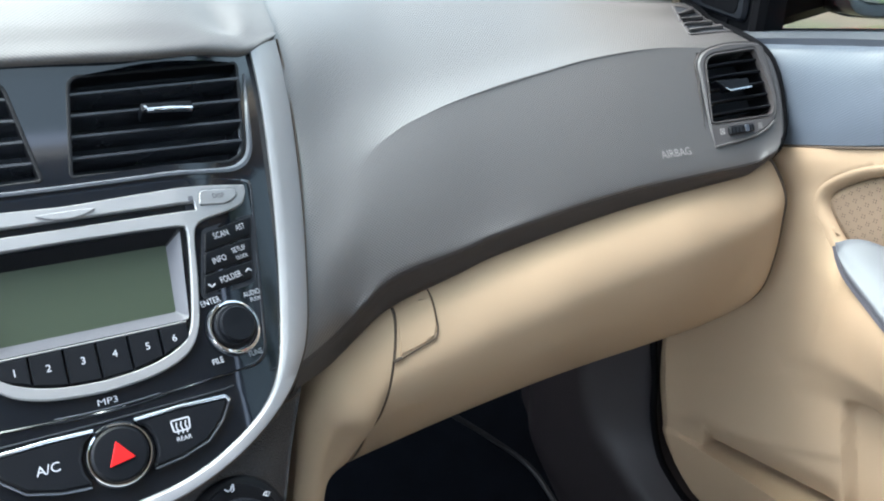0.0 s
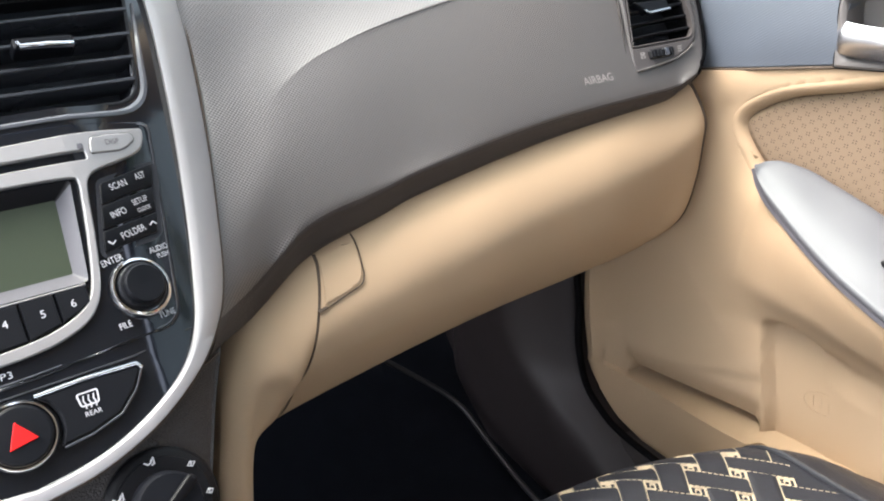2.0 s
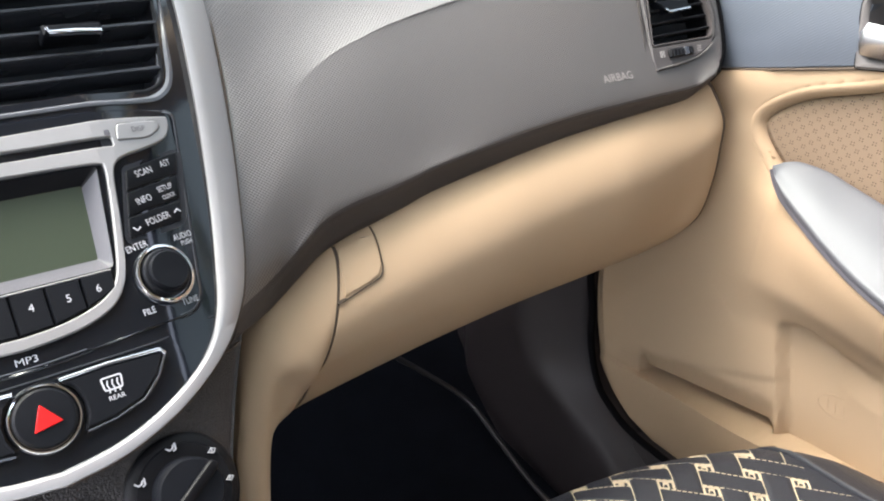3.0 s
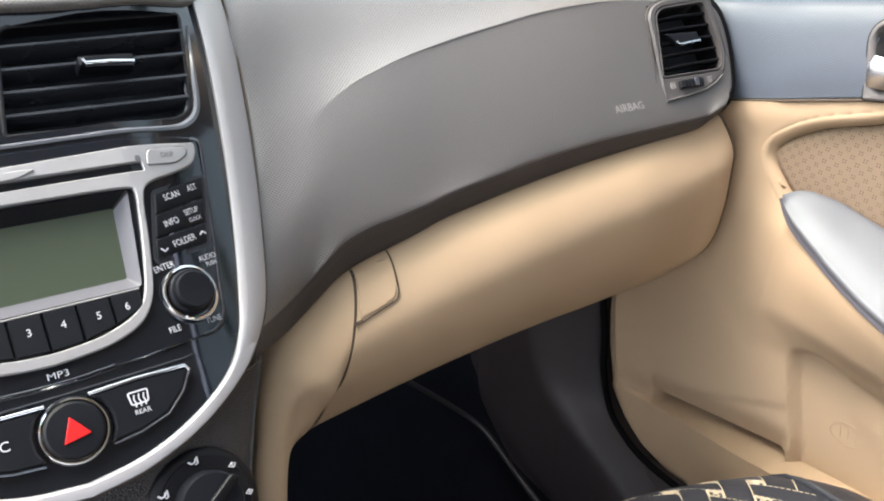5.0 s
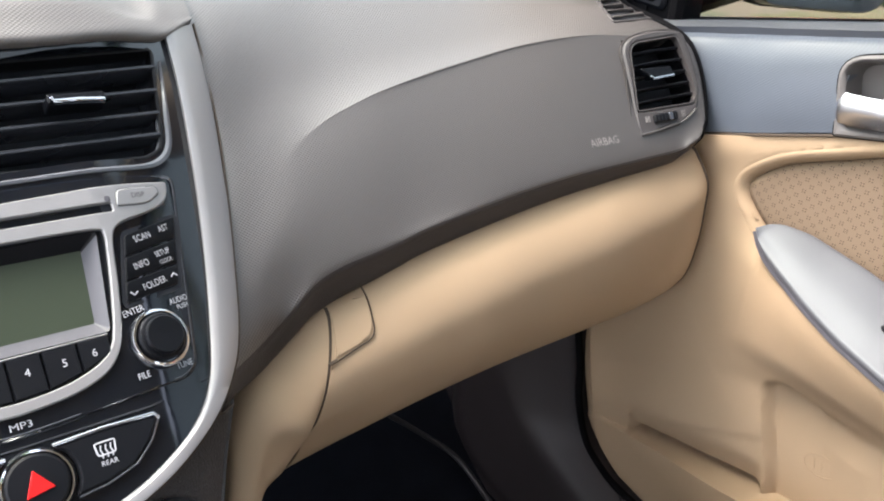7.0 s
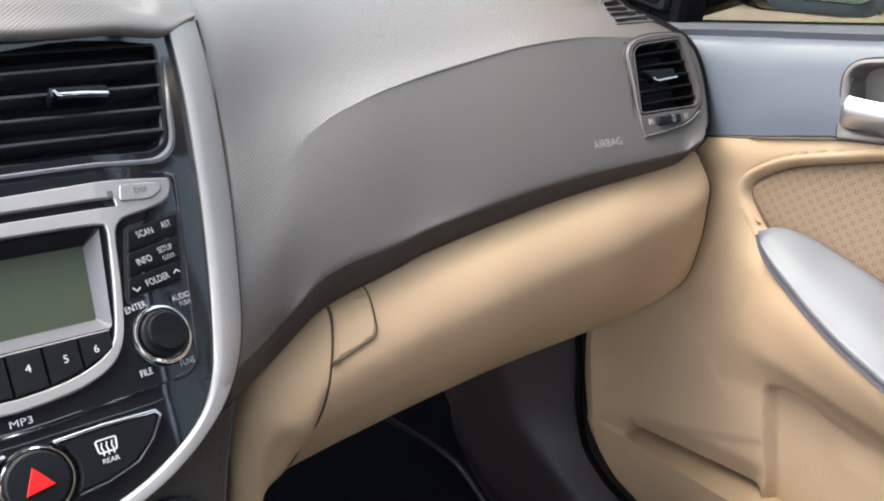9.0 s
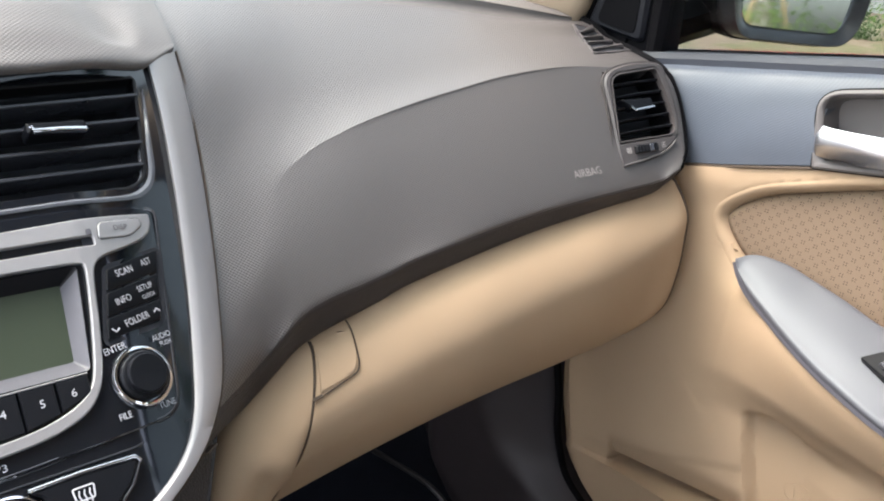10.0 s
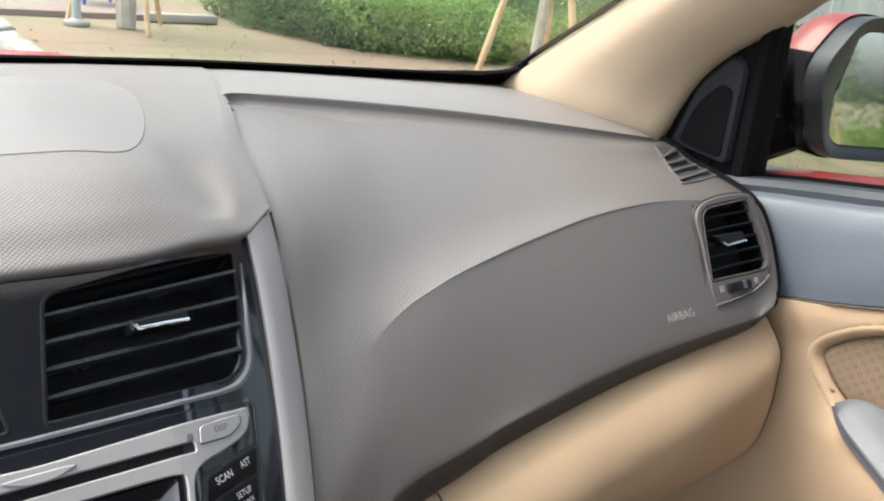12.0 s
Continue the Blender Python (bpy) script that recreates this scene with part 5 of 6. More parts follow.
# silver armrest trim with a window switch
ys = [0.0245, 0.022, 0.016, 0.004, -0.012, -0.032, -0.053, -0.089, -0.121, -0.155, -0.20, -0.26, -0.34, -0.43]
rows = []
for y in ys:
    a = Vector((table(TRIM_X, y), y, table(TRIM_LOW, y)))
    yu = y + 0.012 * smoothstep(0.03, -0.03, y)
    b = Vector((min(table([(-0.45, 0.672), (-0.103, 0.677), (-0.043, 0.681), (-0.014, 0.680), (0.012, 0.672), (0.024, 0.656)], yu), 0.69), yu, table(TRIM_UP, yu)))
    k = 0.2 + 0.8 * smoothstep(0.026, -0.004, y)
    n = Vector((-0.75, 0.1, 0.65)) * k
    rows.append([a + Vector((0.008, 0, -0.008)) * k, a + Vector((-0.001, 0, -0.006)) * k, a + Vector((-0.004, 0, 0.001)) * k, a.lerp(b, 0.10) + n * 0.0045, a.lerp(b, 0.4) + n * 0.006, a.lerp(b, 0.75) + n * 0.005, b + n * 0.003, b + n * -0.004])
arm_rows = surface(rows, 4, 4)
part("armrest_trim", shell(arm_rows, (0.006, 0, -0.004)), SATIN, door, "satin silver armrest trim")
part("trim_edge", sweep([r[5] + Vector((0.0015, 0, -0.0015)) for r in arm_rows], bar(0.0030, 0.0075), up=(0, 0, 1)), LCD_RIM, door, "dark grey under edge of the armrest")
SW = Vector((0.640, -0.128, 0.712))
SU, SV = Vector((-0.30, -0.95, -0.10)).normalized(), Vector((0.80, -0.22, 0.55)).normalized()
SN = SU.cross(SV).normalized()
SN = SN if SN.z > 0 else -SN


def switch_face(u, v, n):
    return SW + SU * u + SV * v + SN * n


sw = part("window_switch", slab(rounded([(-0.010, -0.008), (0.045, -0.010), (0.045, 0.016), (0.002, 0.016)], 0.004), switch_face, -0.006, 0.0022, edge=0.001), BLACK, door, "black window switch")
part("rocker", slab(rounded([(0.006, -0.004), (0.036, -0.005), (0.036, 0.011), (0.008, 0.011)], 0.003), switch_face, 0.001, 0.006, edge=0.0015), DARK_CHROME, sw)


# slate upper panel, sill and handle
def top_z(y):
    return table([(-0.6, 0.985), (-0.3, 0.968), (-0.034, 0.934), (0.155, 0.898), (0.25, 0.88)], y)


def slate_shift(y):
    """The panel draws back behind the dashboard's end."""
    return 0.016 * smoothstep(0.05, 0.15, y)


rows = []
for i in range(46):
    y = 0.205 - 0.018 * i
    zl, zt = table(Z_LINE, y), top_z(y)
    xb = door_x(y, 0.8) - 0.005 + slate_shift(y)
    rows.append([(xb + 0.012, y, zl - 0.001), (xb - 0.001, y, zl + 0.001), (xb - 0.003, y, zl + 0.006), (xb - 0.004, y, zl + (zt - zl) * 0.35), (xb - 0.001, y, zl + (zt - zl) * 0.7), (xb + 0.004, y, zt - 0.012), (xb + 0.010, y, zt - 0.004), (xb + 0.020, y, zt)])
slate_rows = surface(rows, 3, 4)
BZ = Vector((0.690, -0.052, 0.879))


def in_bezel(p):
    d = p - BZ
    u, v = -d.y, d.z + 0.25 * d.y
    return -0.040 - 0.2 * (v + 0.02) < u < 0.063 and -0.0205 < v < 0.0405


part("upper_panel", shell(slate_rows, (0.018, 0, 0), in_bezel), DOOR_GREY, door, "slate-grey grained upper panel")
part("panel_gap", sweep([Vector((r[1][0] - 0.0005, r[1][1], r[1][2] - 0.0015)) for r in rows], bar(0.004, 0.0026), up=(0, 0, 1)), SEAM, door)
part("sill", sweep([Vector((door_x(y, 0.8) + 0.028 + slate_shift(y), y, top_z(y) + 0.001)) for y in [0.27 - 0.04 * i for i in range(22)]], [(-0.016, -0.010), (0.016, -0.010), (0.018, 0.004), (0.012, 0.010), (-0.008, 0.010), (-0.017, 0.004)], up=(0, 0, 1)), SILL, door, "dark slate window sill")
part("weather_strip", sweep([Vector((door_x(y, 0.8) + 0.052 + slate_shift(y), y, top_z(y) + 0.006)) for y in [0.27 - 0.04 * i for i in range(22)]], bar(0.012, 0.014), up=(0, 0, 1)), RUBBER, door)


def bezel_face(u, v, n):
    """u rearward, v up, n into the cabin."""
    y = BZ.y - u
    return Vector((door_x(y, 0.8) - 0.008 - n, y, BZ.z + v + u * 0.25))


bz_out = rounded([(-0.0435, -0.0275), (0.070, -0.034), (0.070, 0.047), (-0.0585, 0.045)], [0.003, 0.01, 0.02, 0.022], 6)
bz_in = rounded([(-0.0370, -0.0195), (0.062, -0.027), (0.062, 0.040), (-0.0515, 0.0395)], [0.006, 0.01, 0.015, 0.016], 6)
handle = part("handle_bezel", slab(bz_out, bezel_face, -0.004, 0.0035, holes=[bz_in], edge=0.0025), BEZEL, door, "grey-taupe handle surround")
part("gap", ribbon(bz_out, 0.0026, bezel_face, -0.004, 0.0006, closed=True), RUBBER, handle)
bm = bmesh.new()
a = [bm.verts.new(bezel_face(u, v, 0.001)) for u, v in bz_in]
b = [bm.verts.new(bezel_face(u * 0.96, v * 0.9, -0.026)) for u, v in bz_in]
for i in range(len(a)):
    bm.faces.new((a[i - 1], a[i], b[i], b[i - 1]))
bm.faces.new(b)
part("cup", bm, BEZEL, handle)
lev = [bezel_face(u, v, n) for u, v, n in ((-0.0462, 0.0035, -0.002), (-0.0425, 0.0020, 0.002), (-0.030, -0.0005, 0.005), (-0.005, -0.0045, 0.007), (0.025, -0.0085, 0.006), (0.055, -0.010, 0.002))]
bm = sweep(spline(lev, 6), [(-0.003, -0.0150), (0.0015, -0.0165), (0.0045, -0.0070), (0.0050, 0.0020), (0.0015, 0.0105), (-0.004, 0.0070)], up=(0, 0, 1))
part("lever", bm, SOFT_CHROME, handle, "chrome door lever")

# outer skin, window and mirror corner
part("outer_skin", sweep([Vector((0.800, y, top_z(y) - 0.004)) for y in [0.50 - 0.05 * i for i in range(25)]], [(-0.034, -0.004), (-0.036, 0.008), (-0.02, 0.014), (0.02, 0.004), (0.045, -0.03), (0.05, -0.30), (0.03, -0.60), (0.02, -0.60), (0.03, -0.3), (0.02, -0.03)], up=(0, 0, 1)), PAINT, door, "red painted outer skin")
win = part("window", shell([[(0.738 - 0.28 * (z - 0.9), y, z) for z in (0.90, 1.0, 1.1, 1.2, 1.30)] for y in (0.21, 0.0, -0.3, -0.7)], (0.004, 0, 0)), SIDE, door, "clear side window")
win.visible_shadow = False


def sail_face(u, v, n):
    return Vector((0.700 - 0.10 * (v - 0.9) - n, u, v))


sail_out = [(0.335, 0.895), (0.192, 0.893), (0.194, 0.96), (0.196, 1.085), (0.235, 1.055), (0.268, 1.018), (0.290, 0.985), (0.304, 0.95)]
sail = part("mirror_corner", slab(sail_out, sail_face, -0.03, 0.0, edge=0.003), SAIL, door, "black triangular corner trim")
part("speaker_cover", slab(rounded([(0.296, 0.912), (0.216, 0.905), (0.214, 1.012), (0.232, 1.022), (0.268, 0.985)], 0.01), sail_face, -0.002, 0.006, edge=0.004), SPEAKER, sail, "dark blue-grey cover")
part("recess", slab(rounded([(0.282, 0.918), (0.226, 0.912), (0.224, 0.985), (0.240, 0.990), (0.266, 0.962)], 0.01), sail_face, 0.004, 0.0068, edge=0.001), SAIL, sail)
part("division_bar", sweep([Vector((0.704, 0.203, 0.90)), Vector((0.694, 0.201, 0.99)), Vector((0.684, 0.199, 1.085))], bar(0.020, 0.020), up=(0, 1, 0)), RUBBER, door, "black window division bar")
part("window_frame", sweep(spline([(0.684, 0.19, 1.078), (0.672, 0.115, 1.128), (0.658, 0.0, 1.20), (0.64, -0.15, 1.262), (0.625, -0.32, 1.296), (0.62, -0.62, 1.305)], 6), bar(0.035, 0.014), up=(-0.6, 0, -0.8)), SAIL, door, "black window frame")

# ---- door mirror
mirror = thing("door_mirror", (0.9, 0.22, 0.90), "red and black door mirror outside the window", "mirror")
MO = Vector((0.930, 0.176, 0.990))
MU, MV = Vector((0.955, -0.295, 0.0)).normalized(), Vector((0.0, 0.085, 1.0)).normalized()
MN = MU.cross(MV).normalized()
MN = MN if MN.y < 0 else -MN


def mirror_face(u, v, n):
    return MO + MU * u + MV * v + MN * n


glass_line = rounded([(-0.084, -0.062), (0.085, -0.067), (0.104, 0.010), (0.094, 0.060), (-0.066, 0.066), (-0.088, -0.01)], [0.022, 0.03, 0.03, 0.03, 0.02, 0.03], 7)
house_line = rounded([(-0.100, -0.076), (0.092, -0.082), (0.112, 0.010), (0.100, 0.072), (-0.078, 0.082), (-0.130, 0.020)], [0.026, 0.04, 0.04, 0.04, 0.03, 0.03], 7)
part("glass", slab(glass_line, mirror_face, -0.006, 0.0, edge=0.001), MIRROR, mirror, "mirror glass")
bm = bmesh.new()
rings = [[bm.verts.new(mirror_face(a[0] + (b[0] - a[0]) * t, a[1] + (b[1] - a[1]) * t, n)) for a, b in zip(house_line, glass_line)] for t, n in ((0.0, -0.030), (0.0, 0.008), (0.05, 0.014), (0.14, 0.014), (0.90, 0.002), (1.0, -0.004))]
for a, b in zip(rings, rings[1:]):
    for i in range(len(a)):
        bm.faces.new((a[i - 1], a[i], b[i], b[i - 1]))
part("housing", bm, MIRROR_TRIM, mirror, "grey mirror housing")
for name, upper, mat, label in (("cap", True, PAINT, "red painted cap"), ("shell", False, SAIL, "black lower shell")):
    bm = bmesh.new()
    prev = None
    for k in range(9):
        t = k / 8
        s = math.cos(t * math.pi / 2) ** 0.55 if k < 8 else 0.25
        ring = [(u, v, bm.verts.new(mirror_face(u * s * 1.02 - 0.020 * math.sin(t * math.pi), v * s * 1.03 + 0.012 * t, -0.012 - 0.10 * t))) for u, v in house_line]
        if prev:
            for i in range(len(ring)):
                if ((ring[i][1] + ring[i - 1][1]) / 2 > 0.036) == upper:
                    bm.faces.new((prev[i - 1][2], prev[i][2], ring[i][2], ring[i - 1][2]))
        prev = ring
    bmesh.ops.delete(bm, geom=[v for v in bm.verts if not v.link_faces], context="VERTS")
    part(name, bm, mat, mirror, label)
part("arm", sweep(spline([(0.70, 0.265, 0.905), (0.76, 0.258, 0.912), (0.82, 0.25, 0.925), (0.88, 0.24, 0.94)], 4), bar(0.05, 0.05), up=(0, 0, 1)), SAIL, mirror, "black mirror arm")

# ---- windscreen and its pillar
RAKE = Vector((0, -0.866, 0.5))
BASE = [(-0.70, 0.545), (-0.54, 0.575), (-0.39, 0.604), (-0.27, 0.628), (-0.05, 0.640), (0.05, 0.640), (0.15, 0.636), (0.27, 0.628), (0.39, 0.604), (0.54, 0.572), (0.635, 0.552), (0.70, 0.538)]


def screen_point(x, s):
    """On the glass: s metres up its slope from the dashboard, along the line that starts at x."""
    y = table(BASE, x)
    p = Vector((x, y, 0.930)) + RAKE * s
    p.x *= 1 - 0.10 * s
    p.z -= 0.05 * s * s
    return p


windscreen = thing("windscreen", (0, 0.55, 0.93), "clear windscreen with a black edge band", "windscreen")
xs = [-0.70 + 1.40 * i / 28 for i in range(29)]
glass = part("glass", shell([[screen_point(x, s) for s in (0.0, 0.1, 0.25, 0.4, 0.55, 0.70, 0.82)] for x in xs], (0, 0.003, 0.004)), SCREEN, windscreen)
glass.visible_shadow = False
part("edge_band", shell([[screen_point(x, s) + Vector((0, -0.003, -0.005)) for s in (0.0, 0.018, 0.040)] for x in xs], (0, -0.002, -0.002)), RUBBER, windscreen, "black band along the lower edge")

pillar = thing("windscreen_pillar", (0.66, 0.35, 0.92), "smooth beige trim on the windscreen pillar", "pillar trim")
G = [(0.660, 0.575, 0.895), (0.645, 0.520, 0.935), (0.640, 0.455, 0.981), (0.634, 0.375, 1.032), (0.628, 0.310, 1.075), (0.620, 0.250, 1.114), (0.600, 0.10, 1.205), (0.57, -0.05, 1.275), (0.54, -0.12, 1.30)]
DD = [(0.690, 0.320, 0.880), (0.682, 0.302, 0.920), (0.684, 0.288, 0.954), (0.684, 0.268, 0.989), (0.680, 0.238, 1.019), (0.676, 0.195, 1.050), (0.655, 0.06, 1.155), (0.62, -0.10, 1.245), (0.60, -0.18, 1.28)]
rows = []
for g, d in zip(G, DD):
    g, d = Vector(g), Vector(d)
    inw = Vector((-0.80, -0.45, 0.1)).normalized()
    rows.append([g + Vector((0.02, 0.01, 0.004)), g, g.lerp(d, 0.12) + inw * 0.012, g.lerp(d, 0.35) + inw * 0.026, g.lerp(d, 0.65) + inw * 0.026, g.lerp(d, 0.88) + inw * 0.013, d, d + Vector((0.02, 0.0, 0.0))])
part("trim", shell(surface(rows, 5, 4), (0.012, 0.004, 0.004)), PILLAR, pillar)
part("screen_seal", sweep([Vector(p) + Vector((-0.001, 0.004, 0.004)) for p in spline(G[1:], 5)], bar(0.006, 0.006), up=(0, 0, 1)), RUBBER, windscreen, "black seal along the pillar")
near_a, near_b, near_c = screen_point(0.582, 0.037) + Vector((0, -0.003, -0.005)), Vector((0.641, 0.478, 0.964)), Vector((0.646, 0.510, 0.944))
bend_line = [near_a.lerp(near_c, t).lerp(near_c.lerp(near_b, t), t) for t in [i / 10 for i in range(11)]]
part("corner_band", shell([[p, p.lerp(near_c, 0.5), near_c + (p - near_c) * 0.02] for p in bend_line], (0, 0.003, 0.003)), RUBBER, windscreen, "rounded black corner of the edge band")


# ---- footwell and cabin
floor = part("floor", shell([[(x, y, 0.19 + 0.22 * smoothstep(0.30, 0.62, y)) for y in (-2.2, -0.6, -0.2, 0.1, 0.3, 0.4, 0.5, 0.62)] for x in (-0.72, -0.3, 0.0, 0.3, 0.72)], (0, 0, -0.03)), CARPET)
tagged(floor, "black carpet on the car's floor", "floor", kind="structure")
wall = part("firewall", shell([[(x, 0.60 + 0.04 * s, 0.36 + 0.56 * s) for s in (0, 0.5, 1)] for x in (-0.72, 0, 0.72)], (0, 0.03, 0)), CARPET)
tagged(wall, "black-lined wall behind the footwell", "wall", kind="structure")
kick = thing("kick_panel", (0.66, 0.3, 0.2), "charcoal plastic kick panel beside the footwell", "trim panel")
rows = []
for z, y0, y1 in ((0.18, -0.16, 0.36), (0.25, -0.06, 0.37), (0.32, 0.06, 0.38), (0.35, 0.125, 0.385), (0.38, 0.168, 0.39), (0.44, 0.195, 0.40), (0.52, 0.21, 0.42), (0.62, 0.225, 0.46), (0.75, 0.24, 0.5)):
    rows.append([(0.668, y0 + 0.005, z), (0.656, y0 + 0.015, z), (0.640, y0 + 0.05, z), (0.628, y0 + 0.09, z), (0.626, (y0 + y1) / 2 + 0.02, z), (0.64, y1, z), (0.66, y1 + 0.06, z)])
part("panel", shell(surface(rows, 4, 4), (0.01, 0, 0)), KICK, kick)
part("door_seal", sweep(spline([(0.658, -0.30, 0.338), (0.658, 0.02, 0.338), (0.659, 0.10, 0.340), (0.660, 0.139, 0.352), (0.660, 0.167, 0.373), (0.660, 0.190, 0.42), (0.660, 0.200, 0.47), (0.658, 0.213, 0.52), (0.656, 0.23, 0.62)], 6), disc(0.0045, 10), up=(1, 0, 0)), RUBBER, kick, "black rubber door seal")
cable = part("cable", sweep(spline([(0.42, 0.50, 0.38), (0.50, 0.44, 0.315), (0.56, 0.40, 0.27), (0.605, 0.345, 0.235), (0.605, 0.27, 0.215), (0.595, 0.19, 0.208), (0.59, 0.10, 0.205)], 8), disc(0.0040, 10)), CABLE)
tagged(cable, "dark grey cable along the footwell's edge", "cable")

hinge = part("body_post", box((0.690, 0.226, 0.18), (0.742, 0.52, 0.86)), RUBBER)
tagged(hinge, "black body post ahead of the door", "body post", kind="structure")
sill = part("door_sill", bevelled(box((0.655, -1.2, 0.10), (0.80, 0.45, 0.335)), 0.01), KICK)
tagged(sill, "charcoal plastic door sill", "sill", kind="structure")

# ---- passenger's seat: black leather cushion, woven middle with cream stitching
seat = thing("passenger_seat", (0.42, -0.3, 0.2), "black leather car seat with cream-stitched woven pattern", "seat")


def seat_point(u, v, n):
    """u across from the seat's middle (-1 to 1), v back from its front edge in metres, down the front when negative."""
    x = 0.357 + u * (0.34 if u > 0 else 0.24)
    bow = 0.116 - (x - 0.34) ** 2
    bolster = 0.006 * math.exp(-((abs(u) - 0.80) / 0.16) ** 2) * smoothstep(-0.02, 0.12, v)
    r = 0.060
    if v < 0:
        s = -v
        ang = min(s / r, 1.35)
        y, z = -r * math.sin(ang), -r * (1 - math.cos(ang))
        extra = max(0.0, s - 1.35 * r)
        z -= extra
        nn = Vector((0, math.sin(ang), math.cos(ang)))
        y = -y
    else:
        y, z, nn = -v, 0.010 * smoothstep(0, 0.2, v) - 0.02 * smoothstep(0.2, 0.5, v), Vector((0, 0, 1))
    round_off = 0.045 * smoothstep(0.62, 1.05, abs(u)) ** 2
    return Vector((x, -0.176 + bow + y, 0.508 + z + bolster - round_off)) + nn * n


us = [-1.0, -0.98, -0.95, -0.9, -0.84, -0.78, -0.72, -0.66, -0.5, -0.3, -0.1, 0.1, 0.3, 0.5, 0.66, 0.72, 0.78, 0.84, 0.9, 0.95, 0.98, 1.0]
vs = [-0.24, -0.16, -0.11, -0.08, -0.065, -0.05, -0.035, -0.02, -0.01, 0, 0.02, 0.05, 0.1, 0.16, 0.24, 0.34, 0.46]
part("cushion", shell([[seat_point(u, v, 0) for v in vs] for u in us], (0, -0.01, -0.06)), LEATHER, seat, "black leather cushion")
part("base", bevelled(box((0.16, -0.58, 0.20), (0.58, -0.16, 0.46)), 0.03), LEATHER, seat)
part("backrest", bevelled(box((0.15, -0.80, 0.45), (0.59, -0.62, 1.06)), 0.06, 4), LEATHER, seat, "black leather backrest")


def seat_cloth(a, b, n):
    """The woven field, a across in metres from the seat's middle, b back from the front edge."""
    return seat_point(a / (0.34 if a > 0 else 0.24), b, n)


# straps woven at right angles round small squares, the whole weave turned on the seat
PITCH, LONG, SHORT, TURN = 0.0350, 0.0480, 0.0220, radians(55)
FIELD = (-0.195, 0.232, -0.115, 0.30)


def woven(p, q, n):
    """Along (p) and across (q) the weave."""
    return seat_cloth(p * math.cos(TURN) + q * math.sin(TURN), -p * math.sin(TURN) + q * math.cos(TURN) - 0.012, n)


def ab(p, q):
    return p * math.cos(TURN) + q * math.sin(TURN), -p * math.sin(TURN) + q * math.cos(TURN) - 0.012


def in_field(p, q):
    a, b = ab(p, q)
    return FIELD[0] < a < FIELD[1] and FIELD[2] < b < FIELD[3]


def clipped(poly):
    """The part of an outline that lies short of the bolster's seam."""
    out = []
    for (p, q), (r, t) in zip(poly, poly[1:] + poly[:1]):
        d, e = FIELD[1] - ab(p, q)[0], FIELD[1] - ab(r, t)[0]
        if d >= 0:
            out.append((p, q))
        if d * e < 0:
            k = d / (d - e)
            out.append((p + (r - p) * k, q + (t - q) * k))
    return out


for j in range(-11, 12):
    for i in range(-11, 12):
        p0, q0 = i * PITCH, j * PITCH
        if not in_field(p0, q0):
            continue
        w, h = (LONG, SHORT) if (i + j) % 2 else (SHORT, LONG)
        line = [(p0 - w / 2, q0 - h / 2), (p0 + w / 2, q0 - h / 2), (p0 + w / 2, q0 + h / 2), (p0 - w / 2, q0 + h / 2)]
        part("strap", slab(clipped(rounded(line, 0.002, 2)), woven, -0.002, 0.0024, cuts=[("v", q0 + (k - 2.5) * 0.0105) for k in range(6)] + [("u", p0 + (k - 2.5) * 0.0105) for k in range(6)], edge=0.0016), LEATHER, seat)
        for k in ((0, 2) if w > h else (1, 3)):
            bm = bmesh.new()
            p, q = Vector(line[k]), Vector(line[(k + 1) % 4])
            m = round((q - p).length / 0.0043)
            for n in range(m):
                c = p.lerp(q, (n + 0.16) / m), p.lerp(q, (n + 0.84) / m)
                if ab(*c[1])[0] > FIELD[1]:
                    continue
                piece = ribbon([tuple(c[0]), tuple(c[1])], 0.00045, woven, -0.001, 0.0022)
                tmp = bpy.data.meshes.new("stitch")
                piece.to_mesh(tmp)
                piece.free()
                bm.from_mesh(tmp)
                bpy.data.meshes.remove(tmp)
            part("stitching", bm, THREAD, seat)
        c = (p0 + PITCH / 2, q0 + PITCH / 2)
        r = 0.0054
        key = [(-r, r), (r, r), (r, -r), (-r, -r), (-r, r * 0.32), (r * 0.36, r * 0.32), (r * 0.36, -r * 0.36), (-r * 0.35, -r * 0.36)]
        if in_field(*c) and ab(*c)[0] < FIELD[1] - 0.008:
            part("scroll", ribbon([(c[0] + x, c[1] + y) for x, y in key], 0.0005, woven, -0.001, 0.0024), THREAD, seat)
part("piping", sweep([seat_point(0.708, v, 0.001) for v in vs[2:]], disc(0.003, 8), up=(1, 0, 0)), LEATHER, seat)

# ---- the rest of the cabin, out of sight, that shades it
roof = part("ceiling", shell([[(x, y, 1.36 - 0.06 * x * x - 0.03 * smoothstep(0.3, -0.1, -y - 0.3)) for y in (-0.11, -0.4, -0.9, -1.4, -1.9)] for x in (-0.58, -0.3, 0, 0.3, 0.58)], (0, 0, 0.03)), LINER)
tagged(roof, "beige cloth headliner", "ceiling", kind="structure")
for name, pts in (("wall_right", [(0.74, -0.62), (0.74, -2.2)]), ("wall_left", [(-0.74, -0.95), (-0.74, -2.2)])):
    (x, y0), (_, y1) = pts
    w = part(name, box((min(x, x * 1.05), y1, 0.15), (max(x, x * 1.05), y0, 0.93)), BEIGE, None)
    tagged(w, "plain beige side trim of the rear cabin", "wall", kind="structure")
lw = part("wall_front", box((-0.78, -0.95, 0.15), (-0.74, 0.62, 0.28)), BEIGE, None)
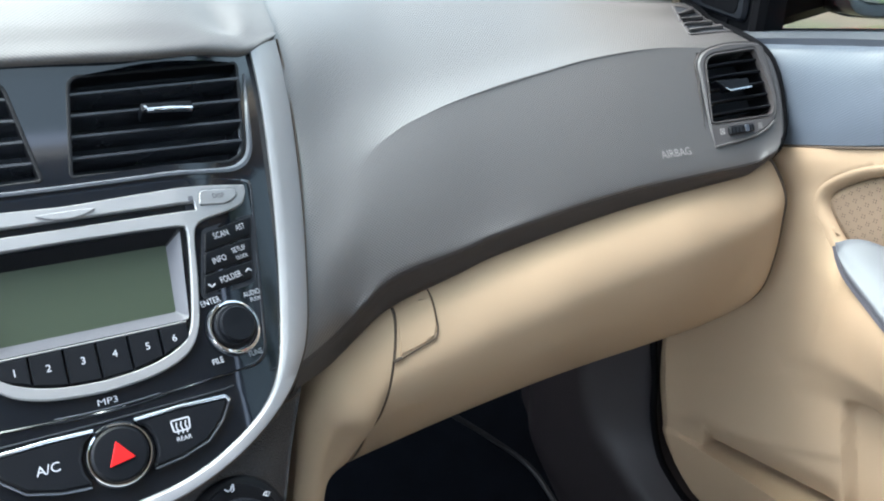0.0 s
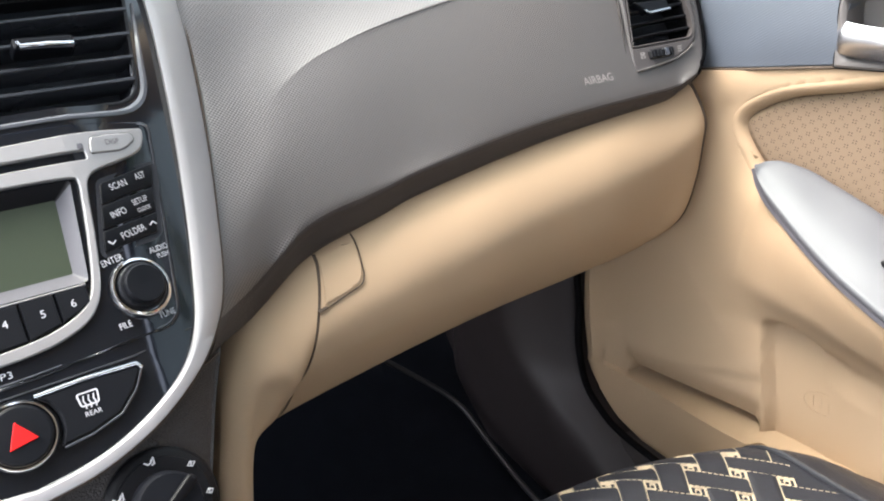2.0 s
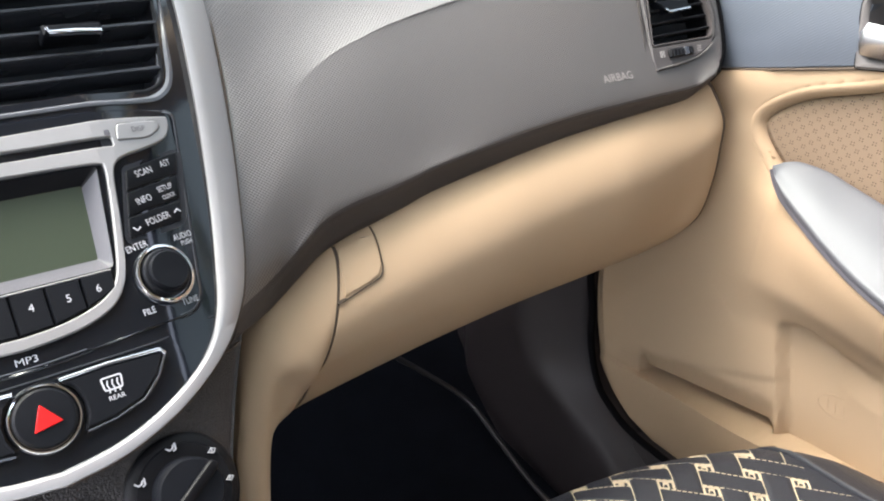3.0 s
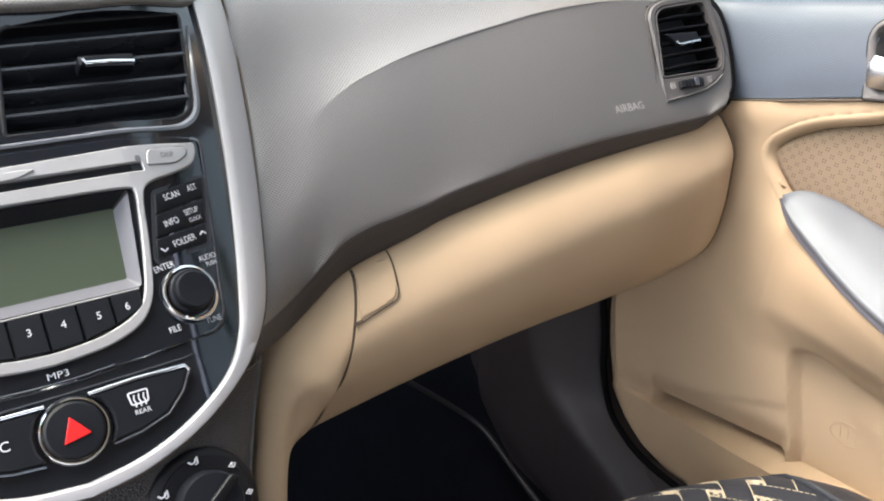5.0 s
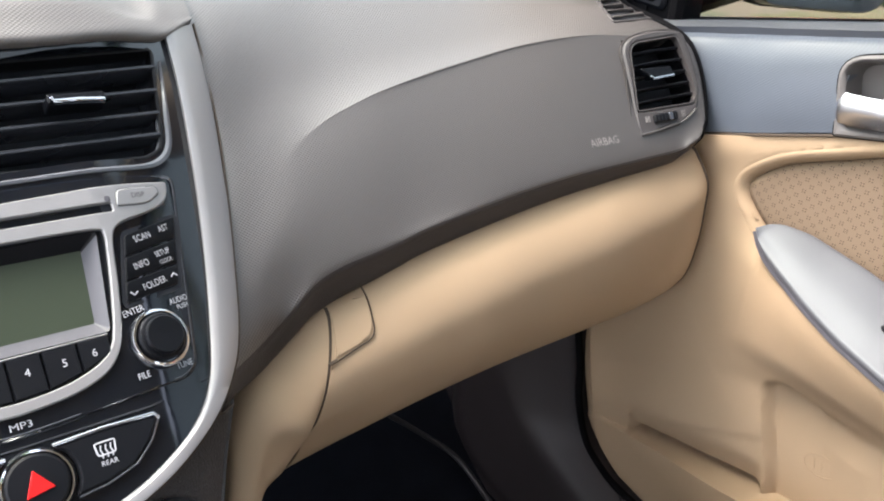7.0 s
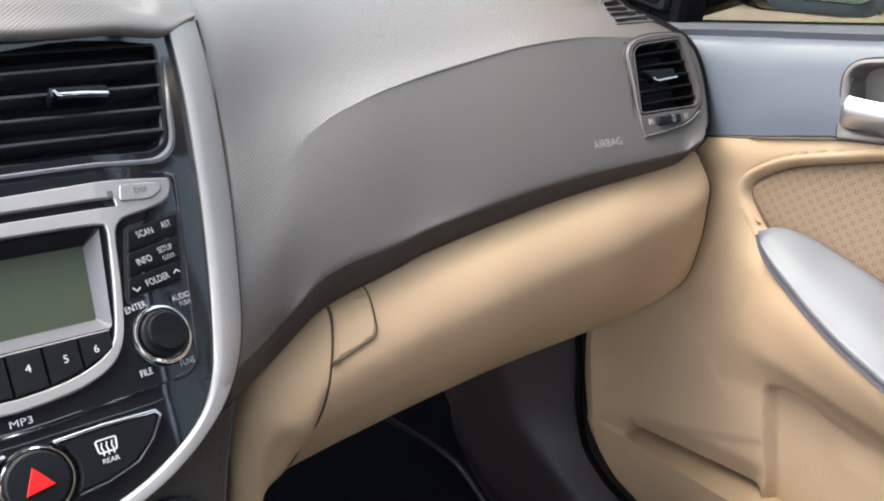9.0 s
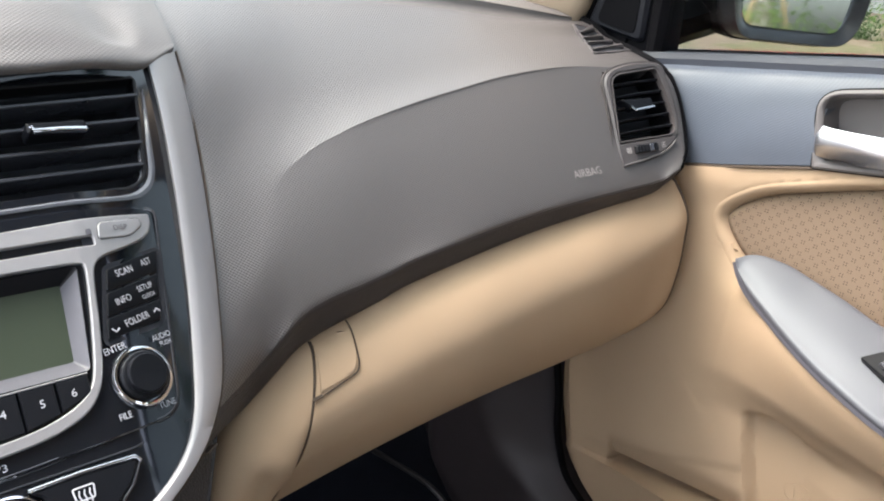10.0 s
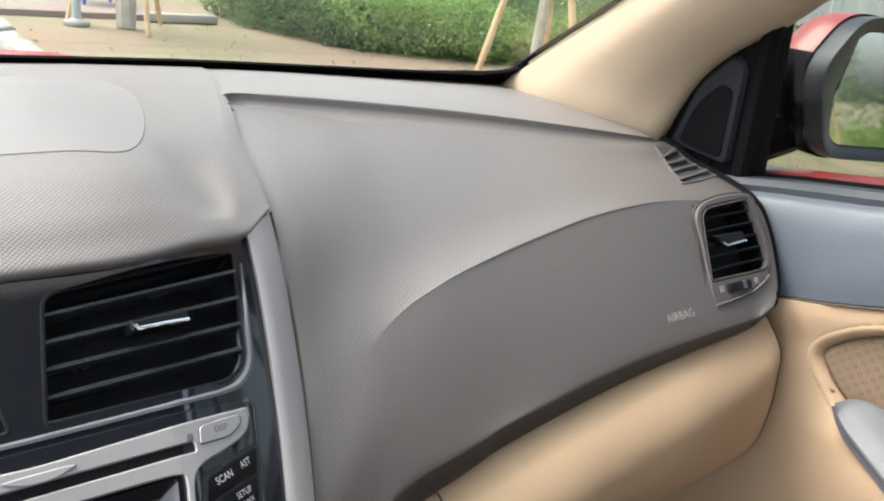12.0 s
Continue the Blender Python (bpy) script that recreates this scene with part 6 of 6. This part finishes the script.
tagged(lw, "plain beige lower panel on the driver's side", "wall", kind="structure")
tn = part("wall_tunnel", bevelled(box((-0.11, -0.9, 0.15), (0.085, 0.32, 0.36)), 0.02), KICK, None)
tagged(tn, "charcoal plastic side of the centre tunnel", "wall", kind="structure")
w = part("wall_rear", box((-0.74, -2.24, 0.15), (0.74, -2.2, 0.95)), LEATHER, None)
tagged(w, "plain dark rear of the cabin", "wall", kind="structure")
for s in (-1, 1):
    post = part("side_pillar", sweep([(s * 0.70, -0.80, 0.90), (s * 0.66, -0.80, 1.15), (s * 0.60, -0.82, 1.34)], bar(0.05, 0.12), up=(0, 1, 0)), BEIGE)
    tagged(post, "beige pillar between the side windows", "pillar", kind="structure")
    rear = part("rear_pillar", sweep([(s * 0.70, -2.15, 0.93), (s * 0.64, -1.95, 1.2), (s * 0.56, -1.85, 1.35)], bar(0.05, 0.16), up=(0, 1, 0)), BEIGE)
    tagged(rear, "beige pillar beside the rear window", "pillar", kind="structure")
bonnet = part("bonnet", shell([[(x, y, 0.86 - 0.10 * smoothstep(0.6, 1.75, y) - 0.10 * abs(x / 0.8) ** 3) for y in (0.68, 0.8, 1.0, 1.3, 1.6, 1.78)] for x in (-0.82, -0.7, -0.4, 0, 0.4, 0.7, 0.82)], (0, 0, -0.02)), PAINT)
tagged(bonnet, "red painted car bonnet", "car bonnet")

# ---- outside
GZ = -0.10
street = thing("ground", (0, 0, GZ), "earth and grass verge beside the street", "ground", kind="structure")


def ground_stuff(name, colours, scale, bump, rough=0.9):
    m = material(name, colours[0], rough, vary=0.0, grain=(0, 0))
    nt = m.node_tree
    b = nt.nodes["Principled BSDF"]
    tc = nt.nodes.new("ShaderNodeTexCoord")
    n1, n2 = nt.nodes.new("ShaderNodeTexNoise"), nt.nodes.new("ShaderNodeTexNoise")
    n1.inputs["Scale"].default_value, n1.inputs["Detail"].default_value = scale, 6.0
    n2.inputs["Scale"].default_value, n2.inputs["Detail"].default_value = scale * 14, 4.0
    mix = nt.nodes.new("ShaderNodeValToRGB")
    els = mix.color_ramp.elements
    els[0].color, els[1].color = (*colours[0], 1), (*colours[-1], 1)
    els[0].position, els[1].position = 0.38, 0.62
    if len(colours) == 3:
        e = els.new(0.5)
        e.color = (*colours[1], 1)
    nt.links.new(tc.outputs["Object"], n1.inputs["Vector"])
    nt.links.new(tc.outputs["Object"], n2.inputs["Vector"])
    nt.links.new(n1.outputs["Fac"], mix.inputs["Fac"])
    nt.links.new(mix.outputs["Color"], b.inputs["Base Color"])
    bp = nt.nodes.new("ShaderNodeBump")
    bp.inputs["Distance"].default_value = bump
    nt.links.new(n2.outputs["Fac"], bp.inputs["Height"])
    nt.links.new(bp.outputs["Normal"], b.inputs["Normal"])
    return m


EARTH = ground_stuff("dry_earth_and_grass", ((0.27, 0.19, 0.135), (0.25, 0.19, 0.13), (0.20, 0.185, 0.10)), 0.5, 0.012)
ASPHALT = ground_stuff("asphalt", ((0.16, 0.155, 0.15), (0.23, 0.22, 0.21)), 0.6, 0.004)
PAVING = ground_stuff("pink_paving", ((0.23, 0.17, 0.15), (0.28, 0.215, 0.19)), 1.2, 0.004)
STONE = ground_stuff("grey_kerbstone", ((0.30, 0.29, 0.27), (0.42, 0.40, 0.37)), 4.0, 0.01)
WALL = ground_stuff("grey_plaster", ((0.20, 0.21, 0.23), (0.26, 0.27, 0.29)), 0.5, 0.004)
FENCE = ground_stuff("pale_sheet_metal", ((0.74, 0.75, 0.73), (0.82, 0.82, 0.79)), 0.4, 0.001, 0.6)
BARK = ground_stuff("pale_bark", ((0.36, 0.33, 0.28), (0.50, 0.47, 0.41)), 9.0, 0.01)
BAMBOO = ground_stuff("dry_bamboo", ((0.50, 0.34, 0.17), (0.58, 0.43, 0.25)), 7.0, 0.002, 0.5)
BLUE = material("blue_plastic", (0.03, 0.10, 0.55), 0.4, grain=(300, 0.02))
POST = material("grey_painted_steel", (0.38, 0.42, 0.42), 0.45, grain=(200, 0.03))


def leaf_stuff(name, dark, light):
    m = material(name, light, 0.75, vary=0.0, grain=(0, 0), spec=0.15)
    nt = m.node_tree
    b = nt.nodes["Principled BSDF"]
    geo, ramp = nt.nodes.new("ShaderNodeNewGeometry"), nt.nodes.new("ShaderNodeMix")
    ramp.data_type = "RGBA"
    ramp.inputs["A"].default_value, ramp.inputs["B"].default_value = (*dark, 1), (*light, 1)
    nt.links.new(geo.outputs["Random Per Island"], ramp.inputs["Factor"])
    nt.links.new(ramp.outputs["Result"], b.inputs["Base Color"])
    thin, both = nt.nodes.new("ShaderNodeBsdfTranslucent"), nt.nodes.new("ShaderNodeMixShader")
    both.inputs["Fac"].default_value = 0.45
    nt.links.new(ramp.outputs["Result"], thin.inputs["Color"])
    nt.links.new(b.outputs[0], both.inputs[1])
    nt.links.new(thin.outputs[0], both.inputs[2])
    nt.links.new(both.outputs[0], nt.nodes["Material Output"].inputs["Surface"])
    return m


LEAF = leaf_stuff("hedge_leaves", (0.100, 0.165, 0.068), (0.18, 0.28, 0.115))
LEAF_PALE = leaf_stuff("shrub_leaves", (0.19, 0.30, 0.085), (0.33, 0.46, 0.16))
CROWN = leaf_stuff("tree_leaves", (0.035, 0.07, 0.018), (0.09, 0.15, 0.04))
GRASS = leaf_stuff("grass_blades", (0.16, 0.17, 0.06), (0.32, 0.29, 0.13))

# ground sheet to the horizon, street beside and behind the car
bm = bmesh.new()
for x0, x1, y0, y1 in ((-400, 400, -400, 400),):
    bm.faces.new([bm.verts.new(p) for p in ((x0, y0, GZ - 0.012), (x1, y0, GZ - 0.012), (x1, y1, GZ - 0.012), (x0, y1, GZ - 0.012))])
part("verge", bm, EARTH, street, smooth=False)
LAWN = ground_stuff("worn_lawn", ((0.25, 0.19, 0.11), (0.20, 0.185, 0.085), (0.30, 0.22, 0.15)), 1.6, 0.03)
part("lawn", shell([[(x, y, GZ - 0.004) for y in (-30, -9, -3, 0, 4.2)] for x in (1.5, 3, 6, 20)], (0, 0, -0.006)), LAWN, street)
road = part("road", shell([[(x, y, GZ) for y in (-60, -20, -5, 3, 7.3, 40, 90)] for x in (-9, -5, 0, 1.15)], (0, 0, -0.011)), ASPHALT, None)
tagged(road, "grey asphalt street", "road", kind="structure")
pave = part("pavement", shell([[(x, y, GZ + 0.05) for y in (8.9, 14, 20, 34)] for x in (-2.0, 1.0, 3.2)], (0, 0, -0.06)), PAVING)
tagged(pave, "pinkish paved footpath", "pavement", kind="structure")

rng = random.Random(7)
# kerb of rough stones
kerb = thing("kerb", (1.25, 4, GZ), "row of rough grey kerbstones along the street", "kerb", kind="structure")
y = 1.0
while y < 12:
    l = rng.uniform(0.45, 0.75)
    b = bevelled(box((1.18, y, GZ - 0.05), (1.36, y + l - 0.02, GZ + rng.uniform(0.07, 0.13))), 0.025)
    for v in b.verts:
        v.co += Vector((rng.uniform(-0.02, 0.02), rng.uniform(-0.01, 0.01), rng.uniform(-0.015, 0.015)))
    part("kerbstone", b, STONE, kerb)
    y += l
edge = thing("kerb", (3.4, 8.9, GZ), "low white concrete kerb beside the paving", "kerb", kind="structure")
part("kerbstone", bevelled(box((2.95, 8.75, GZ), (3.75, 8.9, GZ + 0.09)), 0.02), STONE, edge)


def leaves(count, place, size, mat_rng):
    """Many small bent leaves; place() gives a spot and its outward way."""
    vs, fs = [], []
    for _ in range(count):
        c, out = place()
        d = Vector((mat_rng.gauss(0, 1), mat_rng.gauss(0, 1), mat_rng.gauss(0, 1))) * 0.7 + out
        d.normalize()
        s = d.cross(Vector((mat_rng.gauss(0, 1), mat_rng.gauss(0, 1), mat_rng.gauss(0, 1)))).normalized()
        l = size * mat_rng.uniform(0.6, 1.35)
        t = s.cross(d).normalized()
        k = len(vs)
        vs += [c - s * l * 0.5, c + t * l * 0.26 + d * l * 0.08, c + s * l * 0.5, c - t * l * 0.26 + d * l * 0.08]
        fs += [(k, k + 1, k + 2), (k, k + 2, k + 3)]
    return vs, fs


def foliage(name, count, place, size, mat, parent=None, seed=1, label=""):
    r = random.Random(seed)
    vs, fs = leaves(count, place(r), size, r)
    me = bpy.data.meshes.new(name)
    me.from_pydata(vs, [], fs)
    me.materials.append(mat)
    ob = under(new(name, me), parent)
    if label:
        ob["label"] = label
    return ob


def clumps(blobs):
    def with_rng(r):
        def spot():
            c, s = r.choice(blobs)
            d = Vector((r.gauss(0, 1), r.gauss(0, 1), r.gauss(0, 1))).normalized()
            q = r.uniform(0.35, 1.0) ** 0.5
            return Vector(c) + Vector((d.x * s[0], d.y * s[1], d.z * s[2])) * q, d
        return spot
    return with_rng


# the hedge along the fence: a broken row of shrubs, thicker to the right
hedge_blobs, pale_blobs = [], []
for i in range(560):
    t = rng.random()
    x, yy = table([(0, 4.0), (0.25, 4.55), (0.5, 5.7), (1, 11.0)], t), table([(0, 9.3), (0.25, 7.5), (0.5, 6.7), (1, 4.2)], t)
    deep = rng.random() ** 1.7
    x, yy = x + deep * 1.5 + rng.uniform(-0.1, 0.2), yy + deep * 1.9 + rng.uniform(-0.1, 0.2)
    h = rng.uniform(0.0, 0.40) + 0.55 * deep * rng.uniform(0.4, 1.0)
    (pale_blobs if noise.noise((x * 0.6, yy * 0.6, 3.0)) > 0.05 else hedge_blobs).append(((x, yy, GZ + h), (rng.uniform(0.2, 0.42), rng.uniform(0.2, 0.42), rng.uniform(0.16, 0.30))))
tagged(foliage("hedge", 100000, clumps(hedge_blobs), 0.050, LEAF, seed=3), "dense green hedge in front of a fence", "hedge", kind="stuff")
tagged(foliage("shrubs", 90000, clumps(pale_blobs), 0.052, LEAF_PALE, seed=4), "light green shrubs in the hedge", "shrubs", kind="stuff")
low = [((rng.uniform(9.0, 18), rng.uniform(-20, 3.5), GZ + rng.uniform(0.0, 0.5)), (rng.uniform(0.4, 0.8), rng.uniform(0.4, 0.8), rng.uniform(0.2, 0.35))) for _ in range(150)]
tagged(foliage("bushes", 70000, clumps(low), 0.065, LEAF_PALE, seed=5), "low green bushes along the verge", "bushes", kind="stuff")


tall = [((rng.uniform(3.6, 8.5), rng.uniform(-10.0, -4.2), GZ + rng.uniform(0.5, 2.3)), (rng.uniform(0.2, 0.5), rng.uniform(0.2, 0.5), rng.uniform(0.2, 0.5))) for _ in range(34)]
tagged(foliage("thicket", 9000, clumps(tall), 0.075, LEAF_PALE, seed=6), "loose green thicket behind the car", "thicket", kind="stuff")


def blades(r):
    def spot():
        return Vector((r.uniform(1.4, 5.0), r.uniform(4.5, 8.8), GZ + r.uniform(-0.01, 0.02))), Vector((0, 0, 0.4))
    return spot


tagged(foliage("grass", 260, blades, 0.032, GRASS, seed=9), "sparse dry grass on the verge", "grass", kind="stuff")

# pale fence of ribbed sheet metal behind the hedge, grey wall on the far side
fence = thing("fence", (9, 9, GZ), "pale ribbed metal fence behind the hedge", "fence")
a, b = Vector((4.6, 12.4, GZ)), Vector((16.0, 5.6, GZ))
d = (b - a).normalized()
for i in range(26):
    p = a + d * (0.5 * i)
    line = [p + d * s + Vector((d.y, -d.x, 0)) * o for s, o in ((0, 0), (0.12, 0), (0.15, 0.03), (0.30, 0.03), (0.33, 0), (0.49, 0))]
    part("sheet", shell([[q, q + Vector((0, 0, 2.3))] for q in line], (0.004, 0.006, 0)), FENCE, fence, smooth=False)
house = thing("building", (2.5, 15, GZ), "grey plastered building beyond the footpath", "building")
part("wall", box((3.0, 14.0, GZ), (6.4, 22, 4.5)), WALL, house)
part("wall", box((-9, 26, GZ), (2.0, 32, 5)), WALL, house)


def limb(p, q, r0, r1, bend, r, n=6):
    p, q = Vector(p), Vector(q)
    mid = (p + q) / 2 + Vector((r.uniform(-1, 1), r.uniform(-1, 1), 0)) * bend
    line = spline([p, mid, q], n)
    bm = bmesh.new()
    rings = []
    for i, c in enumerate(line):
        t = i / (len(line) - 1)
        rr = r0 + (r1 - r0) * t
        rings.append([bm.verts.new(c + Vector((math.cos(k * math.pi / 4), math.sin(k * math.pi / 4), 0)) * rr * (1 + 0.08 * math.sin(3 * i + k))) for k in range(8)])
    for u, v in zip(rings, rings[1:]):
        for k in range(8):
            bm.faces.new((u[k - 1], u[k], v[k], v[k - 1]))
    bm.faces.new(rings[0])
    bm.faces.new(rings[-1])
    return bm


def tree(at, height, radius, seed, props=3, prop_r=0.028, label="young street tree held up by bamboo props"):
    r = random.Random(seed)
    t = thing("tree", at, label, "tree", "young trees along the street")
    at = Vector(at)
    top = at + Vector((r.uniform(-0.1, 0.1), r.uniform(-0.1, 0.1), height * 0.55))
    part("trunk", limb(at, top, radius, radius * 0.6, 0.05, r), BARK, t)
    blobs = []
    for i in range(7):
        ang = i * 2.4 + r.random()
        tip = top + Vector((math.cos(ang) * height * 0.22, math.sin(ang) * height * 0.22, height * r.uniform(0.12, 0.42)))
        part("limb", limb(top - Vector((0, 0, height * 0.02 * i)), tip, radius * 0.42, radius * 0.10, 0.1, r, 4), BARK, t)
        for _ in range(4):
            blobs.append((tuple(tip + Vector((r.uniform(-1, 1), r.uniform(-1, 1), r.uniform(-0.5, 0.7))) * height * 0.11), tuple(Vector((1, 1, 0.7)) * height * r.uniform(0.05, 0.10))))
    foliage("crown", 2600, clumps(blobs), 0.16, CROWN, t, seed)
    for i in range(props):
        ang = 0.6 + i * 2 * math.pi / props
        foot = at + Vector((math.cos(ang) * 0.55, math.sin(ang) * 0.55, 0))
        part("prop", limb(foot, at + Vector((math.cos(ang) * 0.04, math.sin(ang) * 0.04, 1.9)), prop_r, prop_r * 0.8, 0.02, r), BAMBOO, t)
    return t


tree((2.57, 8.25, GZ), 5.0, 0.10, 11)
tree((5.35, 5.25, GZ), 5.0, 0.055, 12, prop_r=0.036)
for k, p in enumerate(((-4.2, 16, GZ), (7.5, -1.5, GZ), (4.6, -7.0, GZ), (9.0, -10, GZ), (3.2, -13, GZ), (-6, -9, GZ), (12, -4, GZ))):
    tree(p, 6.5, 0.12, 20 + k)
for k, p in enumerate(((5.0, -5.4, GZ), (6.6, -7.6, GZ), (8.4, -8.8, GZ))):
    tree(p, 3.4, 0.06, 40 + k)

lamp = thing("street_post", (2.13, 8.35, GZ), "plain grey steel street post", "post")
part("pole", lathe([(0.075, 0), (0.075, 0.04), (0.042, 0.06), (0.038, 4.5), (0.0, 4.51)], lambda u, v, n: Vector((2.13 + u, 8.35 + v, GZ + n)), (0, 0), 20), POST, lamp)
part("foot", lathe([(0.12, 0), (0.12, 0.03), (0.0, 0.031)], lambda u, v, n: Vector((2.13 + u, 8.35 + v, GZ + n)), (0, 0), 20), STONE, lamp)

chair = thing("chair", (2.72, 9.75, GZ + 0.05), "blue plastic chair on the paving", "chair")
cx, cy, cz = 2.72, 9.75, GZ + 0.05
part("seat", bevelled(box((cx - 0.2, cy - 0.2, cz + 0.30), (cx + 0.2, cy + 0.2, cz + 0.33)), 0.01), BLUE, chair)
part("backrest", bevelled(box((cx - 0.2, cy + 0.17, cz + 0.33), (cx + 0.2, cy + 0.20, cz + 0.62)), 0.012), BLUE, chair)
for sx in (-1, 1):
    for sy in (-1, 1):
        part("leg", sweep([(cx + sx * 0.2, cy + sy * 0.2, cz), (cx + sx * 0.17, cy + sy * 0.17, cz + 0.31)], bar(0.035, 0.035), up=(0, 1, 0)), BLUE, chair)
    part("armrest", sweep([(cx + sx * 0.2, cy - 0.17, cz + 0.33), (cx + sx * 0.21, cy - 0.15, cz + 0.48), (cx + sx * 0.21, cy + 0.18, cz + 0.50)], bar(0.03, 0.03), up=(1, 0, 0)), BLUE, chair)
